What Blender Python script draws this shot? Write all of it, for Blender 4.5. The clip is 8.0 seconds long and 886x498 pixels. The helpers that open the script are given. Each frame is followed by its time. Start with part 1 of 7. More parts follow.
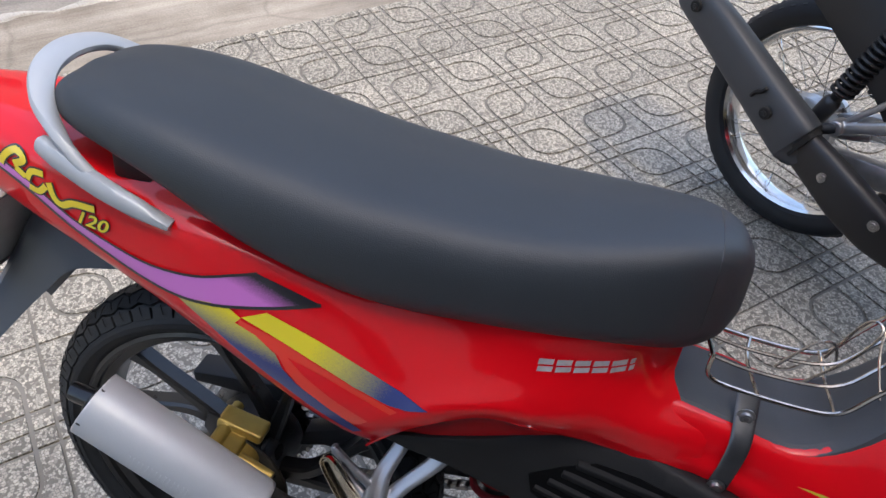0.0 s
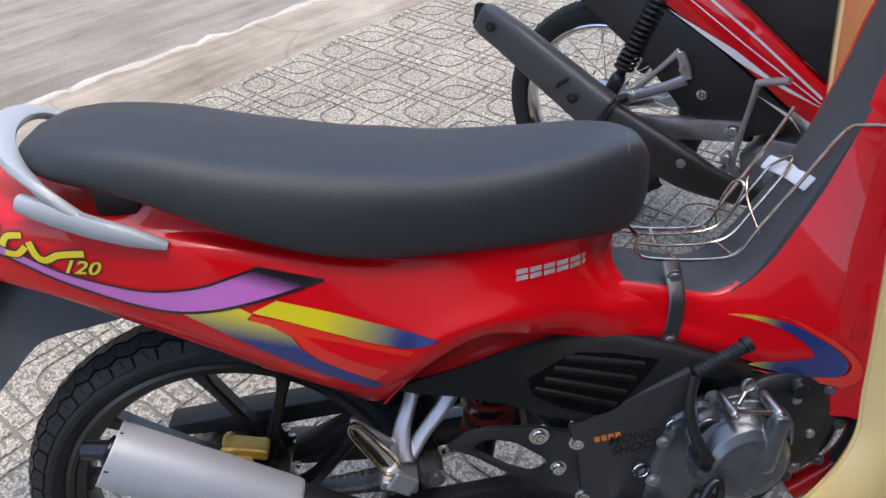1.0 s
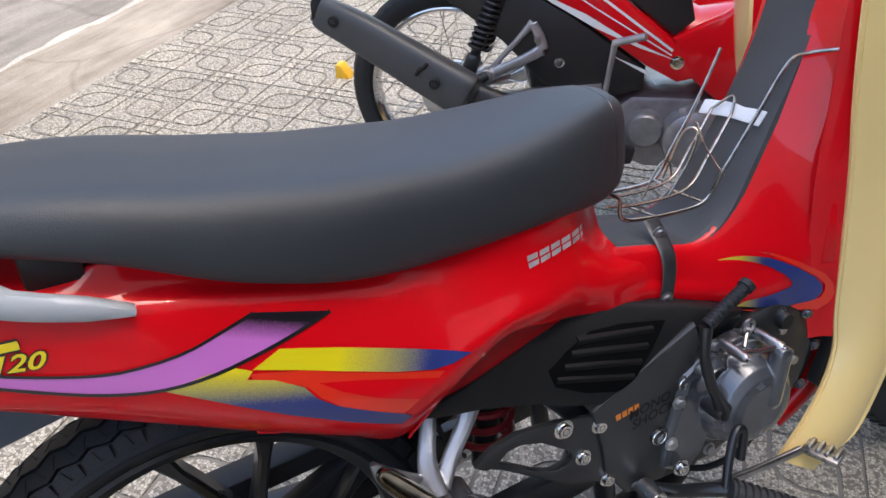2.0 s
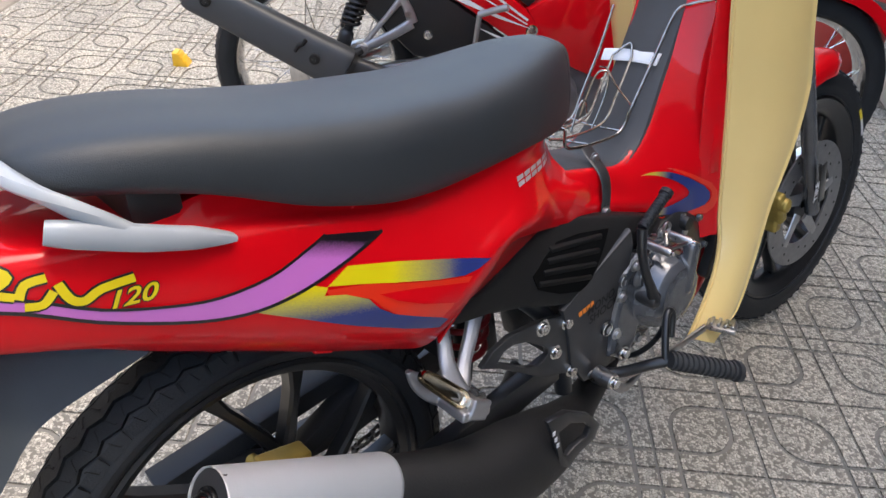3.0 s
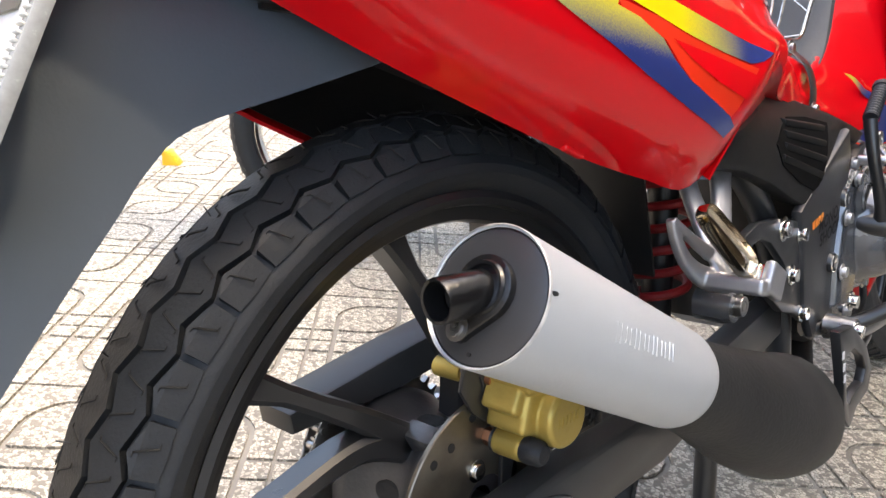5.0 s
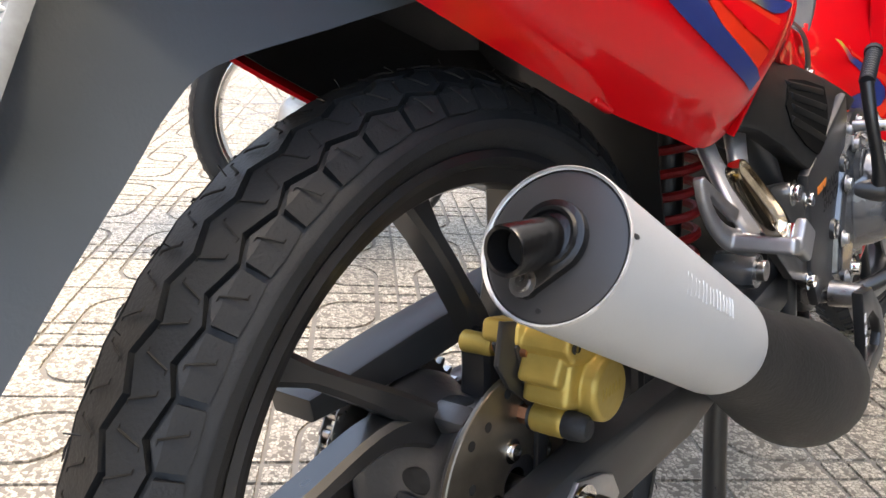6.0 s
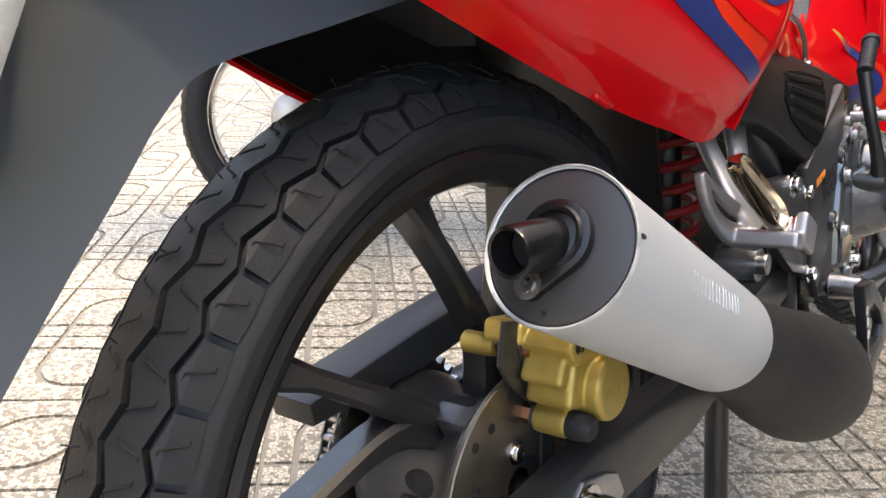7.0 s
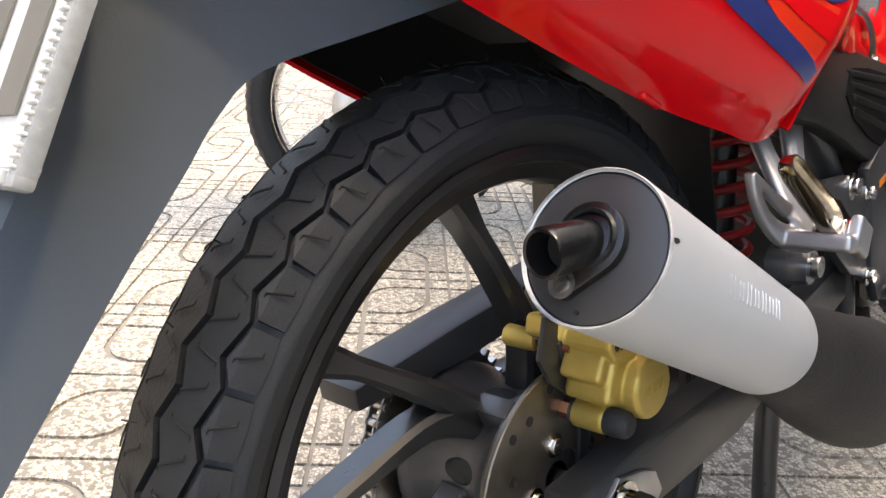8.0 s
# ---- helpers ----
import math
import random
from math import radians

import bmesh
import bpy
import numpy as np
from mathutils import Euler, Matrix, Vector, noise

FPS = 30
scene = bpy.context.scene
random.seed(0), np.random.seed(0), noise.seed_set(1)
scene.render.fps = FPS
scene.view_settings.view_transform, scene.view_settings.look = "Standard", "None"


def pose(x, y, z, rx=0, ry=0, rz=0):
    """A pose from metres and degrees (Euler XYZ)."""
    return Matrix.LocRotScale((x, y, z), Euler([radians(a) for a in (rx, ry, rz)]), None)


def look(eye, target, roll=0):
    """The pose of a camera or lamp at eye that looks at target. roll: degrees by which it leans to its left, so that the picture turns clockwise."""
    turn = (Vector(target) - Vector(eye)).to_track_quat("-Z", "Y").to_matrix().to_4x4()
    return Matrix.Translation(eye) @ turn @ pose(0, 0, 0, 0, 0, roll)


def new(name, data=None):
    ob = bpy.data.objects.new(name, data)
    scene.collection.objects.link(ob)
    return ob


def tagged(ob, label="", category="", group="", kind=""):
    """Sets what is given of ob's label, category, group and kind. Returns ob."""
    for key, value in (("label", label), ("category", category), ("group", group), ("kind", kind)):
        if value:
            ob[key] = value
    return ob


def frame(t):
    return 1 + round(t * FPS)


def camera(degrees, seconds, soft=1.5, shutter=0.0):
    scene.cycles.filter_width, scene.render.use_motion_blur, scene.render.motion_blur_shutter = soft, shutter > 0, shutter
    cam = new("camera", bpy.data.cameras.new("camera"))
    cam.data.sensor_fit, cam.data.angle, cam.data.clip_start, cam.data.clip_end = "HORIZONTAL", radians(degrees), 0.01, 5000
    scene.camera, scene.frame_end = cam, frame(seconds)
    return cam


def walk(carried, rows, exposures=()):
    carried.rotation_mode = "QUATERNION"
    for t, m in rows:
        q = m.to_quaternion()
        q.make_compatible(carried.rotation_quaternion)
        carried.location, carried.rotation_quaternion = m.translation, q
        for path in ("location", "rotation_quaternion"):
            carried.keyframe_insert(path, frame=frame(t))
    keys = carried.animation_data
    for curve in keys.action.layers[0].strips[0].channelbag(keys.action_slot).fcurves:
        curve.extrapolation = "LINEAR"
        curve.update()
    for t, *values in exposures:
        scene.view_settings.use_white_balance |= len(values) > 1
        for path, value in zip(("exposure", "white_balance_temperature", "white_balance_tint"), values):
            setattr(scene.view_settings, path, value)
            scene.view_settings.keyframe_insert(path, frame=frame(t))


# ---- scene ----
# ---------------------------------------------------------------- camera
cam = camera(61.1, 8.0)
PATH = [
    (0, (0.3550, -0.4111, 1.1861), (0.1913, 0.2902, 0.4923), 3.75),
    (0.5, (0.3447, -0.5165, 1.1824), (0.2475, 0.2405, 0.5362), 0.61),
    (1, (0.2049, -0.6070, 1.1534), (0.2843, 0.1898, 0.5544), 0.10),
    (1.2, (0.1679, -0.6067, 1.1451), (0.3041, 0.1849, 0.5494), -0.30),
    (2.3, (-0.0713, -0.4533, 1.0820), (0.3539, 0.2342, 0.4934), 1.59),
    (2.5, (-0.1459, -0.4591, 1.0859), (0.3404, 0.1898, 0.5007), 2.86),
    (3, (-0.2427, -0.4711, 1.0849), (0.3187, 0.1121, 0.4977), 5.32),
    (3.5, (-0.1922, -0.4032, 1.0164), (0.3860, 0.1714, 0.4372), 5.35),
    (4, (-0.1798, -0.3438, 0.7406), (0.4664, 0.2853, 0.3085), 1.49),
    (4.5, (-0.2803, -0.3105, 0.6716), (0.3985, 0.3370, 0.3251), 3.27),
    (5, (-0.3606, -0.2596, 0.6268), (0.3348, 0.3746, 0.2890), 5.08),
    (5.2, (-0.3720, -0.2449, 0.6162), (0.3322, 0.3825, 0.2839), 4.63),
    (6.3, (-0.3689, -0.2021, 0.5852), (0.3740, 0.3792, 0.2533), 4.16),
    (6.5, (-0.3689, -0.2009, 0.5855), (0.3744, 0.3789, 0.2519), 3.90),
    (7, (-0.3663, -0.2008, 0.5892), (0.3740, 0.3810, 0.2525), 3.54),
    (7.5, (-0.3691, -0.2032, 0.5908), (0.3508, 0.4002, 0.2477), 3.35),
    (8, (-0.3677, -0.2132, 0.5976), (0.3174, 0.4224, 0.2416), 3.37),
]
walk(cam, [(t, look(eye, target, roll)) for t, eye, target, roll in PATH], [(0.0, 1.68, 6450, 10), (1.0, 1.82, 6450, 10), (2.5, 2.05, 6900, 10), (3.5, 2.25, 7150, 10), (4.0, 2.55, 7500, 10), (5.0, 2.95, 7700, 10), (6.5, 2.84, 7900, 10), (8.0, 2.86, 8000, 10)])

# ---------------------------------------------------------------- light
SUN_TURN, SUN_HIGH = 316.0, 70.0          # degrees: heading from +x towards +y, and height
world = bpy.data.worlds.new("sky")
scene.world = world
world.use_nodes = True
wn = world.node_tree
sky = wn.nodes.new("ShaderNodeTexSky")
sky.sky_type = 'NISHITA'
sky.sun_disc = False
sky.sun_elevation = radians(SUN_HIGH)
sky.sun_rotation = radians(90 - SUN_TURN)
sky.dust_density = 3.0
background = wn.nodes["Background"]
background.inputs["Strength"].default_value = 0.15
wn.links.new(sky.outputs[0], background.inputs["Color"])
sun = new("sun", bpy.data.lights.new("sun", 'SUN'))
sun.data.energy = 0.4
sun.data.angle = radians(2.5)
sun.data.color = (1.0, 0.86, 0.66)
sun_way = Vector((math.cos(radians(SUN_TURN)) * math.cos(radians(SUN_HIGH)), math.sin(radians(SUN_TURN)) * math.cos(radians(SUN_HIGH)), math.sin(radians(SUN_HIGH))))
sun.matrix_world = look(sun_way * 20, (0, 0, 0))

# ---------------------------------------------------------------- materials


def material(name, colour, rough=0.5, metal=0.0, coat=0.0, mottle=0.12, scale=18.0, bump=0.0, bump_scale=300.0, spread=0.08, specular=0.5, coat_rough=0.04):
    """A surface with two scales of variation in tone and roughness, and a fine relief."""
    m = bpy.data.materials.new(name)
    m.use_nodes = True
    t = m.node_tree
    b = t.nodes["Principled BSDF"]
    b.inputs["Metallic"].default_value = metal
    b.inputs["Specular IOR Level"].default_value = specular
    b.inputs["Coat Weight"].default_value = coat
    b.inputs["Coat Roughness"].default_value = coat_rough
    where = t.nodes.new("ShaderNodeTexCoord")
    large = t.nodes.new("ShaderNodeTexNoise")
    large.inputs["Scale"].default_value = scale
    large.inputs["Detail"].default_value = 6
    t.links.new(where.outputs["Object"], large.inputs["Vector"])
    ramp = t.nodes.new("ShaderNodeMapRange")
    ramp.inputs["From Min"].default_value, ramp.inputs["From Max"].default_value = 0.3, 0.7
    ramp.inputs["To Min"].default_value, ramp.inputs["To Max"].default_value = 1 - mottle, 1 + mottle
    t.links.new(large.outputs["Fac"], ramp.inputs["Value"])
    tone = t.nodes.new("ShaderNodeVectorMath")
    tone.operation = 'SCALE'
    tone.inputs[0].default_value = colour
    t.links.new(ramp.outputs[0], tone.inputs["Scale"])
    t.links.new(tone.outputs[0], b.inputs["Base Color"])
    fine = t.nodes.new("ShaderNodeTexNoise")
    fine.inputs["Scale"].default_value = bump_scale
    fine.inputs["Detail"].default_value = 4
    t.links.new(where.outputs["Object"], fine.inputs["Vector"])
    gloss = t.nodes.new("ShaderNodeMapRange")
    gloss.inputs["To Min"].default_value, gloss.inputs["To Max"].default_value = max(rough - spread, 0.02), min(rough + spread, 1)
    t.links.new(large.outputs["Fac"], gloss.inputs["Value"])
    t.links.new(gloss.outputs[0], b.inputs["Roughness"])
    if bump:
        relief = t.nodes.new("ShaderNodeBump")
        relief.inputs["Strength"].default_value = bump
        relief.inputs["Distance"].default_value = 0.002
        t.links.new(fine.outputs["Fac"], relief.inputs["Height"])
        t.links.new(relief.outputs[0], b.inputs["Normal"])
    return m


def fading(name, first, second, axis, start, end, rough=0.3):
    """A printed film that fades from one colour into another along an axis of its thing."""
    m = bpy.data.materials.new(name)
    m.use_nodes = True
    t = m.node_tree
    b = t.nodes["Principled BSDF"]
    b.inputs["Roughness"].default_value = rough
    b.inputs["Coat Weight"].default_value = 0.8
    b.inputs["Coat Roughness"].default_value = 0.05
    where = t.nodes.new("ShaderNodeTexCoord")
    part_of = t.nodes.new("ShaderNodeVectorMath")
    part_of.operation = 'DOT_PRODUCT'
    part_of.inputs[1].default_value = axis
    t.links.new(where.outputs["Object"], part_of.inputs[0])
    grain = t.nodes.new("ShaderNodeTexNoise")
    grain.inputs["Scale"].default_value = 900
    t.links.new(where.outputs["Object"], grain.inputs["Vector"])
    jitter = t.nodes.new("ShaderNodeMath")
    jitter.operation = 'MULTIPLY_ADD'
    jitter.inputs[1].default_value = abs(end - start) * 0.5
    t.links.new(grain.outputs["Fac"], jitter.inputs[0])
    t.links.new(part_of.outputs["Value"], jitter.inputs[2])
    ramp = t.nodes.new("ShaderNodeMapRange")
    shift = abs(end - start) * 0.25
    ramp.inputs["From Min"].default_value, ramp.inputs["From Max"].default_value = start + shift, end + shift
    t.links.new(jitter.outputs[0], ramp.inputs["Value"])
    blend = t.nodes.new("ShaderNodeMix")
    blend.data_type = 'RGBA'
    blend.inputs["A"].default_value, blend.inputs["B"].default_value = (*first, 1), (*second, 1)
    t.links.new(ramp.outputs[0], blend.inputs["Factor"])
    t.links.new(blend.outputs["Result"], b.inputs["Base Color"])
    return m


RED = material("red_paint", (0.66, 0.0025, 0.008), 0.4, specular=0.1, coat=0.8, mottle=0.05, scale=6, spread=0.04, coat_rough=0.02)
DARK_RED = material("darker_red", (0.45, 0.004, 0.008), 0.35, specular=0.15, coat=0.8, mottle=0.08, scale=8)
VINYL = material("black_vinyl", (0.024, 0.0295, 0.0345), 0.5, mottle=0.1, scale=10, bump=0.25, bump_scale=900, spread=0.05, specular=0.6)
BLACK = material("black_plastic", (0.013, 0.013, 0.0135), 0.45, mottle=0.18, scale=14, bump=0.15, bump_scale=700)
GUARD = material("mudguard_plastic", (0.072, 0.090, 0.112), 0.42, mottle=0.12, scale=7, bump=0.08, bump_scale=500)
GLOSS_BLACK = material("satin_black_paint", (0.015, 0.0154, 0.0163), 0.3, coat=0.15, mottle=0.2)
FRAME = material("frame_paint", (0.026, 0.0268, 0.028), 0.33, mottle=0.25, scale=20, spread=0.12)
RUBBER = material("tyre_rubber", (0.0118, 0.0138, 0.0165), 0.58, specular=0.38, mottle=0.25, scale=22, bump=0.2, bump_scale=500, spread=0.12)
MAT = material("rubber_mat", (0.05, 0.052, 0.055), 0.6, mottle=0.12, scale=12, bump=0.2, bump_scale=500)
SILVER = material("silver_paint", (0.40, 0.43, 0.46), 0.46, metal=0.15, coat=0.1, mottle=0.05, scale=8)
MUFFLER = material("muffler_paint", (0.46, 0.485, 0.505), 0.42, metal=0.2, mottle=0.06, scale=9, bump=0.06, bump_scale=400)
ALLOY = material("alloy", (0.5, 0.5, 0.5), 0.36, metal=0.9, mottle=0.2, scale=30, bump=0.12, bump_scale=250)
CHROME = material("chrome", (0.72, 0.71, 0.69), 0.12, metal=1.0, mottle=0.1, scale=30, spread=0.06)
SATIN = material("satin_silver_casting", (0.36, 0.36, 0.37), 0.36, metal=0.75, mottle=0.12, scale=30, bump=0.1, bump_scale=260)
STEEL = material("steel", (0.42, 0.41, 0.4), 0.3, metal=1.0, mottle=0.25, scale=60, bump=0.1, bump_scale=400)
GOLD = material("gold_paint", (0.40, 0.29, 0.075), 0.38, metal=0.5, mottle=0.14, scale=40, bump=0.15, bump_scale=350)
COPPER = material("copper", (0.45, 0.2, 0.11), 0.35, metal=1.0, mottle=0.2)
CASE = material("engine_case", (0.14, 0.147, 0.16), 0.25, metal=0.65, coat=0.35, mottle=0.22, scale=25, bump=0.10, bump_scale=200, spread=0.08)
DARK_CASE = material("dark_engine_metal", (0.02, 0.021, 0.022), 0.36, metal=0.5, mottle=0.3, scale=25, bump=0.2, bump_scale=200)
HUB = material("cast_hub_paint", (0.06, 0.06, 0.062), 0.38, metal=0.4, mottle=0.25, scale=30, bump=0.15, bump_scale=260, spread=0.1)
CREAM = material("cream_plastic", (0.86, 0.63, 0.255), 0.32, coat=0.6, mottle=0.04, scale=6)
CHAMBER = material("heat_proof_black", (0.010, 0.010, 0.010), 0.6, mottle=0.25, scale=16, bump=0.25, bump_scale=350, spread=0.1)
# Near-black: painted shade of holes and cuts, and soot in the tail pipe.
HOLE = material("hole_shade_and_soot", (0.006, 0.006, 0.006), 0.8)
TAPE = material("white_tape", (0.72, 0.73, 0.75), 0.45, mottle=0.05)
PURPLE = fading("purple_film", (0.55, 0.16, 0.52), (0.008, 0.007, 0.01), (0.356, 0, 0.934), 0.624, 0.641)
YELLOW_BLUE = fading("yellow_to_blue_film", (0.72, 0.6, 0.01), (0.02, 0.035, 0.16), (0.9, 0, -0.44), -0.140, -0.058)
YELLOW_BLUE_LOW = fading("low_yellow_to_blue_film", (0.72, 0.6, 0.01), (0.02, 0.035, 0.16), (-0.2, 0, -0.98), -0.616, -0.585)
ORANGE = material("orange_film", (0.74, 0.030, 0.010), 0.3, coat=0.8, mottle=0.04)
NAVY_DECAL = fading("yellow_to_navy_film", (0.72, 0.58, 0.02), (0.02, 0.035, 0.16), (1, 0, 0), 0.640, 0.674)
YELLOW_INK = material("yellow_ink", (0.74, 0.58, 0.01), 0.3, coat=0.8, mottle=0.04)
BLACK_INK = material("black_ink", (0.012, 0.012, 0.012), 0.3, coat=0.8, mottle=0.1)
WHITE_INK = material("white_ink", (0.72, 0.72, 0.72), 0.35, coat=0.6, mottle=0.06)
MARK_INK = material("worn_silver_ink", (0.50, 0.47, 0.47), 0.45, metal=0.25, mottle=0.18, scale=120)
ORANGE_INK = material("orange_ink", (0.75, 0.22, 0.03), 0.4)
DULL_INK = material("matt_black_ink", (0.004, 0.004, 0.004), 0.6, mottle=0.1)

# ---------------------------------------------------------------- mesh helpers


def smooth(bm, angle=38):
    bm.normal_update()
    for f in bm.faces:
        f.smooth = True
    for e in bm.edges:
        if len(e.link_faces) == 2 and e.calc_face_angle(0) > radians(angle):
            e.smooth = False


def part(name, bm, mat, parent=None, label="", angle=38, at=None):
    """Links a bmesh as one mesh object under a thing or a part."""
    smooth(bm, angle)
    data = bpy.data.meshes.new(name)
    bm.to_mesh(data)
    bm.free()
    data.materials.append(mat)
    ob = new(name, data)
    if at is not None:
        ob.matrix_basis = at
    if parent:
        ob.parent = parent
    return tagged(ob, label)


def thing(name, m, label, category, group=""):
    ob = new(name)
    ob.matrix_basis = m
    ob.empty_display_size = 0.05
    return tagged(ob, label, category, group)


def joined(*bms):
    """Several bmeshes as one."""
    out = bmesh.new()
    for b in bms:
        data = bpy.data.meshes.new("joint")
        b.to_mesh(data)
        b.free()
        out.from_mesh(data)
        bpy.data.meshes.remove(data)
    return out


def moved(bm, m):
    bmesh.ops.transform(bm, matrix=m, verts=bm.verts)
    return bm


def mirrored(bm):
    bmesh.ops.transform(bm, matrix=Matrix.Diagonal((1, -1, 1, 1)), verts=bm.verts)
    bmesh.ops.reverse_faces(bm, faces=bm.faces)
    return bm


def box(size, at=(0, 0, 0), bevel=0.0, turn=None, segments=2):
    bm = bmesh.new()
    bmesh.ops.create_cube(bm, size=1, matrix=Matrix.Diagonal((*size, 1)))
    if bevel:
        bmesh.ops.bevel(bm, geom=bm.edges[:], offset=bevel, segments=segments, profile=0.5, affect='EDGES')
    return moved(bm, Matrix.Translation(at) @ (turn or Matrix()))


def ring_loft(rings, close=True, caps=True, flip=False):
    """Skins rings of equally many points; close: the rings are closed loops."""
    bm = bmesh.new()
    rows = [[bm.verts.new(p) for p in ring] for ring in rings]
    n = len(rows[0])
    for a, b in zip(rows, rows[1:]):
        for i in range(n if close else n - 1):
            j = (i + 1) % n
            quad = [a[i], a[j], b[j], b[i]]
            if len({v.co.to_tuple(6) for v in quad}) > 2:
                try:
                    bm.faces.new(quad)
                except ValueError:
                    pass
    if caps and close:
        bm.faces.new(rows[0][::-1])
        bm.faces.new(rows[-1])
    bmesh.ops.remove_doubles(bm, verts=bm.verts, dist=1e-6)
    bmesh.ops.recalc_face_normals(bm, faces=bm.faces)
    return bm


def curve_points(points, steps=6, closed=False):
    """A smooth line through the points (Catmull-Rom)."""
    p = [Vector(v) for v in points]
    out = []
    n = len(p)
    for i in range(n if closed else n - 1):
        a = p[(i - 1) % n] if closed or i else p[0]
        b, c = p[i], p[(i + 1) % n]
        d = p[(i + 2) % n] if closed or i + 2 < n else p[-1]
        for k in range(steps):
            t = k / steps
            out.append(0.5 * (2 * b + (c - a) * t + (2 * a - 5 * b + 4 * c - d) * t * t + (3 * b - a - 3 * c + d) * t ** 3))
    if not closed:
        out.append(p[-1])
    return out


def tube(points, radius, sides=10, steps=5, curved=True, closed=False):
    """A round bar along a line; radius: a number, or one for each given point."""
    line = curve_points(points, steps, closed) if curved else [Vector(p) for p in points]
    if isinstance(radius, (int, float)):
        radii = [radius] * len(line)
    else:
        at = np.linspace(0, len(radius) - 1, len(line))
        radii = [float(r) for r in np.interp(at, range(len(radius)), radius)]
    rings, side = [], None
    n = len(line)
    for i, p in enumerate(line):
        before = line[(i - 1) % n] if closed or i else p
        after = line[(i + 1) % n] if closed or i + 1 < n else p
        way = (after - before).normalized()
        if side is None:
            side = way.orthogonal().normalized()
        side = (side - way * side.dot(way)).normalized()
        up = way.cross(side)
        rings.append([p + radii[i] * (math.cos(a) * side + math.sin(a) * up) for a in np.linspace(0, 2 * math.pi, sides, endpoint=False)])
    if closed:
        rings.append(rings[0])
    return ring_loft(rings, caps=not closed)


def lathe(profile, sides=32, axis='Y', at=(0, 0, 0), turn=None):
    """Spins (radius, along) pairs round an axis."""
    bm = bmesh.new()
    rows = []
    for r, h in profile:
        rows.append([bm.verts.new((r * math.cos(a), h, r * math.sin(a))) for a in np.linspace(0, 2 * math.pi, sides, endpoint=False)] if r > 1e-6 else [bm.verts.new((0, h, 0))])
    for a, b in zip(rows, rows[1:]):
        for i in range(sides):
            j = (i + 1) % sides
            if len(a) == 1 and len(b) == 1:
                continue
            if len(a) == 1:
                bm.faces.new([a[0], b[j], b[i]])
            elif len(b) == 1:
                bm.faces.new([a[i], a[j], b[0]])
            else:
                bm.faces.new([a[i], a[j], b[j], b[i]])
    bmesh.ops.recalc_face_normals(bm, faces=bm.faces)
    spin = {'Y': Matrix(), 'Z': Matrix.Rotation(radians(90), 4, 'X'), 'X': Matrix.Rotation(radians(-90), 4, 'Z')}[axis]
    return moved(bm, Matrix.Translation(at) @ (turn or Matrix()) @ spin)


def prism(outline, y0, y1, bevel=0.0, curved=0):
    """A plate: an outline of (x, z), from y0 to y1."""
    if curved:
        outline = [(p.x, p.z) for p in curve_points([(x, 0, z) for x, z in outline], curved, True)]
    bm = bmesh.new()
    low = [bm.verts.new((x, y0, z)) for x, z in outline]
    face = bm.faces.new(low)
    up = bmesh.ops.extrude_face_region(bm, geom=[face])
    bmesh.ops.translate(bm, verts=[v for v in up["geom"] if isinstance(v, bmesh.types.BMVert)], vec=(0, y1 - y0, 0))
    bmesh.ops.recalc_face_normals(bm, faces=bm.faces)
    if bevel:
        rim = [e for e in bm.edges if abs(e.verts[0].co.y - e.verts[1].co.y) < 1e-9]
        bmesh.ops.bevel(bm, geom=rim, offset=bevel, segments=2, profile=0.5, affect='EDGES')
    return bm


def thick(bm, depth):
    """Gives a sheet a thickness, away from its normals."""
    bm.normal_update()
    bmesh.ops.solidify(bm, geom=bm.faces[:], thickness=depth)
    bmesh.ops.recalc_face_normals(bm, faces=bm.faces)
    return bm


def plate_ring(outer, inner, y0, y1):
    """A plate with an opening: outer and inner outlines of equally many (x, z)."""
    bm = bmesh.new()
    n = len(outer)
    rows = [[bm.verts.new((x, y, z)) for x, z in line] for line, y in ((outer, y0), (inner, y0), (inner, y1), (outer, y1))]
    for k in range(4):
        a, b = rows[k], rows[(k + 1) % 4]
        for i in range(n):
            bm.faces.new([a[i], a[(i + 1) % n], b[(i + 1) % n], b[i]])
    bmesh.ops.recalc_face_normals(bm, faces=bm.faces)
    bmesh.ops.bevel(bm, geom=[e for e in bm.edges if e.calc_face_angle(0) > 1.0], offset=0.0012, segments=2, profile=0.5, affect='EDGES')
    return bm


def fused(ob, voxel, soften=3):
    """Melts the overlapping shapes of a casting into one body with rounded inner corners."""
    melt = ob.modifiers.new("melt", 'REMESH')
    melt.mode, melt.voxel_size, melt.use_smooth_shade = 'VOXEL', voxel, True
    ease = ob.modifiers.new("ease", 'SMOOTH')
    ease.iterations, ease.factor = soften, 0.5
    data = bpy.data.meshes.new_from_object(ob.evaluated_get(bpy.context.evaluated_depsgraph_get()))
    ob.modifiers.clear()
    ob.data = data
    return ob


def finer(bm, step=0.012):
    """Cuts a plate into small strips, so that it can be bent."""
    for k, way in ((0, (1, 0, 0)), (2, (0, 0, 1))):
        at = [v.co[k] for v in bm.verts]
        for t in np.arange(min(at) + step, max(at), step):
            bmesh.ops.bisect_plane(bm, geom=bm.verts[:] + bm.edges[:] + bm.faces[:], plane_co=[t * w for w in way], plane_no=way)
    return bm


def fused_box(size, at, turn):
    """A soft-edged lump of plastic."""
    return box(size, at, min(size) * 0.45, turn, 4)


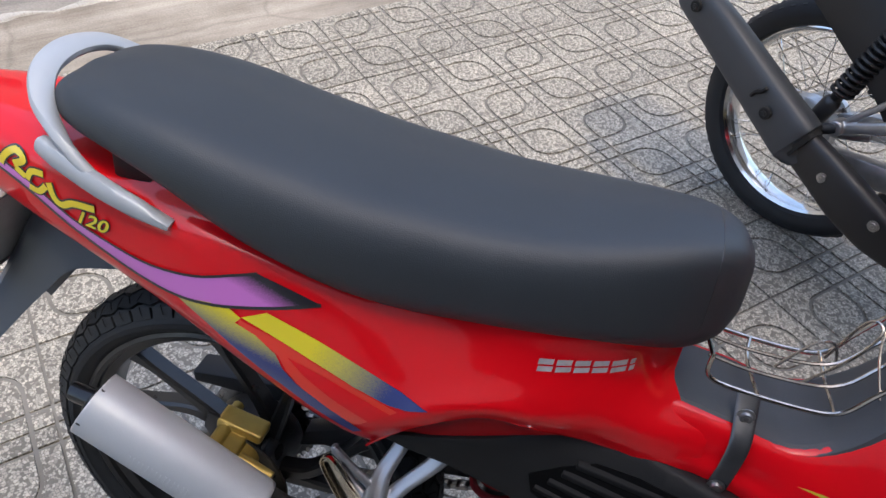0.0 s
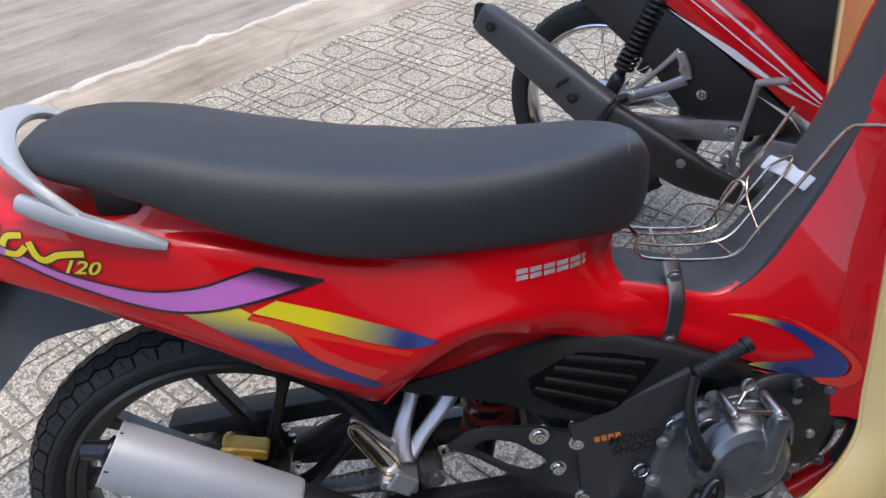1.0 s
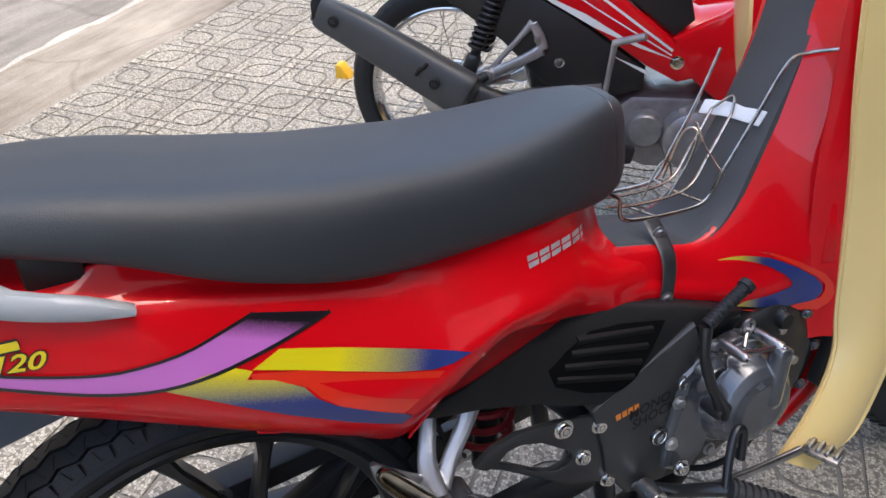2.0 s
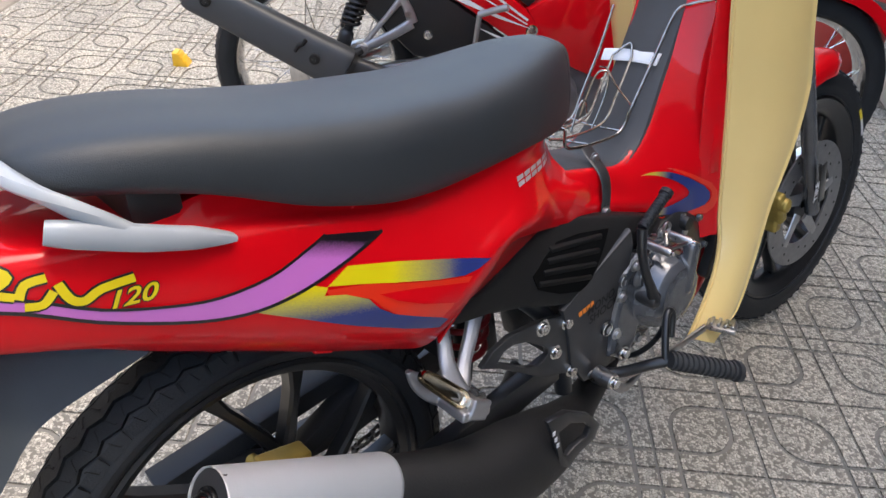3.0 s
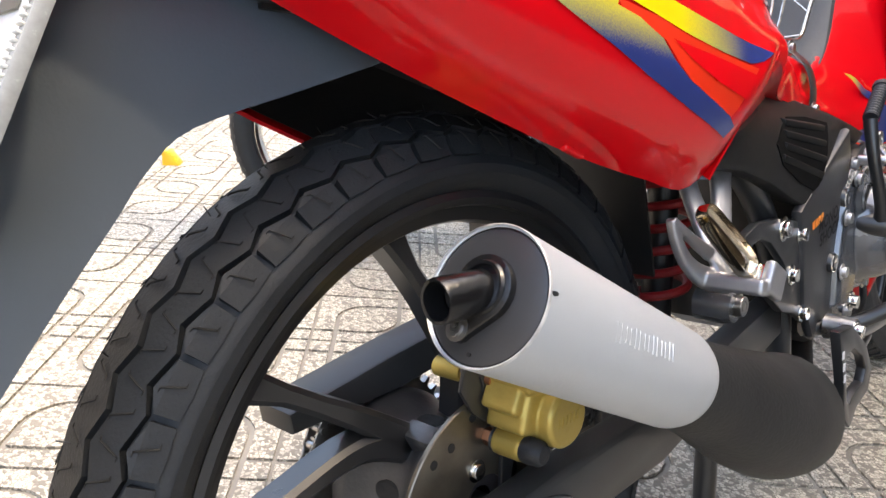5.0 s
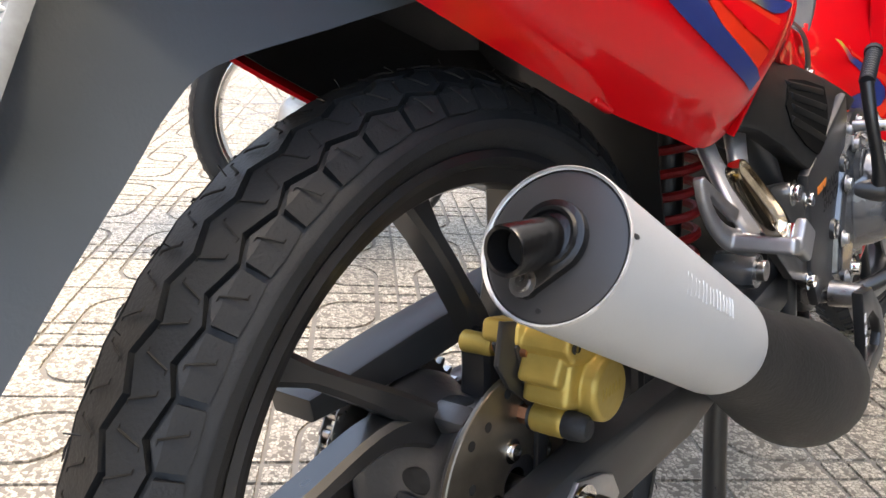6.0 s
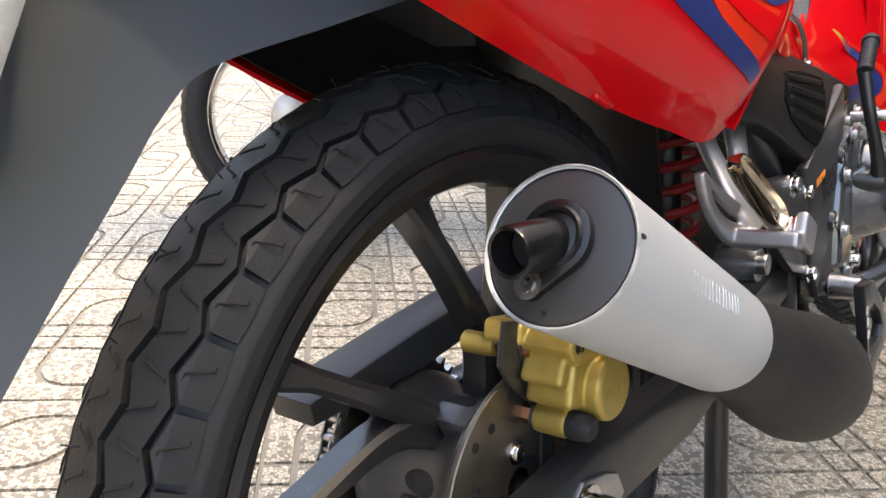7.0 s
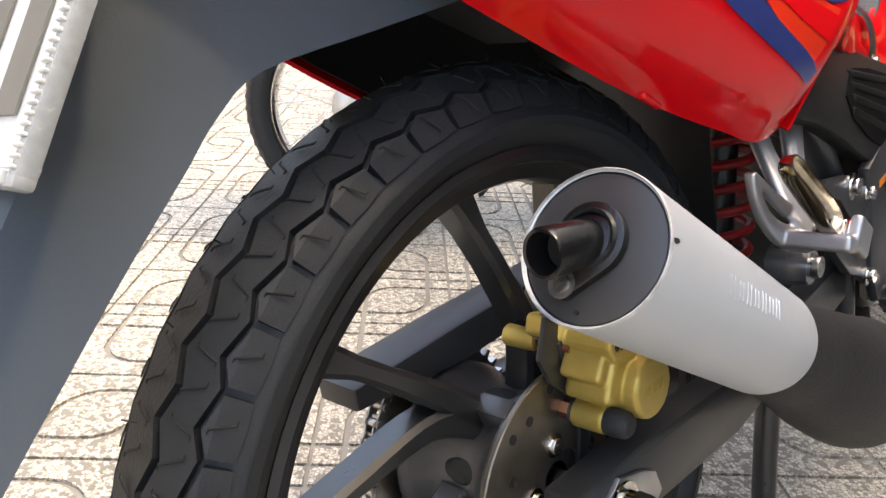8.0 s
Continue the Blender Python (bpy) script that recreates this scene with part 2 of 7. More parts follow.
def cast_bar(points, widths, thickness, across, chamfer=0.003):
    """A cast bar with flat faces and chamfered edges; its width lies along the vectors in across."""
    line, wide = curve_points(points, 5), curve_points(across, 5)
    sizes = [float(v) for v in np.interp(np.linspace(0, len(widths) - 1, len(line)), range(len(widths)), widths)]
    rings = []
    for i, p in enumerate(line):
        way = (line[min(i + 1, len(line) - 1)] - line[max(i - 1, 0)]).normalized()
        w = (wide[i] - way * wide[i].dot(way)).normalized()
        n = way.cross(w)
        a, b, c = sizes[i] / 2, thickness / 2, chamfer
        rings.append([p + w * u + n * v for u, v in ((a, b - c), (a - c, b), (c - a, b), (-a, b - c), (-a, c - b), (c - a, -b), (a - c, -b), (a, c - b))])
    return ring_loft(rings)


def hexbolt(at, r=0.006, h=0.006, way='Y', washer=True):
    """A bolt head with a socket, its top towards -y (or along the given axis)."""
    a = lathe([(0, -h), (r * 0.45, -h), (r * 0.5, -h * 0.55), (r * 0.55, -h), (r * 0.95, -h), (r, -h * 0.85), (r, 0), (0, 0)], 12)
    out = joined(a, lathe([(r * 1.5, 0), (r * 1.5, -h * 0.2), (r * 1.2, -h * 0.25), (0, -h * 0.25)], 14)) if washer else a
    spin = {'Y': Matrix(), 'X': Matrix.Rotation(radians(90), 4, 'Z'), 'Z': Matrix.Rotation(radians(-90), 4, 'X')}[way]
    return moved(out, Matrix.Translation(at) @ spin)


# ---------------------------------------------------------------- ground and street
TURN = radians(46)                     # the pavement's lines run at this angle to the parked bike
PAVE = Matrix.Rotation(TURN, 4, 'Z')   # x along the kerb, y towards the road
KERB = 1.626                           # the pavement's edge, across
TILE = 0.4
TILE_X0, TILE_Y0 = 0.58, -0.774


def terrazzo(name, light, dark, base, scale=185.0):
    """Washed stone chips in a grey cement bed, a little different from tile to tile."""
    m = bpy.data.materials.new(name)
    m.use_nodes = True
    t = m.node_tree
    b = t.nodes["Principled BSDF"]
    where = t.nodes.new("ShaderNodeTexCoord")
    info = t.nodes.new("ShaderNodeObjectInfo")
    chips = t.nodes.new("ShaderNodeTexVoronoi")
    chips.feature = 'DISTANCE_TO_EDGE'
    chips.inputs["Scale"].default_value = scale
    cells = t.nodes.new("ShaderNodeTexVoronoi")
    cells.inputs["Scale"].default_value = scale
    bend = t.nodes.new("ShaderNodeTexNoise")
    bend.inputs["Scale"].default_value = 140.0
    t.links.new(where.outputs["Object"], bend.inputs["Vector"])
    warp = t.nodes.new("ShaderNodeVectorMath")
    warp.operation = 'MULTIPLY_ADD'
    warp.inputs[1].default_value = (0.006, 0.006, 0.006)
    t.links.new(bend.outputs["Color"], warp.inputs[0])
    t.links.new(where.outputs["Object"], warp.inputs[2])
    for n in (chips, cells):
        t.links.new(warp.outputs[0], n.inputs["Vector"])
    bed = t.nodes.new("ShaderNodeMapRange")
    bed.inputs["From Min"].default_value, bed.inputs["From Max"].default_value = 0.03, 0.12
    t.links.new(chips.outputs["Distance"], bed.inputs["Value"])
    split = t.nodes.new("ShaderNodeSeparateColor")
    t.links.new(cells.outputs["Color"], split.inputs[0])
    stone = t.nodes.new("ShaderNodeMix")
    stone.data_type = 'RGBA'
    stone.inputs["A"].default_value, stone.inputs["B"].default_value = (*dark, 1), (*light, 1)
    t.links.new(split.outputs[0], stone.inputs["Factor"])
    mixed = t.nodes.new("ShaderNodeMix")
    mixed.data_type = 'RGBA'
    mixed.inputs["A"].default_value = (*base, 1)
    sunk = t.nodes.new("ShaderNodeMapRange")
    sunk.inputs["From Min"].default_value, sunk.inputs["From Max"].default_value = 0.26, 0.34
    t.links.new(split.outputs[1], sunk.inputs["Value"])
    shown = t.nodes.new("ShaderNodeMath")
    shown.operation = 'MULTIPLY'
    t.links.new(bed.outputs[0], shown.inputs[0])
    t.links.new(sunk.outputs[0], shown.inputs[1])
    t.links.new(shown.outputs[0], mixed.inputs["Factor"])
    t.links.new(stone.outputs["Result"], mixed.inputs["B"])
    dirt = t.nodes.new("ShaderNodeTexNoise")
    dirt.inputs["Scale"].default_value = 3.5
    dirt.inputs["Detail"].default_value = 8
    t.links.new(where.outputs["Object"], dirt.inputs["Vector"])
    soil = t.nodes.new("ShaderNodeMapRange")
    soil.inputs["From Min"].default_value, soil.inputs["From Max"].default_value = 0.3, 0.7
    soil.inputs["To Min"].default_value, soil.inputs["To Max"].default_value = 0.78, 1.1
    t.links.new(dirt.outputs["Fac"], soil.inputs["Value"])
    vary = t.nodes.new("ShaderNodeMath")
    vary.operation = 'MULTIPLY_ADD'
    vary.inputs[1].default_value, vary.inputs[2].default_value = 0.16, 0.9
    t.links.new(info.outputs["Random"], vary.inputs[0])
    both = t.nodes.new("ShaderNodeMath")
    both.operation = 'MULTIPLY'
    t.links.new(soil.outputs[0], both.inputs[0])
    t.links.new(vary.outputs[0], both.inputs[1])
    tone = t.nodes.new("ShaderNodeVectorMath")
    tone.operation = 'SCALE'
    t.links.new(mixed.outputs["Result"], tone.inputs[0])
    t.links.new(both.outputs[0], tone.inputs["Scale"])
    t.links.new(tone.outputs[0], b.inputs["Base Color"])
    b.inputs["Roughness"].default_value = 0.6
    relief = t.nodes.new("ShaderNodeBump")
    relief.inputs["Strength"].default_value = 0.5
    relief.inputs["Distance"].default_value = 0.002
    t.links.new(bed.outputs[0], relief.inputs["Height"])
    t.links.new(relief.outputs[0], b.inputs["Normal"])
    return m


STONE = terrazzo("washed_terrazzo", (0.66, 0.60, 0.485), (0.40, 0.362, 0.292), (0.20, 0.181, 0.145), 172.0)
GROUT = material("grout", (0.20, 0.188, 0.162), 0.85, mottle=0.25, scale=5, bump=0.5, bump_scale=200)


def street(name, light, dark, crack, grit):
    """A worn street surface: streaks along the kerb, blotches, fine cracks and grit."""
    m = bpy.data.materials.new(name)
    m.use_nodes = True
    t = m.node_tree
    b = t.nodes["Principled BSDF"]
    where = t.nodes.new("ShaderNodeTexCoord")
    drawn = t.nodes.new("ShaderNodeMapping")
    drawn.inputs["Scale"].default_value = (0.7, 5.0, 1.0)
    t.links.new(where.outputs["Object"], drawn.inputs["Vector"])
    tones = []
    for link, scale, detail in ((drawn.outputs[0], 1.6, 9), (where.outputs["Object"], 2.2, 10), (where.outputs["Object"], 160.0, 3)):
        n = t.nodes.new("ShaderNodeTexNoise")
        n.inputs["Scale"].default_value, n.inputs["Detail"].default_value = scale, detail
        n.inputs["Roughness"].default_value = 0.65
        t.links.new(link, n.inputs["Vector"])
        tones.append(n.outputs["Fac"])
    mean = t.nodes.new("ShaderNodeMath")
    mean.operation = 'MULTIPLY_ADD'
    mean.inputs[1].default_value = 0.6
    t.links.new(tones[0], mean.inputs[0])
    half = t.nodes.new("ShaderNodeMath")
    half.operation = 'MULTIPLY'
    half.inputs[1].default_value = 0.4
    t.links.new(tones[1], half.inputs[0])
    t.links.new(half.outputs[0], mean.inputs[2])
    spread = t.nodes.new("ShaderNodeMapRange")
    spread.inputs["From Min"].default_value, spread.inputs["From Max"].default_value = 0.36, 0.62
    t.links.new(mean.outputs[0], spread.inputs["Value"])
    tone = t.nodes.new("ShaderNodeMix")
    tone.data_type = 'RGBA'
    tone.inputs["A"].default_value, tone.inputs["B"].default_value = (*dark, 1), (*light, 1)
    t.links.new(spread.outputs[0], tone.inputs["Factor"])
    grain = t.nodes.new("ShaderNodeMapRange")
    grain.inputs["From Min"].default_value, grain.inputs["From Max"].default_value = 0.3, 0.7
    grain.inputs["To Min"].default_value, grain.inputs["To Max"].default_value = 1 - grit, 1 + grit
    t.links.new(tones[2], grain.inputs["Value"])
    lines = t.nodes.new("ShaderNodeTexVoronoi")
    lines.feature = 'DISTANCE_TO_EDGE'
    lines.inputs["Scale"].default_value = crack
    bent = t.nodes.new("ShaderNodeMix")
    bent.data_type = 'VECTOR'
    bent.inputs["Factor"].default_value = 0.12
    t.links.new(where.outputs["Object"], bent.inputs["A"])
    colour = t.nodes.new("ShaderNodeTexNoise")
    colour.inputs["Scale"].default_value = 4.0
    t.links.new(where.outputs["Object"], colour.inputs["Vector"])
    t.links.new(colour.outputs["Color"], bent.inputs["B"])
    t.links.new(bent.outputs["Result"], lines.inputs["Vector"])
    slit = t.nodes.new("ShaderNodeMapRange")
    slit.inputs["From Max"].default_value = 0.012
    slit.inputs["To Min"].default_value = 0.78
    t.links.new(lines.outputs["Distance"], slit.inputs["Value"])
    both = t.nodes.new("ShaderNodeMath")
    both.operation = 'MULTIPLY'
    t.links.new(slit.outputs[0], both.inputs[0])
    t.links.new(grain.outputs[0], both.inputs[1])
    out = t.nodes.new("ShaderNodeVectorMath")
    out.operation = 'SCALE'
    t.links.new(tone.outputs["Result"], out.inputs[0])
    t.links.new(both.outputs[0], out.inputs["Scale"])
    t.links.new(out.outputs[0], b.inputs["Base Color"])
    b.inputs["Roughness"].default_value = 0.88
    relief = t.nodes.new("ShaderNodeBump")
    relief.inputs["Strength"].default_value, relief.inputs["Distance"].default_value = 0.5, 0.003
    t.links.new(both.outputs[0], relief.inputs["Height"])
    t.links.new(relief.outputs[0], b.inputs["Normal"])
    return m


CONCRETE = street("worn_concrete", (0.42, 0.37, 0.30), (0.15, 0.122, 0.088), 1.1, 0.18)
ASPHALT = street("road_surface", (0.30, 0.272, 0.232), (0.145, 0.128, 0.106), 0.5, 0.2)


def slab(x0, x1, y0, y1, z0, z1, name, mat, label):
    ob = part(name, box((x1 - x0, y1 - y0, z1 - z0), ((x0 + x1) / 2, (y0 + y1) / 2, (z0 + z1) / 2)), mat, label=label, at=PAVE)
    return tagged(ob, kind="structure")


slab(-200, 200, -200, 200, -0.6, -0.16, "ground", ASPHALT, "bare grey ground under the street")
slab(-60, 60, 2.06, 12, -0.158, -0.035, "road", ASPHALT, "worn light grey road surface with tyre marks")
slab(-60, 60, KERB + 0.004, 2.055, -0.158, -0.012, "gutter", CONCRETE, "dusty beige concrete gutter strip beside the road")
pavement = slab(-30, 30, -3.0, KERB, -0.158, -0.0044, "pavement", GROUT, "cement bed under the pavement tiles")


def crumbled_edge():
    """A low uneven ridge of cement where the gutter meets the road."""
    pick = random.Random(12)
    rows, x = [], -6.0
    while x < 9.0:
        w, c = pick.uniform(0.02, 0.07), 2.06 + pick.uniform(-0.02, 0.025)
        h = pick.uniform(0.003, 0.009)
        rows.append([Vector((x, c - w, -0.034)), Vector((x, c - w * 0.4, -0.012 + h * 0.6)), Vector((x, c + w * 0.3, -0.018 + h)), Vector((x, c + w, -0.036))])
        x += pick.uniform(0.03, 0.11)
    return ring_loft(rows, close=False)


CEMENT = street("crumbling_cement", (0.58, 0.55, 0.49), (0.34, 0.31, 0.26), 6.0, 0.22)
tagged(part("trim", crumbled_edge(), CEMENT, label="crumbling light cement edge along the road", at=PAVE), kind="structure")

# ---------------------------------------------------------------- the red motorcycle
from mathutils.bvhtree import BVHTree

SHELL = {
    -0.31: [(-0.012, 0.752), (-0.030, 0.745), (-0.040, 0.725), (-0.042, 0.705), (-0.040, 0.688), (-0.032, 0.675), (-0.012, 0.668)],
    -0.26: [(-0.035, 0.746), (-0.060, 0.738), (-0.068, 0.715), (-0.068, 0.690), (-0.063, 0.668), (-0.052, 0.662), (-0.034, 0.656)],
    -0.18: [(-0.055, 0.735), (-0.080, 0.725), (-0.087, 0.700), (-0.088, 0.672), (-0.083, 0.646), (-0.070, 0.640), (-0.044, 0.630)],
    -0.09: [(-0.072, 0.722), (-0.092, 0.714), (-0.099, 0.690), (-0.101, 0.655), (-0.098, 0.622), (-0.083, 0.602), (-0.057, 0.586)],
    0.00: [(-0.082, 0.728), (-0.088, 0.702), (-0.105, 0.686), (-0.112, 0.640), (-0.114, 0.602), (-0.099, 0.568), (-0.067, 0.546)],
    0.07: [(-0.084, 0.706), (-0.088, 0.684), (-0.104, 0.670), (-0.120, 0.615), (-0.127, 0.577), (-0.111, 0.541), (-0.078, 0.516)],
    0.14: [(-0.087, 0.684), (-0.091, 0.666), (-0.103, 0.652), (-0.125, 0.598), (-0.135, 0.558), (-0.125, 0.520), (-0.092, 0.491)],
    0.19: [(-0.088, 0.672), (-0.091, 0.657), (-0.104, 0.640), (-0.129, 0.590), (-0.139, 0.552), (-0.131, 0.514), (-0.105, 0.479)],
    0.225: [(-0.088, 0.667), (-0.091, 0.654), (-0.102, 0.637), (-0.128, 0.592), (-0.140, 0.560), (-0.138, 0.540), (-0.130, 0.524)],
    0.26: [(-0.087, 0.665), (-0.090, 0.652), (-0.100, 0.635), (-0.122, 0.602), (-0.137, 0.582), (-0.139, 0.570), (-0.136, 0.556)],
    0.31: [(-0.086, 0.664), (-0.089, 0.652), (-0.095, 0.636), (-0.110, 0.610), (-0.126, 0.592), (-0.128, 0.583), (-0.124, 0.572)],
    0.36: [(-0.083, 0.666), (-0.087, 0.654), (-0.089, 0.636), (-0.098, 0.612), (-0.111, 0.592), (-0.115, 0.578), (-0.110, 0.562)],
    0.42: [(-0.066, 0.669), (-0.070, 0.657), (-0.068, 0.640), (-0.075, 0.612), (-0.088, 0.583), (-0.090, 0.561), (-0.084, 0.539)],
    0.465: [(-0.046, 0.664), (-0.049, 0.655), (-0.047, 0.640), (-0.057, 0.610), (-0.077, 0.579), (-0.083, 0.555), (-0.081, 0.529)],
    0.50: [(-0.014, 0.652), (-0.020, 0.645), (-0.024, 0.632), (-0.042, 0.606), (-0.062, 0.578), (-0.074, 0.553), (-0.077, 0.522)],
    0.52: [(-0.006, 0.644), (-0.012, 0.637), (-0.018, 0.625), (-0.036, 0.603), (-0.055, 0.576), (-0.068, 0.551), (-0.0735, 0.519)],
}
LEAN = -11.09
BIKE = pose(0, 0, 0, LEAN)
bike = thing("motorcycle", BIKE, "glossy red motorcycle with a black seat, leaning on its side stand", "motorcycle")


def shell_grid():
    """The side of the tail cover as a fine grid of points, from top to bottom."""
    xs = sorted(SHELL)
    columns = [curve_points([(x, *SHELL[x][j]) for x in xs], 5) for j in range(7)]
    lines = [curve_points([c[i] for c in columns], 4) for i in range(len(columns[0]))]
    for line in lines:
        for p in line:                 # the front edge steps back over the foot mat
            if p.x > 0.42:
                p.x = 0.42 + (p.x - 0.42) / 0.10 * (float(np.interp(p.z, [0.568, 0.582, 0.606, 0.650], [0.522, 0.494, 0.478, 0.486])) - 0.42)
    return lines


def tail_shell():
    rows = []
    for line in shell_grid():
        drop = [0.036 * max(0.0, (k - 12) / 12) ** 1.5 for k in range(len(line))]      # the left edge hangs lower
        other = [Vector((p.x, -p.y, p.z - d)) for p, d in zip(line, drop)]
        rows.append(line[::-1] + other)
    return ring_loft(rows, close=False)


SIDE = BVHTree.FromBMesh(tail_shell())


def side_y(x, z):
    hit = SIDE.ray_cast(Vector((x, -1, z)), Vector((0, 1, 0)))[0]
    if hit and hit.y < 0:
        return hit.y
    near = SIDE.find_nearest(Vector((x, -0.11, z)))[0]
    return min(near.y, -0.02)


def film(outline, lift=0.0012, curved=4, surface=side_y, step=0.012):
    """A thin printed film on the side of the bike, cut to an outline of (x, z)."""
    if curved:
        outline = [(p.x, p.z) for p in curve_points([(x, 0, z) for x, z in outline], curved, True)]
    bm = bmesh.new()
    bm.faces.new([bm.verts.new((x, 0, z)) for x, z in outline])
    lows = [min(p[k] for p in outline) for k in (0, 1)]
    highs = [max(p[k] for p in outline) for k in (0, 1)]
    for k, way in ((0, (1, 0, 0)), (1, (0, 0, 1))):
        for v in np.arange(lows[k] + step, highs[k], step):
            at = (v, 0, 0) if k == 0 else (0, 0, v)
            bmesh.ops.bisect_plane(bm, geom=bm.verts[:] + bm.edges[:] + bm.faces[:], plane_co=at, plane_no=way)
    bmesh.ops.triangulate(bm, faces=[f for f in bm.faces if len(f.verts) > 4])
    for v in bm.verts:
        v.co.y = surface(v.co.x, v.co.z) - lift
    bm.normal_update()
    bmesh.ops.reverse_faces(bm, faces=[f for f in bm.faces if f.normal.y > 0])
    return bm


def stroke(line, width, **kw):
    """A film along a line of (x, z)."""
    pts = [Vector((x, z)) for x, z in line]
    left, right = [], []
    for i, p in enumerate(pts):
        way = (pts[min(i + 1, len(pts) - 1)] - pts[max(i - 1, 0)]).normalized()
        n = Vector((-way.y, way.x)) * width / 2
        left.append(tuple(p + n))
        right.append(tuple(p - n))
    return film(left + right[::-1], curved=0, **kw)


def lettering(words, size, slant=0.0):
    """The outline of some words as a flat mesh in x and z, from the built-in font."""
    data = bpy.data.curves.new("words", 'FONT')
    data.body, data.size, data.shear, data.resolution_u, data.offset = words, size, slant, 3, size * 0.018
    ob = new("words", data)
    mesh = bpy.data.meshes.new_from_object(ob.evaluated_get(bpy.context.evaluated_depsgraph_get()))
    bm = bmesh.new()
    bm.from_mesh(mesh)
    bpy.data.objects.remove(ob)
    bpy.data.meshes.remove(mesh)
    return moved(bm, Matrix.Rotation(radians(90), 4, 'X'))


def laid(bm, lift=0.0016, surface=side_y):
    for v in bm.verts:
        v.co.y = surface(v.co.x, v.co.z) - lift
    return bm


# --- tail cover with its films
tail = part("tail_cover", thick(tail_shell(), 0.003), RED, bike, "glossy red tail cover with printed stripes", 50)
PURPLE_LOW = [(-0.262, 0.712), (-0.22, 0.698), (-0.178, 0.682), (-0.132, 0.656), (-0.08, 0.634), (-0.042, 0.6225), (-0.007, 0.618), (0.034, 0.621), (0.072, 0.628), (0.107, 0.6355), (0.141, 0.644)]
PURPLE_RIGHT = [(0.076, 0.6625), (0.045, 0.6545), (0.01, 0.6455), (-0.036, 0.6425), (-0.078, 0.6500), (-0.128, 0.6665), (-0.175, 0.6925), (-0.22, 0.709), (-0.262, 0.72)]
PURPLE_LOW, PURPLE_UP = [[(p.x, p.z) for p in curve_points([(x, 0, z) for x, z in line], 3)] for line in (PURPLE_LOW, PURPLE_RIGHT)]
part("stripe", film(PURPLE_LOW + PURPLE_UP, 0.0012, 0), PURPLE, tail, "purple stripe fading to black with black edges")
part("stripe_edge", stroke(PURPLE_LOW, 0.0032, lift=0.0017), BLACK_INK, tail)
part("stripe_edge", stroke(PURPLE_UP, 0.0028, lift=0.0017), BLACK_INK, tail)
part("stripe", film([(0.064, 0.616), (0.09, 0.627), (0.15, 0.610), (0.21, 0.592), (0.261, 0.577), (0.24, 0.571), (0.222, 0.570), (0.186, 0.578), (0.139, 0.592), (0.1, 0.605)], 0.0012, 0), YELLOW_BLUE, tail, "yellow stripe fading to navy blue")
part("stripe", film([(-0.008, 0.6165), (0.018, 0.621), (0.046, 0.6245), (0.064, 0.615), (0.058, 0.609), (0.08, 0.602), (0.103, 0.5885), (0.112, 0.575), (0.128, 0.562), (0.155, 0.548), (0.186, 0.533), (0.197, 0.525), (0.187, 0.517), (0.14, 0.538), (0.087, 0.564), (0.04, 0.590)], 0.0012, 0), YELLOW_BLUE_LOW, tail, "yellow flare fading to navy blue")
part("stripe", film([(0.060, 0.6135), (0.105, 0.603), (0.14, 0.5905), (0.19, 0.576), (0.232, 0.566), (0.21, 0.55), (0.197, 0.538), (0.188, 0.532), (0.158, 0.546), (0.131, 0.5605), (0.116, 0.574), (0.106, 0.5875), (0.082, 0.6005), (0.063, 0.6075)], 0.0010, 0), ORANGE, tail, "bright orange-red flare")
part("stripe", film([(0.116, 0.5885), (0.16, 0.5785), (0.225, 0.5615), (0.206, 0.5440), (0.165, 0.5590), (0.135, 0.5745)], 0.0016, 0), RED, tail, "red wedge inside the orange flare")
# the model badge: flowing yellow strokes with a dark edge, then the number
BADGE = [([(-0.2140, 0.7025), (-0.2070, 0.7130), (-0.1930, 0.7215), (-0.1820, 0.7140), (-0.1960, 0.7070)], 0.0070),
         ([(-0.1940, 0.7035), (-0.1820, 0.6975)], 0.0066),
         ([(-0.1800, 0.6950), (-0.1730, 0.7050), (-0.1580, 0.7060)], 0.0066),
         ([(-0.1780, 0.6880), (-0.1660, 0.6860), (-0.1560, 0.6940)], 0.0066),
         ([(-0.1520, 0.6990), (-0.1470, 0.6840), (-0.1380, 0.6790), (-0.1240, 0.6845), (-0.0980, 0.6855)], 0.0072)]
for line, wide in BADGE:
    flow = [(p.x, p.z) for p in curve_points([(x, 0, z) for x, z in line], 4)]
    part("badge_edge", stroke(flow, wide * 1.5, lift=0.0014), BLACK_INK, tail)
    part("badge_shape", stroke(flow, wide, lift=0.0019), YELLOW_INK, tail, "flowing yellow badge shape with a black edge")
for grow, ink, lift in ((0.0011, BLACK_INK, 0.0015), (0, YELLOW_INK, 0.002)):
    for dx, dz in ([(0, 0)] if not grow else [(grow * math.cos(a), grow * math.sin(a)) for a in np.arange(0, 6.28, 0.785)]):
        number = moved(lettering("120", 0.0212, 0.35), Matrix.Translation((-0.1255 + dx, 0, 0.6655 + dz)) @ Matrix.Rotation(radians(5), 4, 'Y') @ Matrix.Diagonal((1.22, 1, 1, 1)))
        part("number", laid(number, lift), ink, tail, "yellow number with a black edge" if not grow else "")
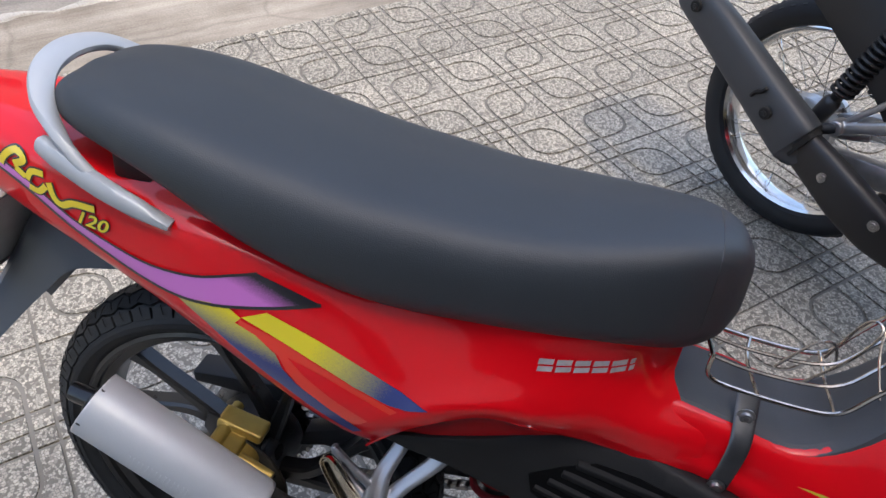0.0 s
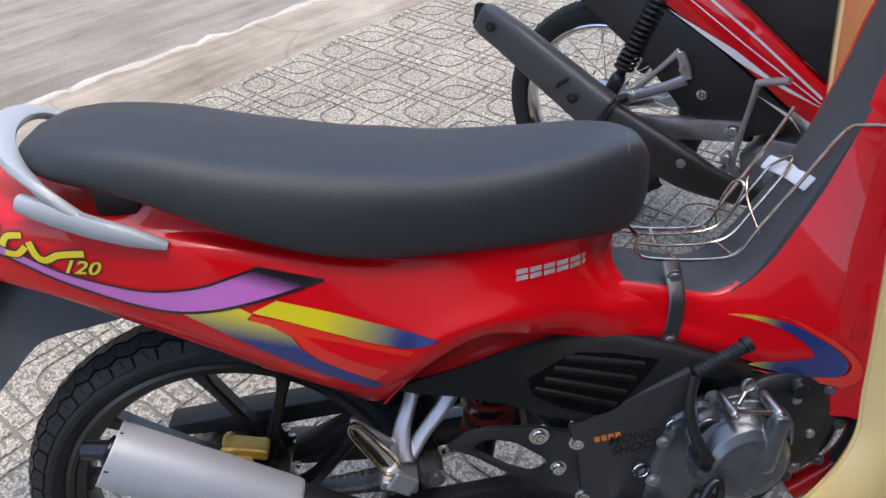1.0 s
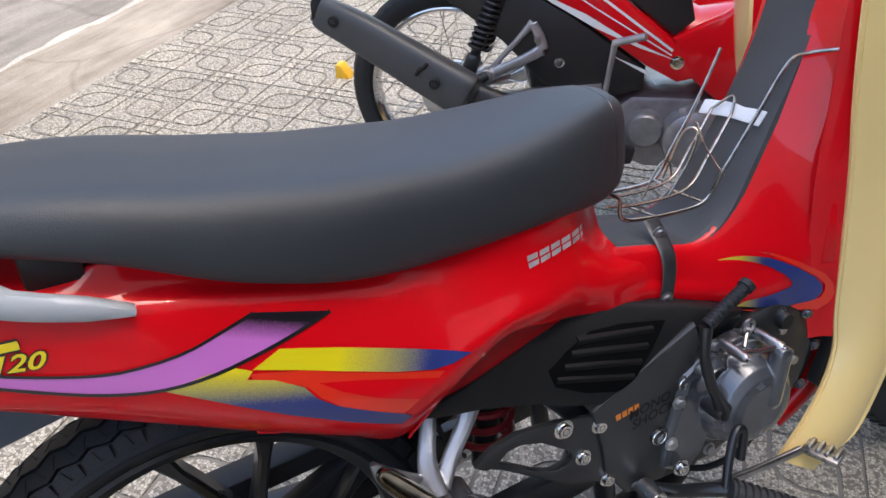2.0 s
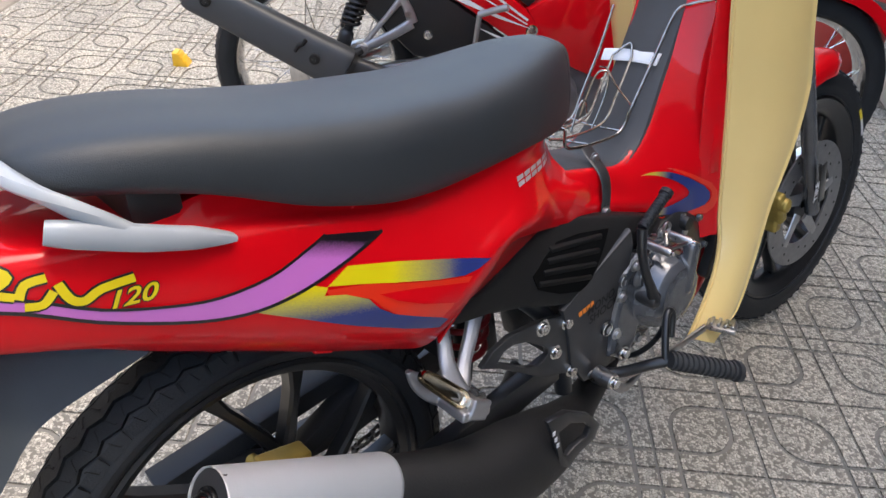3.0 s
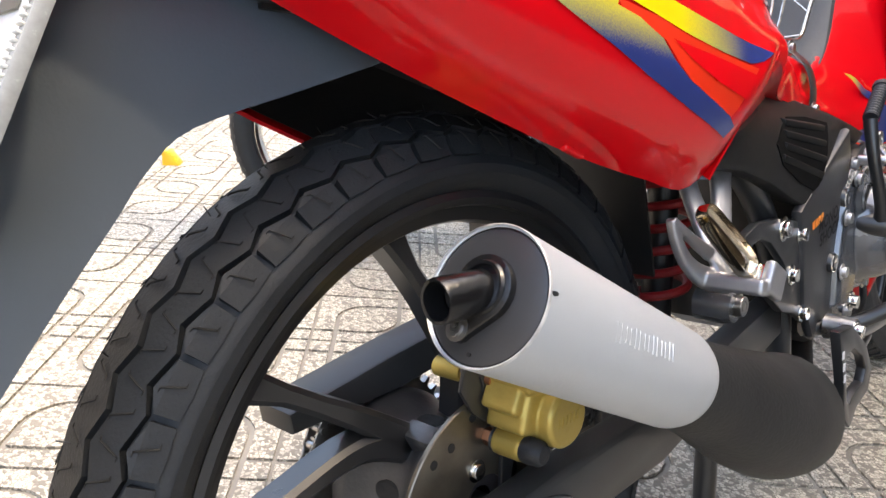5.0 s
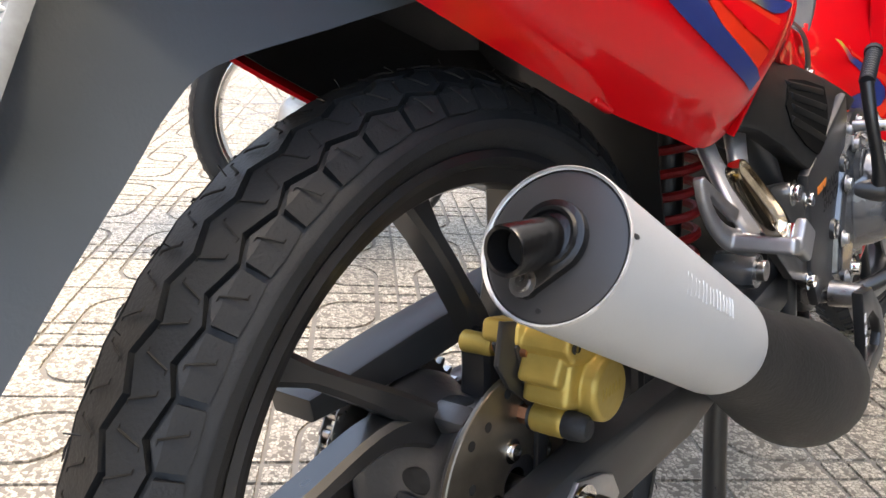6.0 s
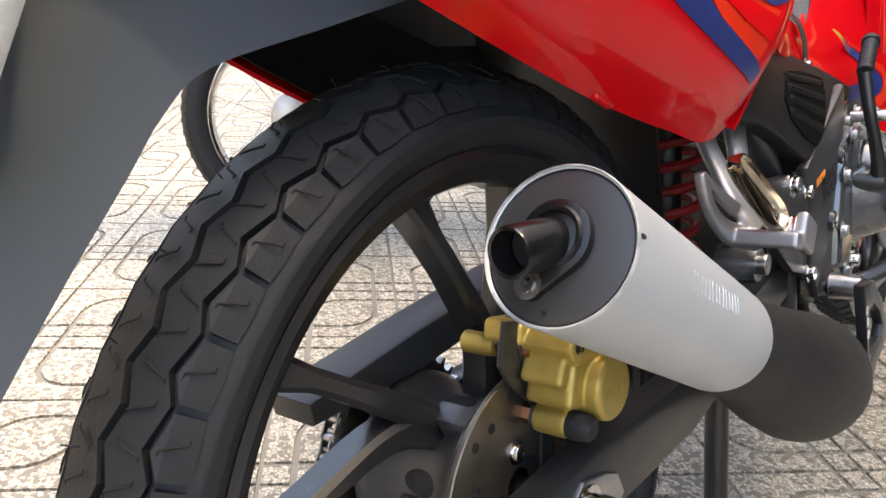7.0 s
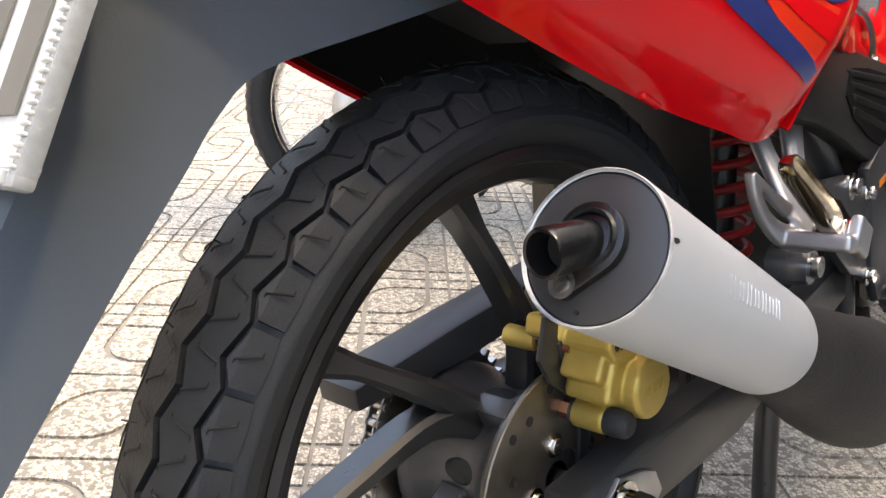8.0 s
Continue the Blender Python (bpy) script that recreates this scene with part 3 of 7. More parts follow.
# the maker's mark under the seat: plain silver-white blocks, each cut by a slit
for k in range(6):
    x0 = 0.349 + k * 0.0166
    wide = 0.0138 if k < 5 else 0.0045
    for low, high in ((0.6215, 0.6265), (0.6280, 0.6335)):
        part("mark", film([(x0, low), (x0 + wide, low + 0.0006), (x0 + wide + 0.0006, high + 0.0004), (x0 + 0.0006, high)], 0.0012, 0), MARK_INK, tail, "worn silver-white block mark")

part("tab", fused_box((0.024, 0.007, 0.0055), (0.070, -0.0790, 0.5178), Matrix.Rotation(radians(22), 4, 'Y')), RED, tail)
part("clip", box((0.004, 0.003, 0.020), (0.118, -0.0915, 0.680), 0.0012, Matrix.Rotation(radians(-12), 4, 'Y')), RED, tail)

# --- seat
SEAT = [(-0.162, 0.770, 0.780, 0.040), (-0.152, 0.762, 0.793, 0.064), (-0.125, 0.756, 0.800, 0.084), (-0.08, 0.748, 0.800, 0.099), (-0.02, 0.731, 0.793, 0.110), (0.05, 0.700, 0.779, 0.117),
        (0.10, 0.682, 0.771, 0.118), (0.157, 0.667, 0.762, 0.118), (0.217, 0.660, 0.757, 0.115), (0.28, 0.659, 0.752, 0.109), (0.34, 0.659, 0.753, 0.102), (0.395, 0.657, 0.757, 0.091),
        (0.435, 0.653, 0.761, 0.079), (0.465, 0.650, 0.762, 0.067), (0.488, 0.651, 0.760, 0.054), (0.505, 0.658, 0.753, 0.040), (0.516, 0.676, 0.738, 0.025)]


def seat_ring(x, low, top, half):
    h = top - low
    right = [(0, low), (half - 0.02, low), (half - 0.004, low + 0.10 * h), (half, low + 0.28 * h), (half * 0.99, low + 0.5 * h), (half * 0.94, low + 0.72 * h), (half * 0.84, low + 0.88 * h), (half * 0.66, low + 0.965 * h), (half * 0.36, top), (0, top + 0.002)]
    pts = [(-y, z) for y, z in right] + [(y, z) for y, z in right[-2:0:-1]]
    return [Vector((x, y, z)) for y, z in pts]


def seat_shape():
    rings = [seat_ring(*s) for s in SEAT]
    lines = [curve_points([r[k] for r in rings], 4) for k in range(len(rings[0]))]
    dense = [[line[i] for line in lines] for i in range(len(lines[0]))]
    return ring_loft([curve_points(r, 2, True) for r in dense])


seat = part("seat", seat_shape(), VINYL, bike, "plain black vinyl dual seat", 60)
front = seat_ring(0.482, 0.6506, 0.7608, 0.0578)
part("piping", tube([front[k] + Vector((0.0, 0.0004 if k < 10 else -0.0004, 0.0)) for k in range(2, 17)], 0.0008, 6, 3), BLACK_INK, seat, "thin seam along the seat's front")
part("seat_base", box((0.40, 0.12, 0.02), (0.17, 0, 0.672), 0.006), BLACK, bike)

# --- silver grab rail


def band(points, widths, thickness, across, sides=12):
    """A flat rounded bar: its width lies along the vectors in across."""
    line, wide = curve_points(points, 6), curve_points(across, 6)
    sizes = [float(s) for s in np.interp(np.linspace(0, len(widths) - 1, len(line)), range(len(widths)), widths)]
    rings = []
    for i, p in enumerate(line):
        way = (line[min(i + 1, len(line) - 1)] - line[max(i - 1, 0)]).normalized()
        w = (wide[i] - way * wide[i].dot(way)).normalized()
        n = way.cross(w)
        rings.append([p + w * sizes[i] / 2 * math.copysign(abs(math.cos(a)) ** 0.7, math.cos(a)) + n * thickness / 2 * math.copysign(abs(math.sin(a)) ** 0.8, math.sin(a)) for a in np.linspace(0, 2 * math.pi, sides, endpoint=False)])
    return ring_loft(rings)


RAIL = [(-0.088, -0.104, 0.722), (-0.108, -0.101, 0.738), (-0.130, -0.093, 0.757), (-0.155, -0.076, 0.779), (-0.172, -0.045, 0.797), (-0.178, 0.0, 0.803)]
rail = part("grab_rail", joined(band(RAIL + [(x, -y, z) for x, y, z in RAIL[-2::-1]], [0.012, 0.017, 0.020, 0.023, 0.026, 0.028, 0.026, 0.023, 0.020, 0.017, 0.012], 0.013,
    [(0, -0.3, 1), (-0.2, -0.3, 1), (-0.5, -0.4, 0.9), (-0.9, -0.5, 0.6), (-1, -0.3, 0.4), (-1, 0, 0.35), (-1, 0.3, 0.4), (-0.9, 0.5, 0.6), (-0.5, 0.4, 0.9), (-0.2, 0.3, 1), (0, 0.3, 1)])), SILVER, bike, "silver-painted grab rail round the seat's tail")
for side in (-1, 1):
    part("rail_arm", band([(-0.150, 0.093 * side, 0.742), (-0.13, 0.099 * side, 0.735), (-0.085, 0.1055 * side, 0.718), (-0.045, 0.107 * side, 0.704), (-0.012, 0.105 * side, 0.692)], [0.019, 0.023, 0.023, 0.02, 0.007], 0.016, [(0.2, 0, 1)] * 5), SILVER, rail)
part("seat_hinge", box((0.046, 0.166, 0.052), (-0.062, 0, 0.738), 0.006), BLACK, bike)
part("rail_bracket", box((0.046, 0.158, 0.005), (-0.056, 0, 0.722), 0.002, Matrix.Rotation(radians(14), 4, 'Y')), SILVER, rail)

# --- inner red panel under the cover's lip, and the centre cover up to the leg shield
LIP = [(0.195, -0.118, 0.485), (0.225, -0.128, 0.524), (0.26, -0.134, 0.557), (0.31, -0.122, 0.573), (0.36, -0.109, 0.562), (0.42, -0.083, 0.539), (0.5, -0.078, 0.522)]
UNDER = [(0.215, -0.100, 0.494), (0.235, -0.104, 0.508), (0.268, -0.104, 0.513), (0.31, -0.098, 0.522), (0.36, -0.088, 0.531), (0.42, -0.074, 0.535), (0.5, -0.073, 0.514)]


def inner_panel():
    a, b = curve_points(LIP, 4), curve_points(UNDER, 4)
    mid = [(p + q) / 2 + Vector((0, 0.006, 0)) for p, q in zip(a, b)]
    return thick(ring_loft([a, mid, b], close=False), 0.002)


# Inner fold in a darker tone than the cover's red.
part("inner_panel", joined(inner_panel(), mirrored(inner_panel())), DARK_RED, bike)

# sections of the centre cover: along the frame tube, then up the steering column
COVER = [((0.40, 0.600), (0.40, 0.556), 0.034, 0.088), ((0.47, 0.588), (0.47, 0.538), 0.040, 0.077), ((0.54, 0.575), (0.545, 0.515), 0.044, 0.070), ((0.60, 0.563), (0.615, 0.493), 0.045, 0.077), ((0.648, 0.588), (0.69, 0.472), 0.040, 0.092),
         ((0.69, 0.648), (0.745, 0.465), 0.033, 0.100), ((0.715, 0.692), (0.78, 0.52), 0.030, 0.106), ((0.738, 0.737), (0.80, 0.62), 0.029, 0.110), ((0.762, 0.795), (0.805, 0.72), 0.030, 0.112), ((0.79, 0.88), (0.815, 0.82), 0.032, 0.112), ((0.825, 0.96), (0.84, 0.92), 0.034, 0.11)]


def centre_cover():
    rows = []
    for (x0, z0), (x1, z1), flat, wide in COVER:
        a, b = Vector((x0, 0, z0)), Vector((x1, 0, z1))
        way = b - a
        pts = [(0.0, 0.0), (-flat, 0.0), (-flat - 0.012, 0.06), (-(flat + wide) / 2 - 0.004, 0.3), (-wide + 0.006, 0.6), (-wide, 0.8), (-wide, 1.0)]
        half = [a + way * d + Vector((0, y, 0)) for y, d in pts]
        inner = [a + way * d + Vector((0, min(-y, flat + 0.016 + 0.25 * max(0.0, 0.66 - z0)), 0)) for y, d in pts]
        rows.append(inner[:0:-1] + half)
    lines = [curve_points([r[k] for r in rows], 4) for k in range(len(rows[0]))]
    return ring_loft([curve_points([line[i] for line in lines], 3) for i in range(len(lines[0]))], close=False)


CENTRE = BVHTree.FromBMesh(centre_cover())


def centre_y(x, z):
    hit = CENTRE.ray_cast(Vector((x, -1, z)), Vector((0, 1, 0)))[0]
    return hit.y if hit and hit.y < 0 else min(CENTRE.find_nearest(Vector((x, -0.09, z)))[0].y, -0.02)


centre = part("centre_cover", thick(centre_cover(), 0.003), RED, bike, "glossy red centre cover rising to the leg shield", 45)


def bow_y(x, z):
    """The side of the centre cover and of the inner shield that overlaps it."""
    return min(centre_y(x, z), float(np.interp(x, [0.72, 0.738, 0.754, 0.775, 0.796], [-0.085, -0.1005, -0.1115, -0.1165, -0.1245])))


BOW = [(0.604, 0.556), (0.630, 0.5535), (0.660, 0.5455), (0.70, 0.530), (0.745, 0.502), (0.754, 0.480), (0.737, 0.464), (0.69, 0.469), (0.64, 0.482), (0.68, 0.487), (0.715, 0.493), (0.712, 0.505), (0.69, 0.5225), (0.655, 0.540), (0.625, 0.5505)]
part("stripe", film(BOW, 0.0046, 2, bow_y), NAVY_DECAL, centre, "navy bow fading to a thin yellow tail")
GLOW = [(0.668, 0.549), (0.70, 0.537), (0.755, 0.506), (0.772, 0.475), (0.752, 0.455), (0.70, 0.459), (0.645, 0.475), (0.70, 0.464), (0.742, 0.466), (0.758, 0.482), (0.748, 0.502), (0.70, 0.533)]
part("stripe", film(GLOW, 0.0042, 2, bow_y), ORANGE, centre, "bright orange-red bow")


def foot_mat():
    rows = []
    for (x0, z0), (x1, z1), flat, wide in COVER[1:]:
        a, b = Vector((x0, 0, z0)), Vector((x1, 0, z1))
        n = (a - b).normalized()
        lift = n * 0.004
        f = flat + 0.003
        rows.append([a + lift * k + Vector((0, y, 0)) for y, k in ((f + 0.0125, -2.4), (f + 0.010, -0.4), (f, 1.2), (0, 1.6), (-f, 1.2), (-f - 0.010, -0.4), (-f - 0.0125, -2.4))])
    lines = [curve_points([r[k] for r in rows], 5) for k in range(7)]
    return ring_loft([[line[i] for line in lines] for i in range(len(lines[0]))])


part("mat", foot_mat(), MAT, bike, "dark grey rubber mat on the centre cover", 30)
part("tape", band([(0.709, -0.034, 0.692), (0.709, 0.016, 0.692), (0.706, 0.066, 0.687)], [0.020] * 3, 0.002, [(0.62, 0, 0.78)] * 3), TAPE, bike, "strip of white tape across the basket wires")

# --- wheels


def crown(theta, s, lift, top=0.284, round_=0.05):
    a = s / round_
    r = top - round_ * (1 - math.cos(a)) + lift * math.cos(a)
    y = round_ * math.sin(a) + lift * math.sin(a)
    return Vector((r * math.cos(theta), y, r * math.sin(theta)))


def tread(pitches, outline, height=0.004, skew=0.0, top=0.284, round_=0.05, inset=0.0012):
    """A ring of tread blocks: each an outline of (share of the pitch, place across) on the tyre's crown."""
    bm = bmesh.new()
    step = 2 * math.pi / pitches
    for k in range(pitches):
        c = Vector((sum(u for u, _ in outline) / len(outline), sum(s for _, s in outline) / len(outline)))
        low = [bm.verts.new(crown((k + u + skew) * step, s, -0.002, top, round_)) for u, s in outline]
        high = []
        for u, s in outline:
            d = Vector((u, s)) - c
            high.append(bm.verts.new(crown((k + c.x + d.x * 0.965 + skew) * step, c.y + d.y * (1 - inset / max(abs(d.y), 0.004)), height, top, round_)))
        bm.faces.new(high)
        n = len(low)
        for i in range(n):
            bm.faces.new([low[i], low[(i + 1) % n], high[(i + 1) % n], high[i]])
    bmesh.ops.recalc_face_normals(bm, faces=bm.faces)
    return bm


def tyre_body(top=0.284, wide=0.044, bead=0.221, round_=0.05):
    p = [(bead, -0.028), (bead + 0.006, -0.036), (bead + 0.014, -wide + 0.002), (bead + 0.022, -wide), (top - 0.034, -wide)]
    p += [(top - round_ * (1 - math.cos(s / round_)) - 0.001, round_ * math.sin(s / round_)) for s in np.linspace(-0.056, 0.056, 17) if abs(round_ * math.sin(s / round_)) < wide]
    p += [(r, -y) for r, y in p[4::-1]]
    return lathe(p + [p[0]], 96)


def rim_body(outer=0.223, opening=0.181):
    p = [(outer, -0.031), (outer + 0.001, -0.034), (outer - 0.004, -0.036), (outer - 0.009, -0.033), (opening + 0.012, -0.027), (opening + 0.002, -0.022), (opening, -0.018), (opening, 0.018), (opening + 0.002, 0.022),
         (opening + 0.012, 0.027), (outer - 0.009, 0.033), (outer - 0.004, 0.036), (outer + 0.001, 0.034), (outer, 0.031), (outer - 0.016, 0.01), (outer - 0.016, -0.01)]
    return lathe(p + [p[0]], 96)


def spoke(angle):
    """One swept spoke: two arms that leave the hub together and part towards the rim."""
    def at(r, deg):
        return Vector((r * math.cos(radians(angle + deg)), 0, r * math.sin(radians(angle + deg))))
    arms = [[(0.045, -34), (0.09, -12), (0.138, 7), (0.17, 14), (0.201, 18)], [(0.045, -36), (0.095, -23), (0.14, -18), (0.17, -16), (0.201, -14)]]
    out = []
    for arm in arms:
        line = [at(r, d) for r, d in arm]
        wide = [(line[min(i + 1, 4)] - line[max(i - 1, 0)]).cross(Vector((0, 1, 0))) for i in range(5)]
        out.append(cast_bar(line, [0.026, 0.018, 0.0138, 0.014, 0.024], 0.026, wide, 0.0035))
    return joined(*out)


def disc_brake(r_out, r_in, y, thickness=0.004):
    p = [(r_in, y - thickness / 2), (r_out - 0.0008, y - thickness / 2), (r_out, y - thickness / 2 + 0.0008), (r_out, y + thickness / 2 - 0.0008), (r_out - 0.0008, y + thickness / 2), (r_in, y + thickness / 2)]
    return lathe(p + [p[0]], 72)


def toothed(teeth, r, y, thickness):
    pts = []
    for k in range(teeth):
        for u, d in ((0.0, -0.005), (0.3, -0.004), (0.42, 0.002), (0.58, 0.002), (0.7, -0.004)):
            a = (k + u) * 2 * math.pi / teeth
            pts.append(((r + d) * math.cos(a), (r + d) * math.sin(a)))
    return prism(pts, y, y + thickness)


HUB_X, HUB_Z = -0.006, 0.277
AXLE = Matrix.Translation((HUB_X, 0, HUB_Z))
TOP, ROUND = 0.2705, 0.046
rear = part("rear_wheel", moved(rim_body(0.2195, 0.197), AXLE), GLOSS_BLACK, bike, "black forked-spoke alloy wheel with a chunky road tyre", 30)
rear_tyre = part("tyre", moved(tyre_body(TOP - 0.0035, 0.0435, 0.217, ROUND), AXLE), RUBBER, rear, "black rubber tyre with zigzag grooves and block tread", 28)
PITCH = 2 * math.pi / 51
DISC_METAL = material("worn_disc_steel", (0.17, 0.15, 0.12), 0.33, metal=0.85, mottle=0.2, scale=50, bump=0.05, bump_scale=500)


def rib(outer, inner, skew=0.0, height=0.0032):
    """A raised band round the tyre with zigzag edges; outer and inner: (share of the pitch, place across) pairs."""
    bm = bmesh.new()
    columns = []
    for k in range(51):
        for (u, s), (v, q) in zip(outer, inner):
            e = math.copysign(0.0009, s - q)
            columns.append([bm.verts.new(crown((k + w + skew) * PITCH, p, h, TOP, ROUND)) for w, p, h in ((u, s, -0.005), (u, s - e * 0.6, height), (v, q + e * 0.6, height), (v, q, -0.005))])
    for a, b in zip(columns, columns[1:] + columns[:1]):
        for i in range(3):
            bm.faces.new([a[i], b[i], b[i + 1], a[i + 1]])
    bmesh.ops.recalc_face_normals(bm, faces=bm.faces)
    return moved(bm, AXLE)


for s in (-1, 1):
    part("rib", rib([(0.39, 0.0295 * s), (0.80, 0.0350 * s)], [(0.42, 0.0122 * s), (0.92, 0.0179 * s)], 0.0 if s < 0 else 0.5), RUBBER, rear_tyre, angle=20)
part("rib", rib([(0.42, -0.0092), (0.92, -0.0148)], [(0.42, 0.0148), (0.92, 0.0092)]), RUBBER, rear_tyre, angle=20)


def block(s):
    bm = bmesh.new()
    edge = [(-0.15, 0.0500), (0.30, 0.0512), (0.75, 0.0500), (0.75, 0.0370), (0.39, 0.0318), (-0.15, 0.0368)]
    low = [bm.verts.new(crown(u * PITCH, p * s, -0.006, TOP, ROUND)) for u, p in edge]
    high = [bm.verts.new(crown((0.30 + (u - 0.30) * 0.975) * PITCH, (0.0425 + (p - 0.0425) * 0.95) * s, 0.0030 if p < 0.045 else 0.0002, TOP, ROUND)) for u, p in edge]
    bm.faces.new(high)
    for i in range(6):
        bm.faces.new([low[i], low[(i + 1) % 6], high[(i + 1) % 6], high[i]])
    bmesh.ops.recalc_face_normals(bm, faces=bm.faces)
    data = bpy.data.meshes.new("tread_block")
    bm.to_mesh(data)
    bm.free()
    data.materials.append(RUBBER)
    return data


for s in (-1, 1):
    data = block(s)
    for k in range(51):
        piece = new("tread_block", data)
        piece.parent = rear_tyre
        piece.matrix_basis = AXLE @ Matrix.Rotation(-(k + (0 if s < 0 else 0.5)) * PITCH, 4, 'Y')


def sipes():
    out = []
    for k in range(51):
        for s0, skew, flip in ((0.0405, 0.64, 1), (-0.0405, 0.14, 1), (-0.0235, 0.28, -1), (-0.0235, 0.76, 1), (0.0235, 0.78, -1), (0.0, 0.3, -1), (0.0, 0.8, 1)):
            line = [crown((k + skew + 0.07 * i) * PITCH, s0 + flip * (0.0045 * math.sin(i * 1.2 - 2.4) + 0.0012 * (i - 2)), 0.0033, TOP, ROUND) for i in range(5)]
            out.append(tube(line, [0.0003, 0.0006, 0.0007, 0.0006, 0.0003], 4, 1, False))
    return moved(joined(*out), AXLE)


# Thin black lines paint the shade inside the tread's cuts.
tagged(part("tread_detail", sipes(), HOLE, rear_tyre), "fine cuts in the tread blocks", kind="stuff")
hairs = random.Random(3)
tagged(part("mould_hairs", moved(joined(*[tube([crown(k * PITCH * 1.35, 0.004, 0.002, TOP, ROUND), crown(k * PITCH * 1.35 + hairs.uniform(-0.02, 0.02), hairs.uniform(-0.003, 0.01), hairs.uniform(0.005, 0.009), TOP, ROUND)], 0.00045, 4, 1, False) for k in range(40)]), AXLE), RUBBER, rear_tyre), "thin rubber hairs left on a new tyre", kind="stuff")
for k in range(5):
    part("spoke", moved(spoke(81.6 + 72 * k), AXLE), GLOSS_BLACK, rear, angle=24)
hub = part("hub", moved(lathe([(0.012, -0.047), (0.054, -0.047), (0.061, -0.045), (0.064, -0.041), (0.064, -0.035), (0.058, -0.030), (0.052, -0.018), (0.049, 0.0), (0.052, 0.018), (0.058, 0.030), (0.061, 0.036), (0.061, 0.044), (0.012, 0.046)], 60), AXLE), HUB, rear, "dark grey cast wheel hub with pockets")
for k in range(5):
    turn = Matrix.Rotation(-radians(20 + 72 * k), 4, 'Y')
    part("pocket", moved(moved(lathe([(0, 0.0015), (0.0085, 0.0015), (0.0105, 0.0), (0.0105, -0.004), (0, -0.004)], 24), turn @ Matrix.Translation((0.0505, -0.006, 0)) @ Matrix.Rotation(radians(-90), 4, 'Z') @ Matrix.Diagonal((1.35, 1, 0.8, 1))), AXLE), HOLE, hub)
    part("lug", moved(moved(box((0.020, 0.030, 0.016), (0.056, -0.022, 0), 0.003), Matrix.Rotation(-radians(45 + 72 * k), 4, 'Y')), AXLE), HUB, hub)
HOLES = [(HUB_X + r * math.cos(a), HUB_Z + r * math.sin(a)) for k in range(10) for r, a in ((0.056 + 0.008 * (k % 2), k * 0.628 + 0.2), (0.070, k * 0.628 + 0.45))]
rdisc = part("brake_disc", moved(disc_brake(0.081, 0.022, -0.051), AXLE), DISC_METAL, rear, "drilled steel brake disc")
# Black plugs stand for the dark inside the drilled holes.
for x, z in HOLES:
    part("disc_hole", lathe([(0, -0.0533), (0.0034, -0.0533), (0.0034, -0.0487), (0, -0.0487)], 10, at=(x, 0, z)), HOLE, rdisc)
for k in range(5):
    a = radians(106 + 72 * k)
    part("disc_bolt", hexbolt((HUB_X + 0.031 * math.cos(a), -0.053, HUB_Z + 0.031 * math.sin(a)), 0.0055, 0.004), CHROME, rdisc)
part("sprocket", moved(toothed(38, 0.074, 0.055, 0.006), AXLE), STEEL, rear, "toothed steel rear sprocket")
part("axle", joined(lathe([(0, -0.118), (0.007, -0.118), (0.007, 0.11), (0, 0.11)], 12, at=(HUB_X, 0, HUB_Z)), lathe([(0, -0.122), (0.009, -0.122), (0.011, -0.114), (0.011, -0.106), (0, -0.106)], 6, at=(HUB_X, 0, HUB_Z))), STEEL, bike)


def chain():
    line, r, x1, z1, r1 = [], 0.075, 0.40, 0.315, 0.026
    for a in np.linspace(92, 268, 46):
        line.append((HUB_X + r * math.cos(radians(a)), HUB_Z + r * math.sin(radians(a))))
    for u in np.linspace(0, 1, 50)[1:]:
        line.append((x1 * u, HUB_Z - r + u * (z1 - r1 - HUB_Z + r) - 0.012 * math.sin(u * math.pi)))
    for u in np.linspace(0, 1, 50)[1:-1]:
        line.append((x1 * (1 - u), z1 + r1 + u * (HUB_Z + r - z1 - r1)))
    out, y = [], 0.058
    seen = 0.0
    last = Vector((line[0][0], 0, line[0][1]))
    k = 0
    for x, z in line[1:]:
        p = Vector((x, 0, z))
        while (p - last).length >= 0.0127:
            way = (p - last).normalized()
            q = last + way * 0.0127
            mid = (last + q) / 2
            tilt = Matrix.Rotation(-math.atan2(way.z, way.x), 4, 'Y')
            for side in (-1, 1):
                out.append(box((0.0165, 0.0015, 0.0085), (mid.x, y + side * (0.0055 if k % 2 else 0.004), mid.z), 0.0006, tilt, 1))
            out.append(lathe([(0, y - 0.0072), (0.0032, y - 0.0072), (0.0032, y + 0.0072), (0, y + 0.0072)], 8, at=(last.x, 0, last.z)))
            last, k = q, k + 1
    return joined(*out)


part("chain", chain(), STEEL, bike, "dark oily drive chain")

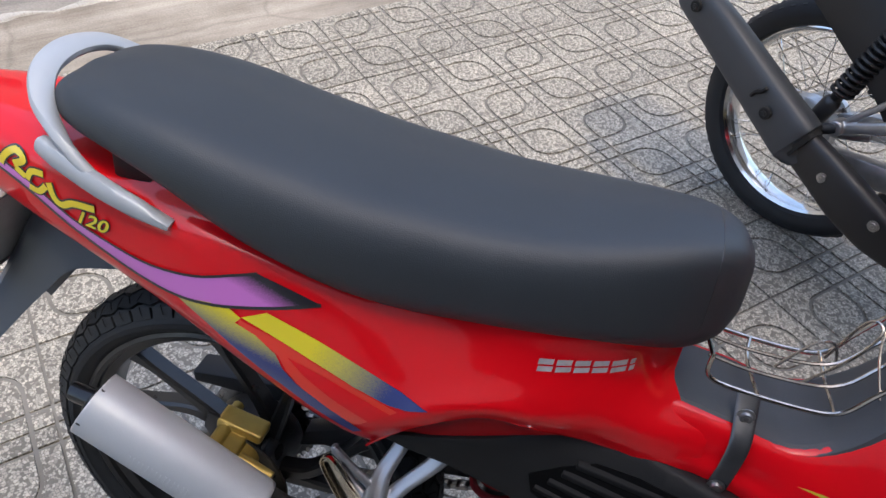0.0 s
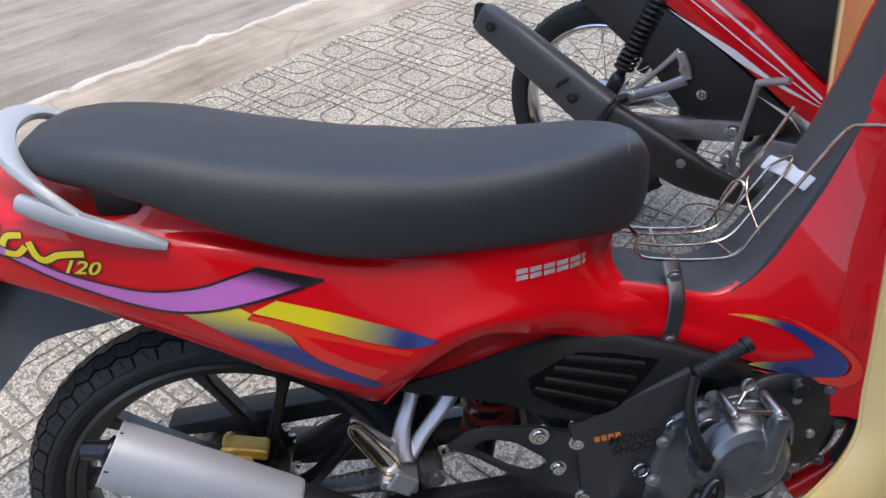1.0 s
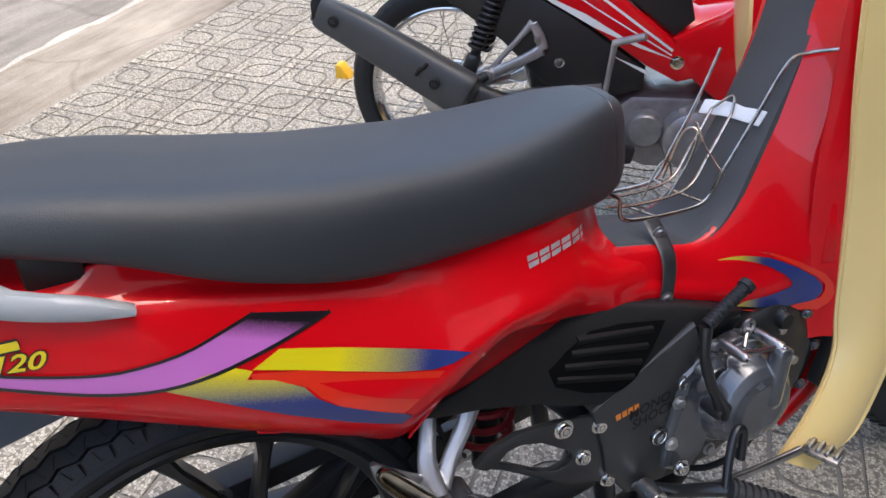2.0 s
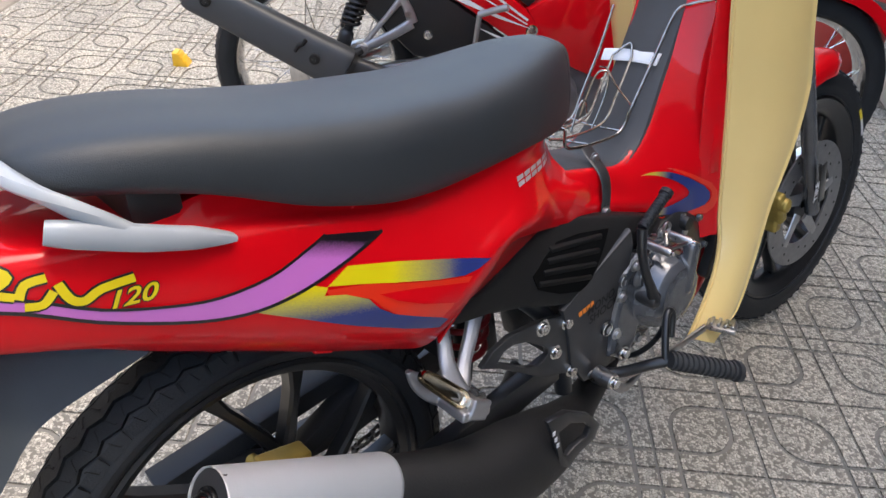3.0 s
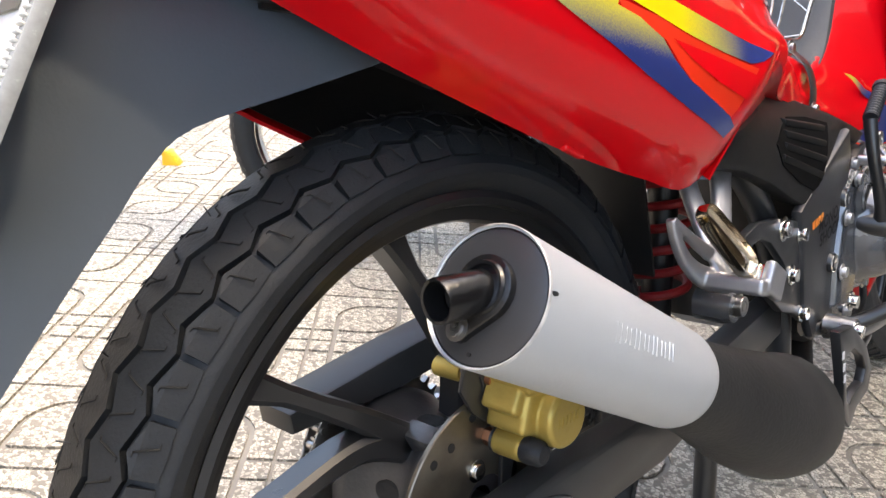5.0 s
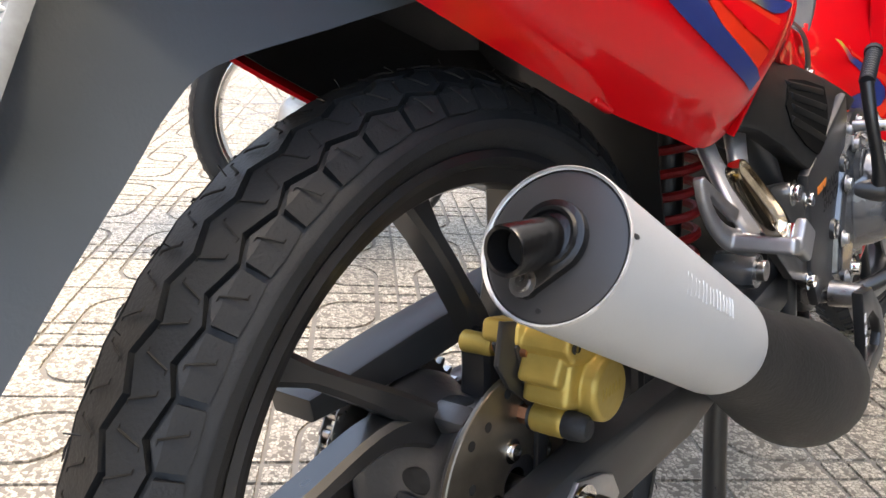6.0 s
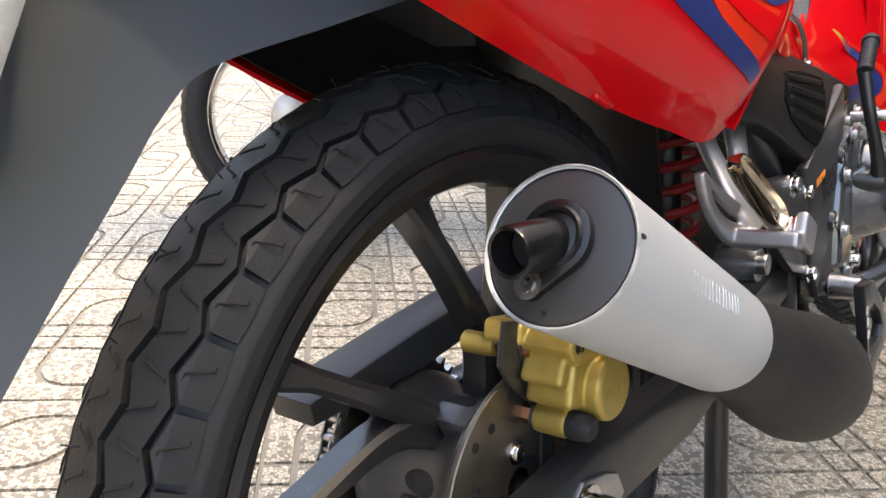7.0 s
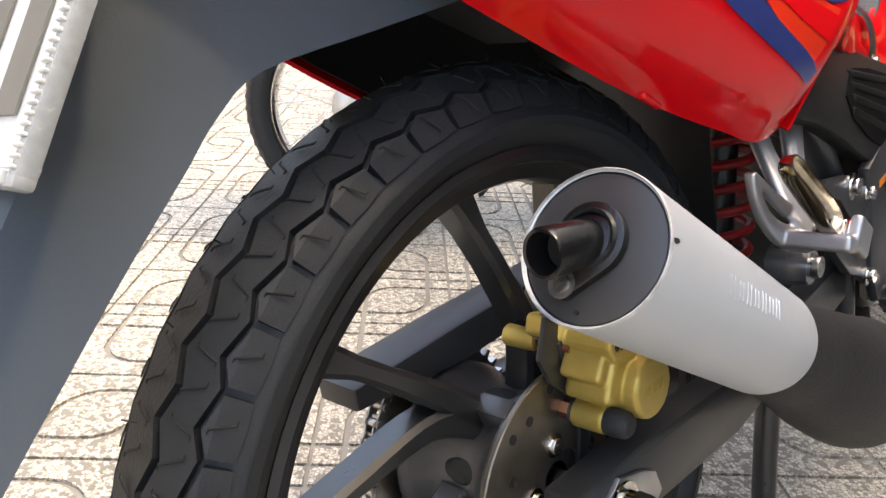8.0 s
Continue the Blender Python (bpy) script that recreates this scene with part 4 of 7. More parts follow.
# --- swing arm, chain guard, stand
ARM = material("swing_arm_paint", (0.026, 0.027, 0.029), 0.48, specular=0.35, mottle=0.15, scale=14, spread=0.06)
for side in (-1, 1):
    part("swing_arm", prism([(-0.05, 0.262), (-0.045, 0.296), (0.03, 0.300), (0.18, 0.296), (0.44, 0.330), (0.44, 0.285), (0.18, 0.243), (0.03, 0.246)], 0.078 * side - 0.013, 0.078 * side + 0.013, 0.005), FRAME, bike, "black box-section swing arm")
    plate = part("chain_adjuster", prism([(-0.022, 0.262), (-0.018, 0.282), (-0.004, 0.292), (0.026, 0.284), (0.040, 0.277), (0.048, 0.260), (0.036, 0.250), (0.0, 0.256)], 0.093 * side - 0.002, 0.093 * side + 0.002, 0.001), ALLOY, bike)
    part("adjuster_nut", hexbolt((HUB_X, 0.096 * side - 0.002, HUB_Z), 0.010, 0.009), CHROME, plate)
part("chain_guard", prism([(-0.100, 0.340), (-0.102, 0.356), (0.0, 0.370), (0.12, 0.383), (0.25, 0.388), (0.30, 0.372), (0.12, 0.355), (0.0, 0.341)], 0.034, 0.076, 0.003), ARM, bike, "black plastic chain guard")
part("swing_arm_brace", prism([(0.060, 0.290), (0.068, 0.318), (0.15, 0.358), (0.30, 0.405), (0.30, 0.372), (0.16, 0.325)], 0.018, 0.046, 0.003), ARM, bike, "black box-section brace of the swing arm")
part("side_stand", tube([(0.50, 0.06, 0.20), (0.495, 0.10, 0.10), (0.488, 0.128, 0.036), (0.47, 0.134, 0.028)], 0.0105, 10, 4), FRAME, bike, "black steel side stand")
part("stand_leg", tube([(0.402, -0.03, 0.22), (0.392, -0.03, 0.13), (0.38, -0.032, 0.012)], 0.013, 12), GLOSS_BLACK, bike, "black leg of the centre stand")

# --- rear brake caliper
cal = fused(part("brake_caliper", joined(lathe([(0, -0.108), (0.0185, -0.108), (0.021, -0.1055), (0.0215, -0.101), (0.0215, -0.066), (0, -0.066)], 36, at=(0.024, 0, 0.345)), box((0.034, 0.034, 0.036), (0.010, -0.080, 0.353), 0.004, Matrix.Rotation(radians(20), 4, 'Y')),
    lathe([(0, -0.098), (0.008, -0.098), (0.009, -0.095), (0.009, -0.062), (0, -0.062)], 18, at=(0.0, 0, 0.378)), box((0.034, 0.034, 0.013), (0.012, -0.082, 0.371), 0.003, Matrix.Rotation(radians(12), 4, 'Y')),
    box((0.016, 0.03, 0.020), (-0.004, -0.078, 0.362), 0.003, Matrix.Rotation(radians(30), 4, 'Y')),
    lathe([(0, -0.090), (0.0085, -0.090), (0.0095, -0.087), (0.0095, -0.066), (0, -0.066)], 18, at=(0.0, 0, 0.327)), box((0.024, 0.018, 0.018), (0.011, -0.078, 0.333), 0.003, Matrix.Rotation(radians(-25), 4, 'Y')),
    tube([(0.03, -0.088, 0.362), (0.075, -0.092, 0.352)], [0.009, 0.006], 12, 1, False), box((0.06, 0.03, 0.016), (0.018, -0.05, 0.378), 0.004, Matrix.Rotation(radians(12), 4, 'Y'))), GOLD, bike, "gold-painted rear brake caliper", 40), 0.0009, 4)
part("pin_cap", lathe([(0, -0.042), (0.0062, -0.042), (0.0072, -0.039), (0.0075, -0.018), (0, -0.018)], 18, at=(-0.006, 0, 0.372)), GOLD, cal)
part("pin_eye", lathe([(0.0026, -0.1), (0.0026, -0.0988), (0.0042, -0.0988), (0.0042, -0.096)], 14, at=(0.0, 0, 0.378)), HOLE, cal)
part("caliper_plate", prism([(-0.03, 0.37), (-0.022, 0.396), (-0.008, 0.392), (0.0, 0.37), (0.016, 0.34), (0.02, 0.30), (0.012, 0.275), (0.004, 0.278), (0.008, 0.31), (0.0, 0.335), (-0.02, 0.352)], -0.062, -0.058, 0.001), GLOSS_BLACK, cal)
part("slide_pin", lathe([(0, -0.068), (0.0036, -0.068), (0.0036, -0.034), (0, -0.034)], 14, at=(-0.006, 0, 0.372)), COPPER, cal)
part("pin_nut", lathe([(0, -0.064), (0.0062, -0.064), (0.0068, -0.062), (0.0068, -0.056), (0, -0.056)], 6, at=(0.0, 0, 0.327)), COPPER, cal)
part("pin_bellows", lathe([(0, -0.070), (0.0085, -0.070), (0.009, -0.068), (0.0075, -0.066), (0.009, -0.064), (0, -0.063)], 16, at=(0.0, 0, 0.327)), RUBBER, cal)
part("pin_boot", lathe([(0, -0.105), (0.006, -0.105), (0.0085, -0.102), (0.0092, -0.093), (0.0088, -0.089), (0, -0.089)], 18, at=(0.0, 0, 0.327)), RUBBER, cal)
for y in (-0.046, -0.062):
    part("pad_plate", prism([(-0.013, 0.376), (-0.007, 0.381), (0.002, 0.377), (0.006, 0.36), (0.012, 0.345), (0.006, 0.335), (-0.006, 0.350), (-0.008, 0.362)], y - 0.0015, y + 0.0015, 0.0006), GLOSS_BLACK, cal)
for k in range(6):
    part("mark", box((0.0022, 0.0006, 0.007), (0.0135 + k * 0.0042, -0.1082, 0.345), 0, Matrix.Rotation(radians(12), 4, 'Y')), GOLD, cal)
for ob in (cal, *cal.children):
    ob.data.transform(Matrix.Translation((-0.001, 0.003, 0.001)))

# --- exhaust
CAP = material("cap_paint", (0.03, 0.03, 0.031), 0.34, mottle=0.12, scale=20, bump=0.05)
RIM_METAL = material("scraped_metal", (0.55, 0.55, 0.54), 0.5, metal=0.5, mottle=0.3, scale=120)
C0, C1 = Vector((-0.1028, -0.147, 0.4679)), Vector((0.0842, -0.1448, 0.3649))
AXIS = (C1 - C0).normalized()
TUBE = Matrix.Translation(C0) @ AXIS.to_track_quat('Y', 'Z').to_matrix().to_4x4() @ Matrix.Diagonal((0.883, 1, 0.883, 1))
LONG = (C1 - C0).length
muffler = part("muffler", moved(lathe([(0.0392, 0.001), (0.0408, 0.0), (0.0411, 0.002), (0.0404, LONG * 0.5), (0.0397, LONG - 0.006), (0.0385, LONG - 0.001), (0.03, LONG + 0.002)], 64), TUBE), MUFFLER, bike, "silver-grey painted muffler can with a scraped rim", 60)
part("rim", moved(lathe([(0.0402, 0.0025), (0.0402, -0.0002), (0.0406, -0.0007), (0.0411, -0.0002), (0.0412, 0.0012)], 64), TUBE), RIM_METAL, muffler, "bare scraped metal rim of the can")
part("end_cap", moved(lathe([(0.0, 0.0), (0.012, 0.0), (0.035, 0.0006), (0.0382, 0.0014), (0.0396, 0.0032), (0.0405, 0.0036)], 56), TUBE), CAP, muffler, "satin dark grey end cap")
SPOUT = Matrix.Translation((-0.100, -0.1445, 0.4690)) @ Vector((0.035, -0.003, -0.002)).to_track_quat('Y', 'Z').to_matrix().to_4x4()
PIPE = material("hot_black_enamel", (0.006, 0.006, 0.0063), 0.24, mottle=0.25, scale=60, bump=0.12, bump_scale=300)
part("tail_pipe", moved(lathe([(0.0092, -0.031), (0.0106, -0.0315), (0.0112, -0.030), (0.0112, 0.010), (0.0092, 0.010), (0.0092, -0.031)], 28), SPOUT), PIPE, muffler, "short satin black tail pipe")
part("soot", moved(lathe([(0, -0.018), (0.0087, -0.018), (0.0087, -0.017), (0, -0.017)], 24), SPOUT), HOLE, muffler)
FLANGE = [(0.0192 * math.cos(a), 0.0192 * math.sin(a) + 0.003) for a in np.linspace(-0.9, 3.5, 18)] + [(-0.0085 + 0.0074 * math.cos(a), -0.0212 + 0.0074 * math.sin(a)) for a in np.linspace(3.1, 5.8, 7)]
part("flange", moved(prism(FLANGE, -0.0045, 0.001, 0.0012), TUBE), PIPE, muffler)
part("weld", moved(tube([(0.0140 * math.cos(a), -0.0048, 0.0140 * math.sin(a) + 0.003) for a in np.linspace(0, 6.28, 24, endpoint=False)], 0.0018, 6, 1, False, True), TUBE), PIPE, muffler)
part("screw", moved(hexbolt((-0.0085, -0.0045, -0.0212), 0.0050, 0.0024), TUBE), STEEL, muffler)
part("drain_hole", moved(lathe([(0, -0.0002), (0.0013, -0.0002), (0.0013, 0.004), (0, 0.004)], 10, at=(0.0, 0, -0.033)), TUBE), HOLE, muffler)
for k in range(7):
    a = 0.12 + 0.015 * k
    for d in (0.0, 0.0048):
        part("embossed_mark", moved(box((0.0012, 0.0016, 0.012 - 0.002 * (k % 2)), (0.0401 * math.cos(a), 0.066 + k * 0.0108 + d, 0.0401 * math.sin(a)), 0.0005, Matrix.Rotation(-a, 4, 'Y')), TUBE), MUFFLER, muffler)
chips = random.Random(8)
for h, a, w, t in ((0.004, 0.2, 0.007, 0.0035), (0.0035, -2.0, 0.016, 0.003), (0.02, -2.25, 0.012, 0.002), (0.05, -2.35, 0.02, 0.0018), (0.09, -2.4, 0.01, 0.0025), (0.003, 1.4, 0.005, 0.003)):
    spot = Matrix.Rotation(-a, 4, 'Y') @ Matrix.Translation((0.0412, h, 0))
    flake = [(w / 2 * math.cos(k) * chips.uniform(0.6, 1.1), t / 2 * math.sin(k) * chips.uniform(0.6, 1.2)) for k in np.linspace(0, 5.6, 9)]
    part("paint_chip", moved(moved(prism(flake, -0.0002, 0.0002), Matrix.Rotation(radians(90), 4, 'Z') @ Matrix.Rotation(chips.uniform(-0.3, 0.3), 4, 'Y')), TUBE @ spot), FRAME, muffler)
part("chamber", tube([C1 + AXIS * -0.002, (0.122, -0.150, 0.343), (0.17, -0.155, 0.315), (0.23, -0.152, 0.286), (0.29, -0.142, 0.262), (0.36, -0.125, 0.236), (0.43, -0.105, 0.212), (0.50, -0.08, 0.20), (0.60, -0.05, 0.215), (0.66, -0.03, 0.26)],
    [0.0305, 0.036, 0.045, 0.052, 0.055, 0.050, 0.040, 0.027, 0.021, 0.02], 28, 5), CHAMBER, bike, "matt black expansion chamber of the exhaust")
RING_OUT = [(0.307, 0.342), (0.344, 0.338), (0.39, 0.307), (0.413, 0.277), (0.404, 0.256), (0.371, 0.251), (0.352, 0.237), (0.332, 0.254), (0.326, 0.292)]
RING_IN = [(0.329, 0.313), (0.351, 0.315), (0.381, 0.298), (0.393, 0.282), (0.386, 0.271), (0.36, 0.269), (0.347, 0.262), (0.339, 0.267), (0.333, 0.293)]
clamp = part("chamber_guard", plate_ring(RING_OUT, RING_IN, -0.186, -0.177), GLOSS_BLACK, bike, "black guard ring on the exhaust with faint white lettering")
for k in range(3):
    part("mark", box((0.005, 0.0006, 0.007), (0.318 + 0.004 * k, -0.1866, 0.318 - 0.012 * k), 0, None), WHITE_INK, clamp)

# --- rear mudguard with the number plate
GUARD_LINE = [((-0.05, 0.584), (-0.05, 0.628), 0.038), ((-0.12, 0.568), (-0.13, 0.628), 0.039), ((-0.185, 0.553), (-0.208, 0.632), 0.041), ((-0.210, 0.536), (-0.242, 0.612), 0.042), ((-0.229, 0.515), (-0.265, 0.578), 0.043), ((-0.265, 0.476), (-0.302, 0.518), 0.045), ((-0.318, 0.415), (-0.350, 0.44), 0.049)]


def mudguard():
    rows = []
    for (xf, zf), (xr, zr), half in GUARD_LINE:
        a, b = Vector((xf, 0, zf)), Vector((xr, 0, zr))
        right = [a + Vector((0, -half, 0)), a.lerp(b, 0.4) + Vector((0, -half, 0)), a.lerp(b, 0.8) + Vector((0, -half + 0.003, 0)), a.lerp(b, 0.97) + Vector((0, -half + 0.014, 0)), b + Vector((0, -half + 0.03, 0)), b]
        rows.append(right + [Vector((p.x, -p.y, p.z)) for p in right[-2::-1]])
    lines = [curve_points([r[k] for r in rows], 4) for k in range(len(rows[0]))]
    return thick(ring_loft([[line[i] for line in lines] for i in range(len(lines[0]))], close=False), 0.003)


part("rear_mudguard", mudguard(), GUARD, bike, "matt black plastic rear mudguard", 40)
PLATE_WHITE = material("plate_white", (0.55, 0.56, 0.55), 0.4, mottle=0.1, scale=30)
PLATE_INK = material("faded_plate_ink", (0.13, 0.13, 0.115), 0.5, mottle=0.2)
PLATE_EDGE = material("ribbed_clear_plastic", (0.33, 0.34, 0.34), 0.25, coat=0.5, mottle=0.1, scale=260)
tilt = Matrix.Translation((-0.263, 0, 0.588)) @ Matrix.Rotation(radians(28), 4, 'Y')
plate = part("number_plate", moved(box((0.003, 0.19, 0.14), (-0.006, 0, 0), 0.001), tilt), PLATE_WHITE, bike, "white number plate in a clear ribbed frame")
frame_bars = joined(box((0.007, 0.006, 0.148), (-0.006, -0.097, 0), 0.002), box((0.007, 0.006, 0.148), (-0.006, 0.097, 0), 0.002), box((0.007, 0.2, 0.006), (-0.006, 0, 0.073), 0.002), box((0.007, 0.2, 0.006), (-0.006, 0, -0.073), 0.002))
rim = part("plate_frame", moved(frame_bars, tilt), PLATE_EDGE, plate, "clear ribbed plastic frame")
ribs = [box((0.0022, 0.0042, 0.0014), (-0.0098, -0.097, -0.070 + 0.0031 * k), 0.0004, None, 1) for k in range(46)] + [box((0.0022, 0.0014, 0.0042), (-0.0098, -0.093 + 0.0031 * k, -0.073), 0.0004, None, 1) for k in range(60)]
tagged(part("frame_ribs", moved(joined(*ribs), tilt), PLATE_WHITE, rim), "fine ribs of the clear frame", kind="stuff")
for k in range(4):
    for row in (-0.032, 0.032):
        part("mark", moved(box((0.001, 0.022, 0.044), (-0.0082, -0.068 + 0.042 * k, row), 0), tilt), PLATE_INK, plate)
part("inner_fender", thick(ring_loft([[Vector((x, y * w, z)) for y in (-1, -0.5, 0, 0.5, 1)] for x, z, w in ((-0.14, 0.612, 0.040), (-0.06, 0.604, 0.052), (0.03, 0.594, 0.066), (0.12, 0.572, 0.075), (0.2, 0.53, 0.058), (0.25, 0.46, 0.035), (0.27, 0.38, 0.033))], close=False), 0.003), BLACK, bike)
LIP_LINE = [(-0.26, 0.034, 0.656), (-0.18, 0.044, 0.630), (-0.09, 0.057, 0.586), (0.0, 0.067, 0.546), (0.07, 0.078, 0.516), (0.14, 0.092, 0.491), (0.19, 0.105, 0.479)]
part("under_tray", thick(ring_loft([[Vector((x, y, z)) for y, z in ((-w + 0.001, e + 0.004), (-w * 0.86, e + 0.02), (-w * 0.7, max(e + 0.04, 0.565)), (0, max(e + 0.045, 0.61)), (w * 0.7, max(e + 0.04, 0.565)), (w * 0.86, e - 0.012), (w - 0.005, e - 0.030))] for x, w, e in LIP_LINE], close=False), 0.002), BLACK, bike, "black plastic liner under the tail")
part("tail_light", box((0.03, 0.07, 0.045), (-0.305, 0, 0.705), 0.01), material("red_lens", (0.4, 0.01, 0.01), 0.15, coat=1.0), bike, "red tail light lens")

# --- passenger footrest and its silver hanger
# Chrome tinted warm to carry the warm reflection in the footrest's hollow.
WARM_CHROME = material("warm_reflection_chrome", (0.62, 0.54, 0.42), 0.14, metal=1.0, mottle=0.25, scale=60, spread=0.08)
hanger = fused(part("footrest_hanger", joined(
    band([(0.234, -0.078, 0.486), (0.226, -0.090, 0.464), (0.215, -0.108, 0.440), (0.212, -0.122, 0.420), (0.212, -0.132, 0.408)], [0.019, 0.018, 0.021, 0.026, 0.030], 0.010, [(1, -0.3, 0.15)] * 5),
    band([(0.282, -0.088, 0.484), (0.264, -0.098, 0.458), (0.240, -0.110, 0.432), (0.222, -0.124, 0.412)], [0.024, 0.019, 0.018, 0.022], 0.010, [(1, -0.2, 0.3)] * 4),
    band([(0.158, -0.107, 0.459), (0.163, -0.109, 0.440), (0.175, -0.112, 0.421), (0.192, -0.118, 0.407), (0.212, -0.130, 0.401)], [0.007, 0.011, 0.014, 0.019, 0.022], 0.009, [(0.6, 0, 1), (0.8, 0, 0.7), (0.7, 0, 0.8), (0.4, 0, 1), (0.1, 0, 1)]),
    band([(0.159, -0.108, 0.457), (0.180, -0.112, 0.440), (0.203, -0.116, 0.424)], [0.006, 0.009, 0.013], 0.008, [(0.4, 0, 1)] * 3),
    box((0.044, 0.052, 0.013), (0.208, -0.140, 0.401), 0.003, Matrix.Rotation(radians(14), 4, 'Y')),
    box((0.030, 0.009, 0.026), (0.212, -0.164, 0.406), 0.003, Matrix.Rotation(radians(30), 4, 'Y'))), SATIN, bike, "silver cast hanger of the passenger footrest"), 0.0011, 2)


def trough(a, b, facing, wide, deep):
    """A long chromed dish with a rolled rim, from a to b."""
    a, b = Vector(a), Vector(b)
    way = (b - a).normalized()
    out = (Vector(facing) - way * way.dot(Vector(facing))).normalized()
    side = way.cross(out)
    long = (b - a).length
    rings = []
    for scale, lift in ((0.80, -deep), (0.97, -deep * 0.7), (1.0, -deep * 0.1), (0.97, deep * 0.25), (0.86, deep * 0.25), (0.80, -deep * 0.05), (0.66, -deep * 0.42), (0.36, -deep * 0.55)):
        ring = []
        for t in np.linspace(0, 2 * math.pi, 28, endpoint=False):
            u, v = math.copysign(abs(math.cos(t)) ** 0.35, math.cos(t)), math.copysign(abs(math.sin(t)) ** 0.8, math.sin(t))
            w = wide * (0.86 + 0.14 * u)
            ring.append((a + b) / 2 + way * u * (long / 2 - wide * (1 - scale)) + side * v * w * scale + out * lift)
        rings.append(ring)
    return ring_loft(rings)


part("footrest", trough((0.156, -0.134, 0.470), (0.205, -0.153, 0.413), (-0.35, -0.75, 0.55), 0.0130, 0.009), WARM_CHROME, hanger, "folded chrome footrest with a hollow face", 60)
part("hinge_pin", lathe([(0, -0.168), (0.0035, -0.168), (0.0042, -0.166), (0.0042, -0.140), (0, -0.140)], 14, at=(0.214, 0, 0.400)), CHROME, hanger)
part("hinge_lug", box((0.014, 0.008, 0.020), (0.2075, -0.158, 0.408), 0.002, Matrix.Rotation(radians(40), 4, 'Y')), CHROME, hanger)
part("bolt", hexbolt((0.252, -0.118, 0.369), 0.009, 0.008), STEEL, hanger)
part("damper_eye", lathe([(0.006, -0.12), (0.014, -0.12), (0.016, -0.112), (0.016, -0.088), (0.006, -0.088)], 20, at=(0.248, 0, 0.369)), CASE, bike)

# --- side covers and brackets
BRACKET = material("satin_bracket_paint", (0.036, 0.036, 0.037), 0.36, mottle=0.15, scale=24, bump=0.1, bump_scale=300)
def tucked(bm):
    """Leans the upper part of the side cover in under the red panel."""
    for v in bm.verts:
        a, b = min(max((v.co.x - 0.25) / 0.19, 0), 1), min(max((v.co.z - 0.45) / 0.08, 0), 1.2)
        v.co.y += 0.030 * a * a * (3 - 2 * a) * b * b
    return bm


COVER_BLACK = material("matt_cover_plastic", (0.010, 0.010, 0.0102), 0.52, specular=0.3, mottle=0.15, scale=14, bump=0.12, bump_scale=700)
OUT = [(0.205, 0.497), (0.235, 0.508), (0.268, 0.516), (0.334, 0.529), (0.385, 0.543), (0.42, 0.546), (0.445, 0.543), (0.50, 0.527), (0.545, 0.516), (0.60, 0.499), (0.64, 0.484), (0.60, 0.474), (0.56, 0.486), (0.53, 0.476), (0.49, 0.452), (0.455, 0.432), (0.431, 0.428), (0.40, 0.438), (0.341, 0.462), (0.28, 0.480), (0.235, 0.488)]
side_cover = part("side_cover", tucked(finer(prism(OUT, -0.112, -0.09, 0.004))), COVER_BLACK, bike, "matt black plastic side cover with louvres", 30)
VENT_SHADE = material("vent_shade_black", (0.003, 0.003, 0.003), 0.95, specular=0.08, mottle=0.2)
LOUVRE = material("louvre_plastic", (0.007, 0.007, 0.007), 0.6, specular=0.2, mottle=0.15)
VENT = [(0.364, 0.496), (0.394, 0.509), (0.426, 0.518), (0.470, 0.515), (0.524, 0.505), (0.504, 0.485), (0.484, 0.463), (0.470, 0.446), (0.450, 0.441), (0.408, 0.455), (0.370, 0.476)]
# No opening is cut: this black sheet paints the recess's shade.
part("vent_recess", tucked(finer(prism(VENT, -0.1135, -0.108, 0.0))), VENT_SHADE, side_cover, "black sheet painted as the shaded recess behind the louvres")
for k in range(4):
    u = k / 3
    a, b = Vector((0.408 - 0.036 * u, 0, 0.5145 - u * 0.031)), Vector((0.506 - u * 0.034, 0, 0.5010 - u * 0.046))
    mid = (a + b) / 2
    part("slat", tucked(box(((b - a).length, 0.0070, 0.0070), (mid.x, -0.1122, mid.z), 0.0012, Matrix.Rotation(math.atan2(-(b - a).z, (b - a).x), 4, 'Y') @ Matrix.Rotation(radians(24), 4, 'X'), 2)), LOUVRE, side_cover)
engine_plate = part("engine_bracket", prism([(0.416, 0.424), (0.449, 0.441), (0.50, 0.468), (0.558, 0.496), (0.566, 0.47), (0.556, 0.40), (0.548, 0.32), (0.525, 0.278), (0.468, 0.277), (0.436, 0.325), (0.43, 0.37)], -0.114, -0.102, 0.0045), BRACKET, bike, "black engine bracket plate with printed words", 30)


def flat_at(y):
    return lambda x, z: y


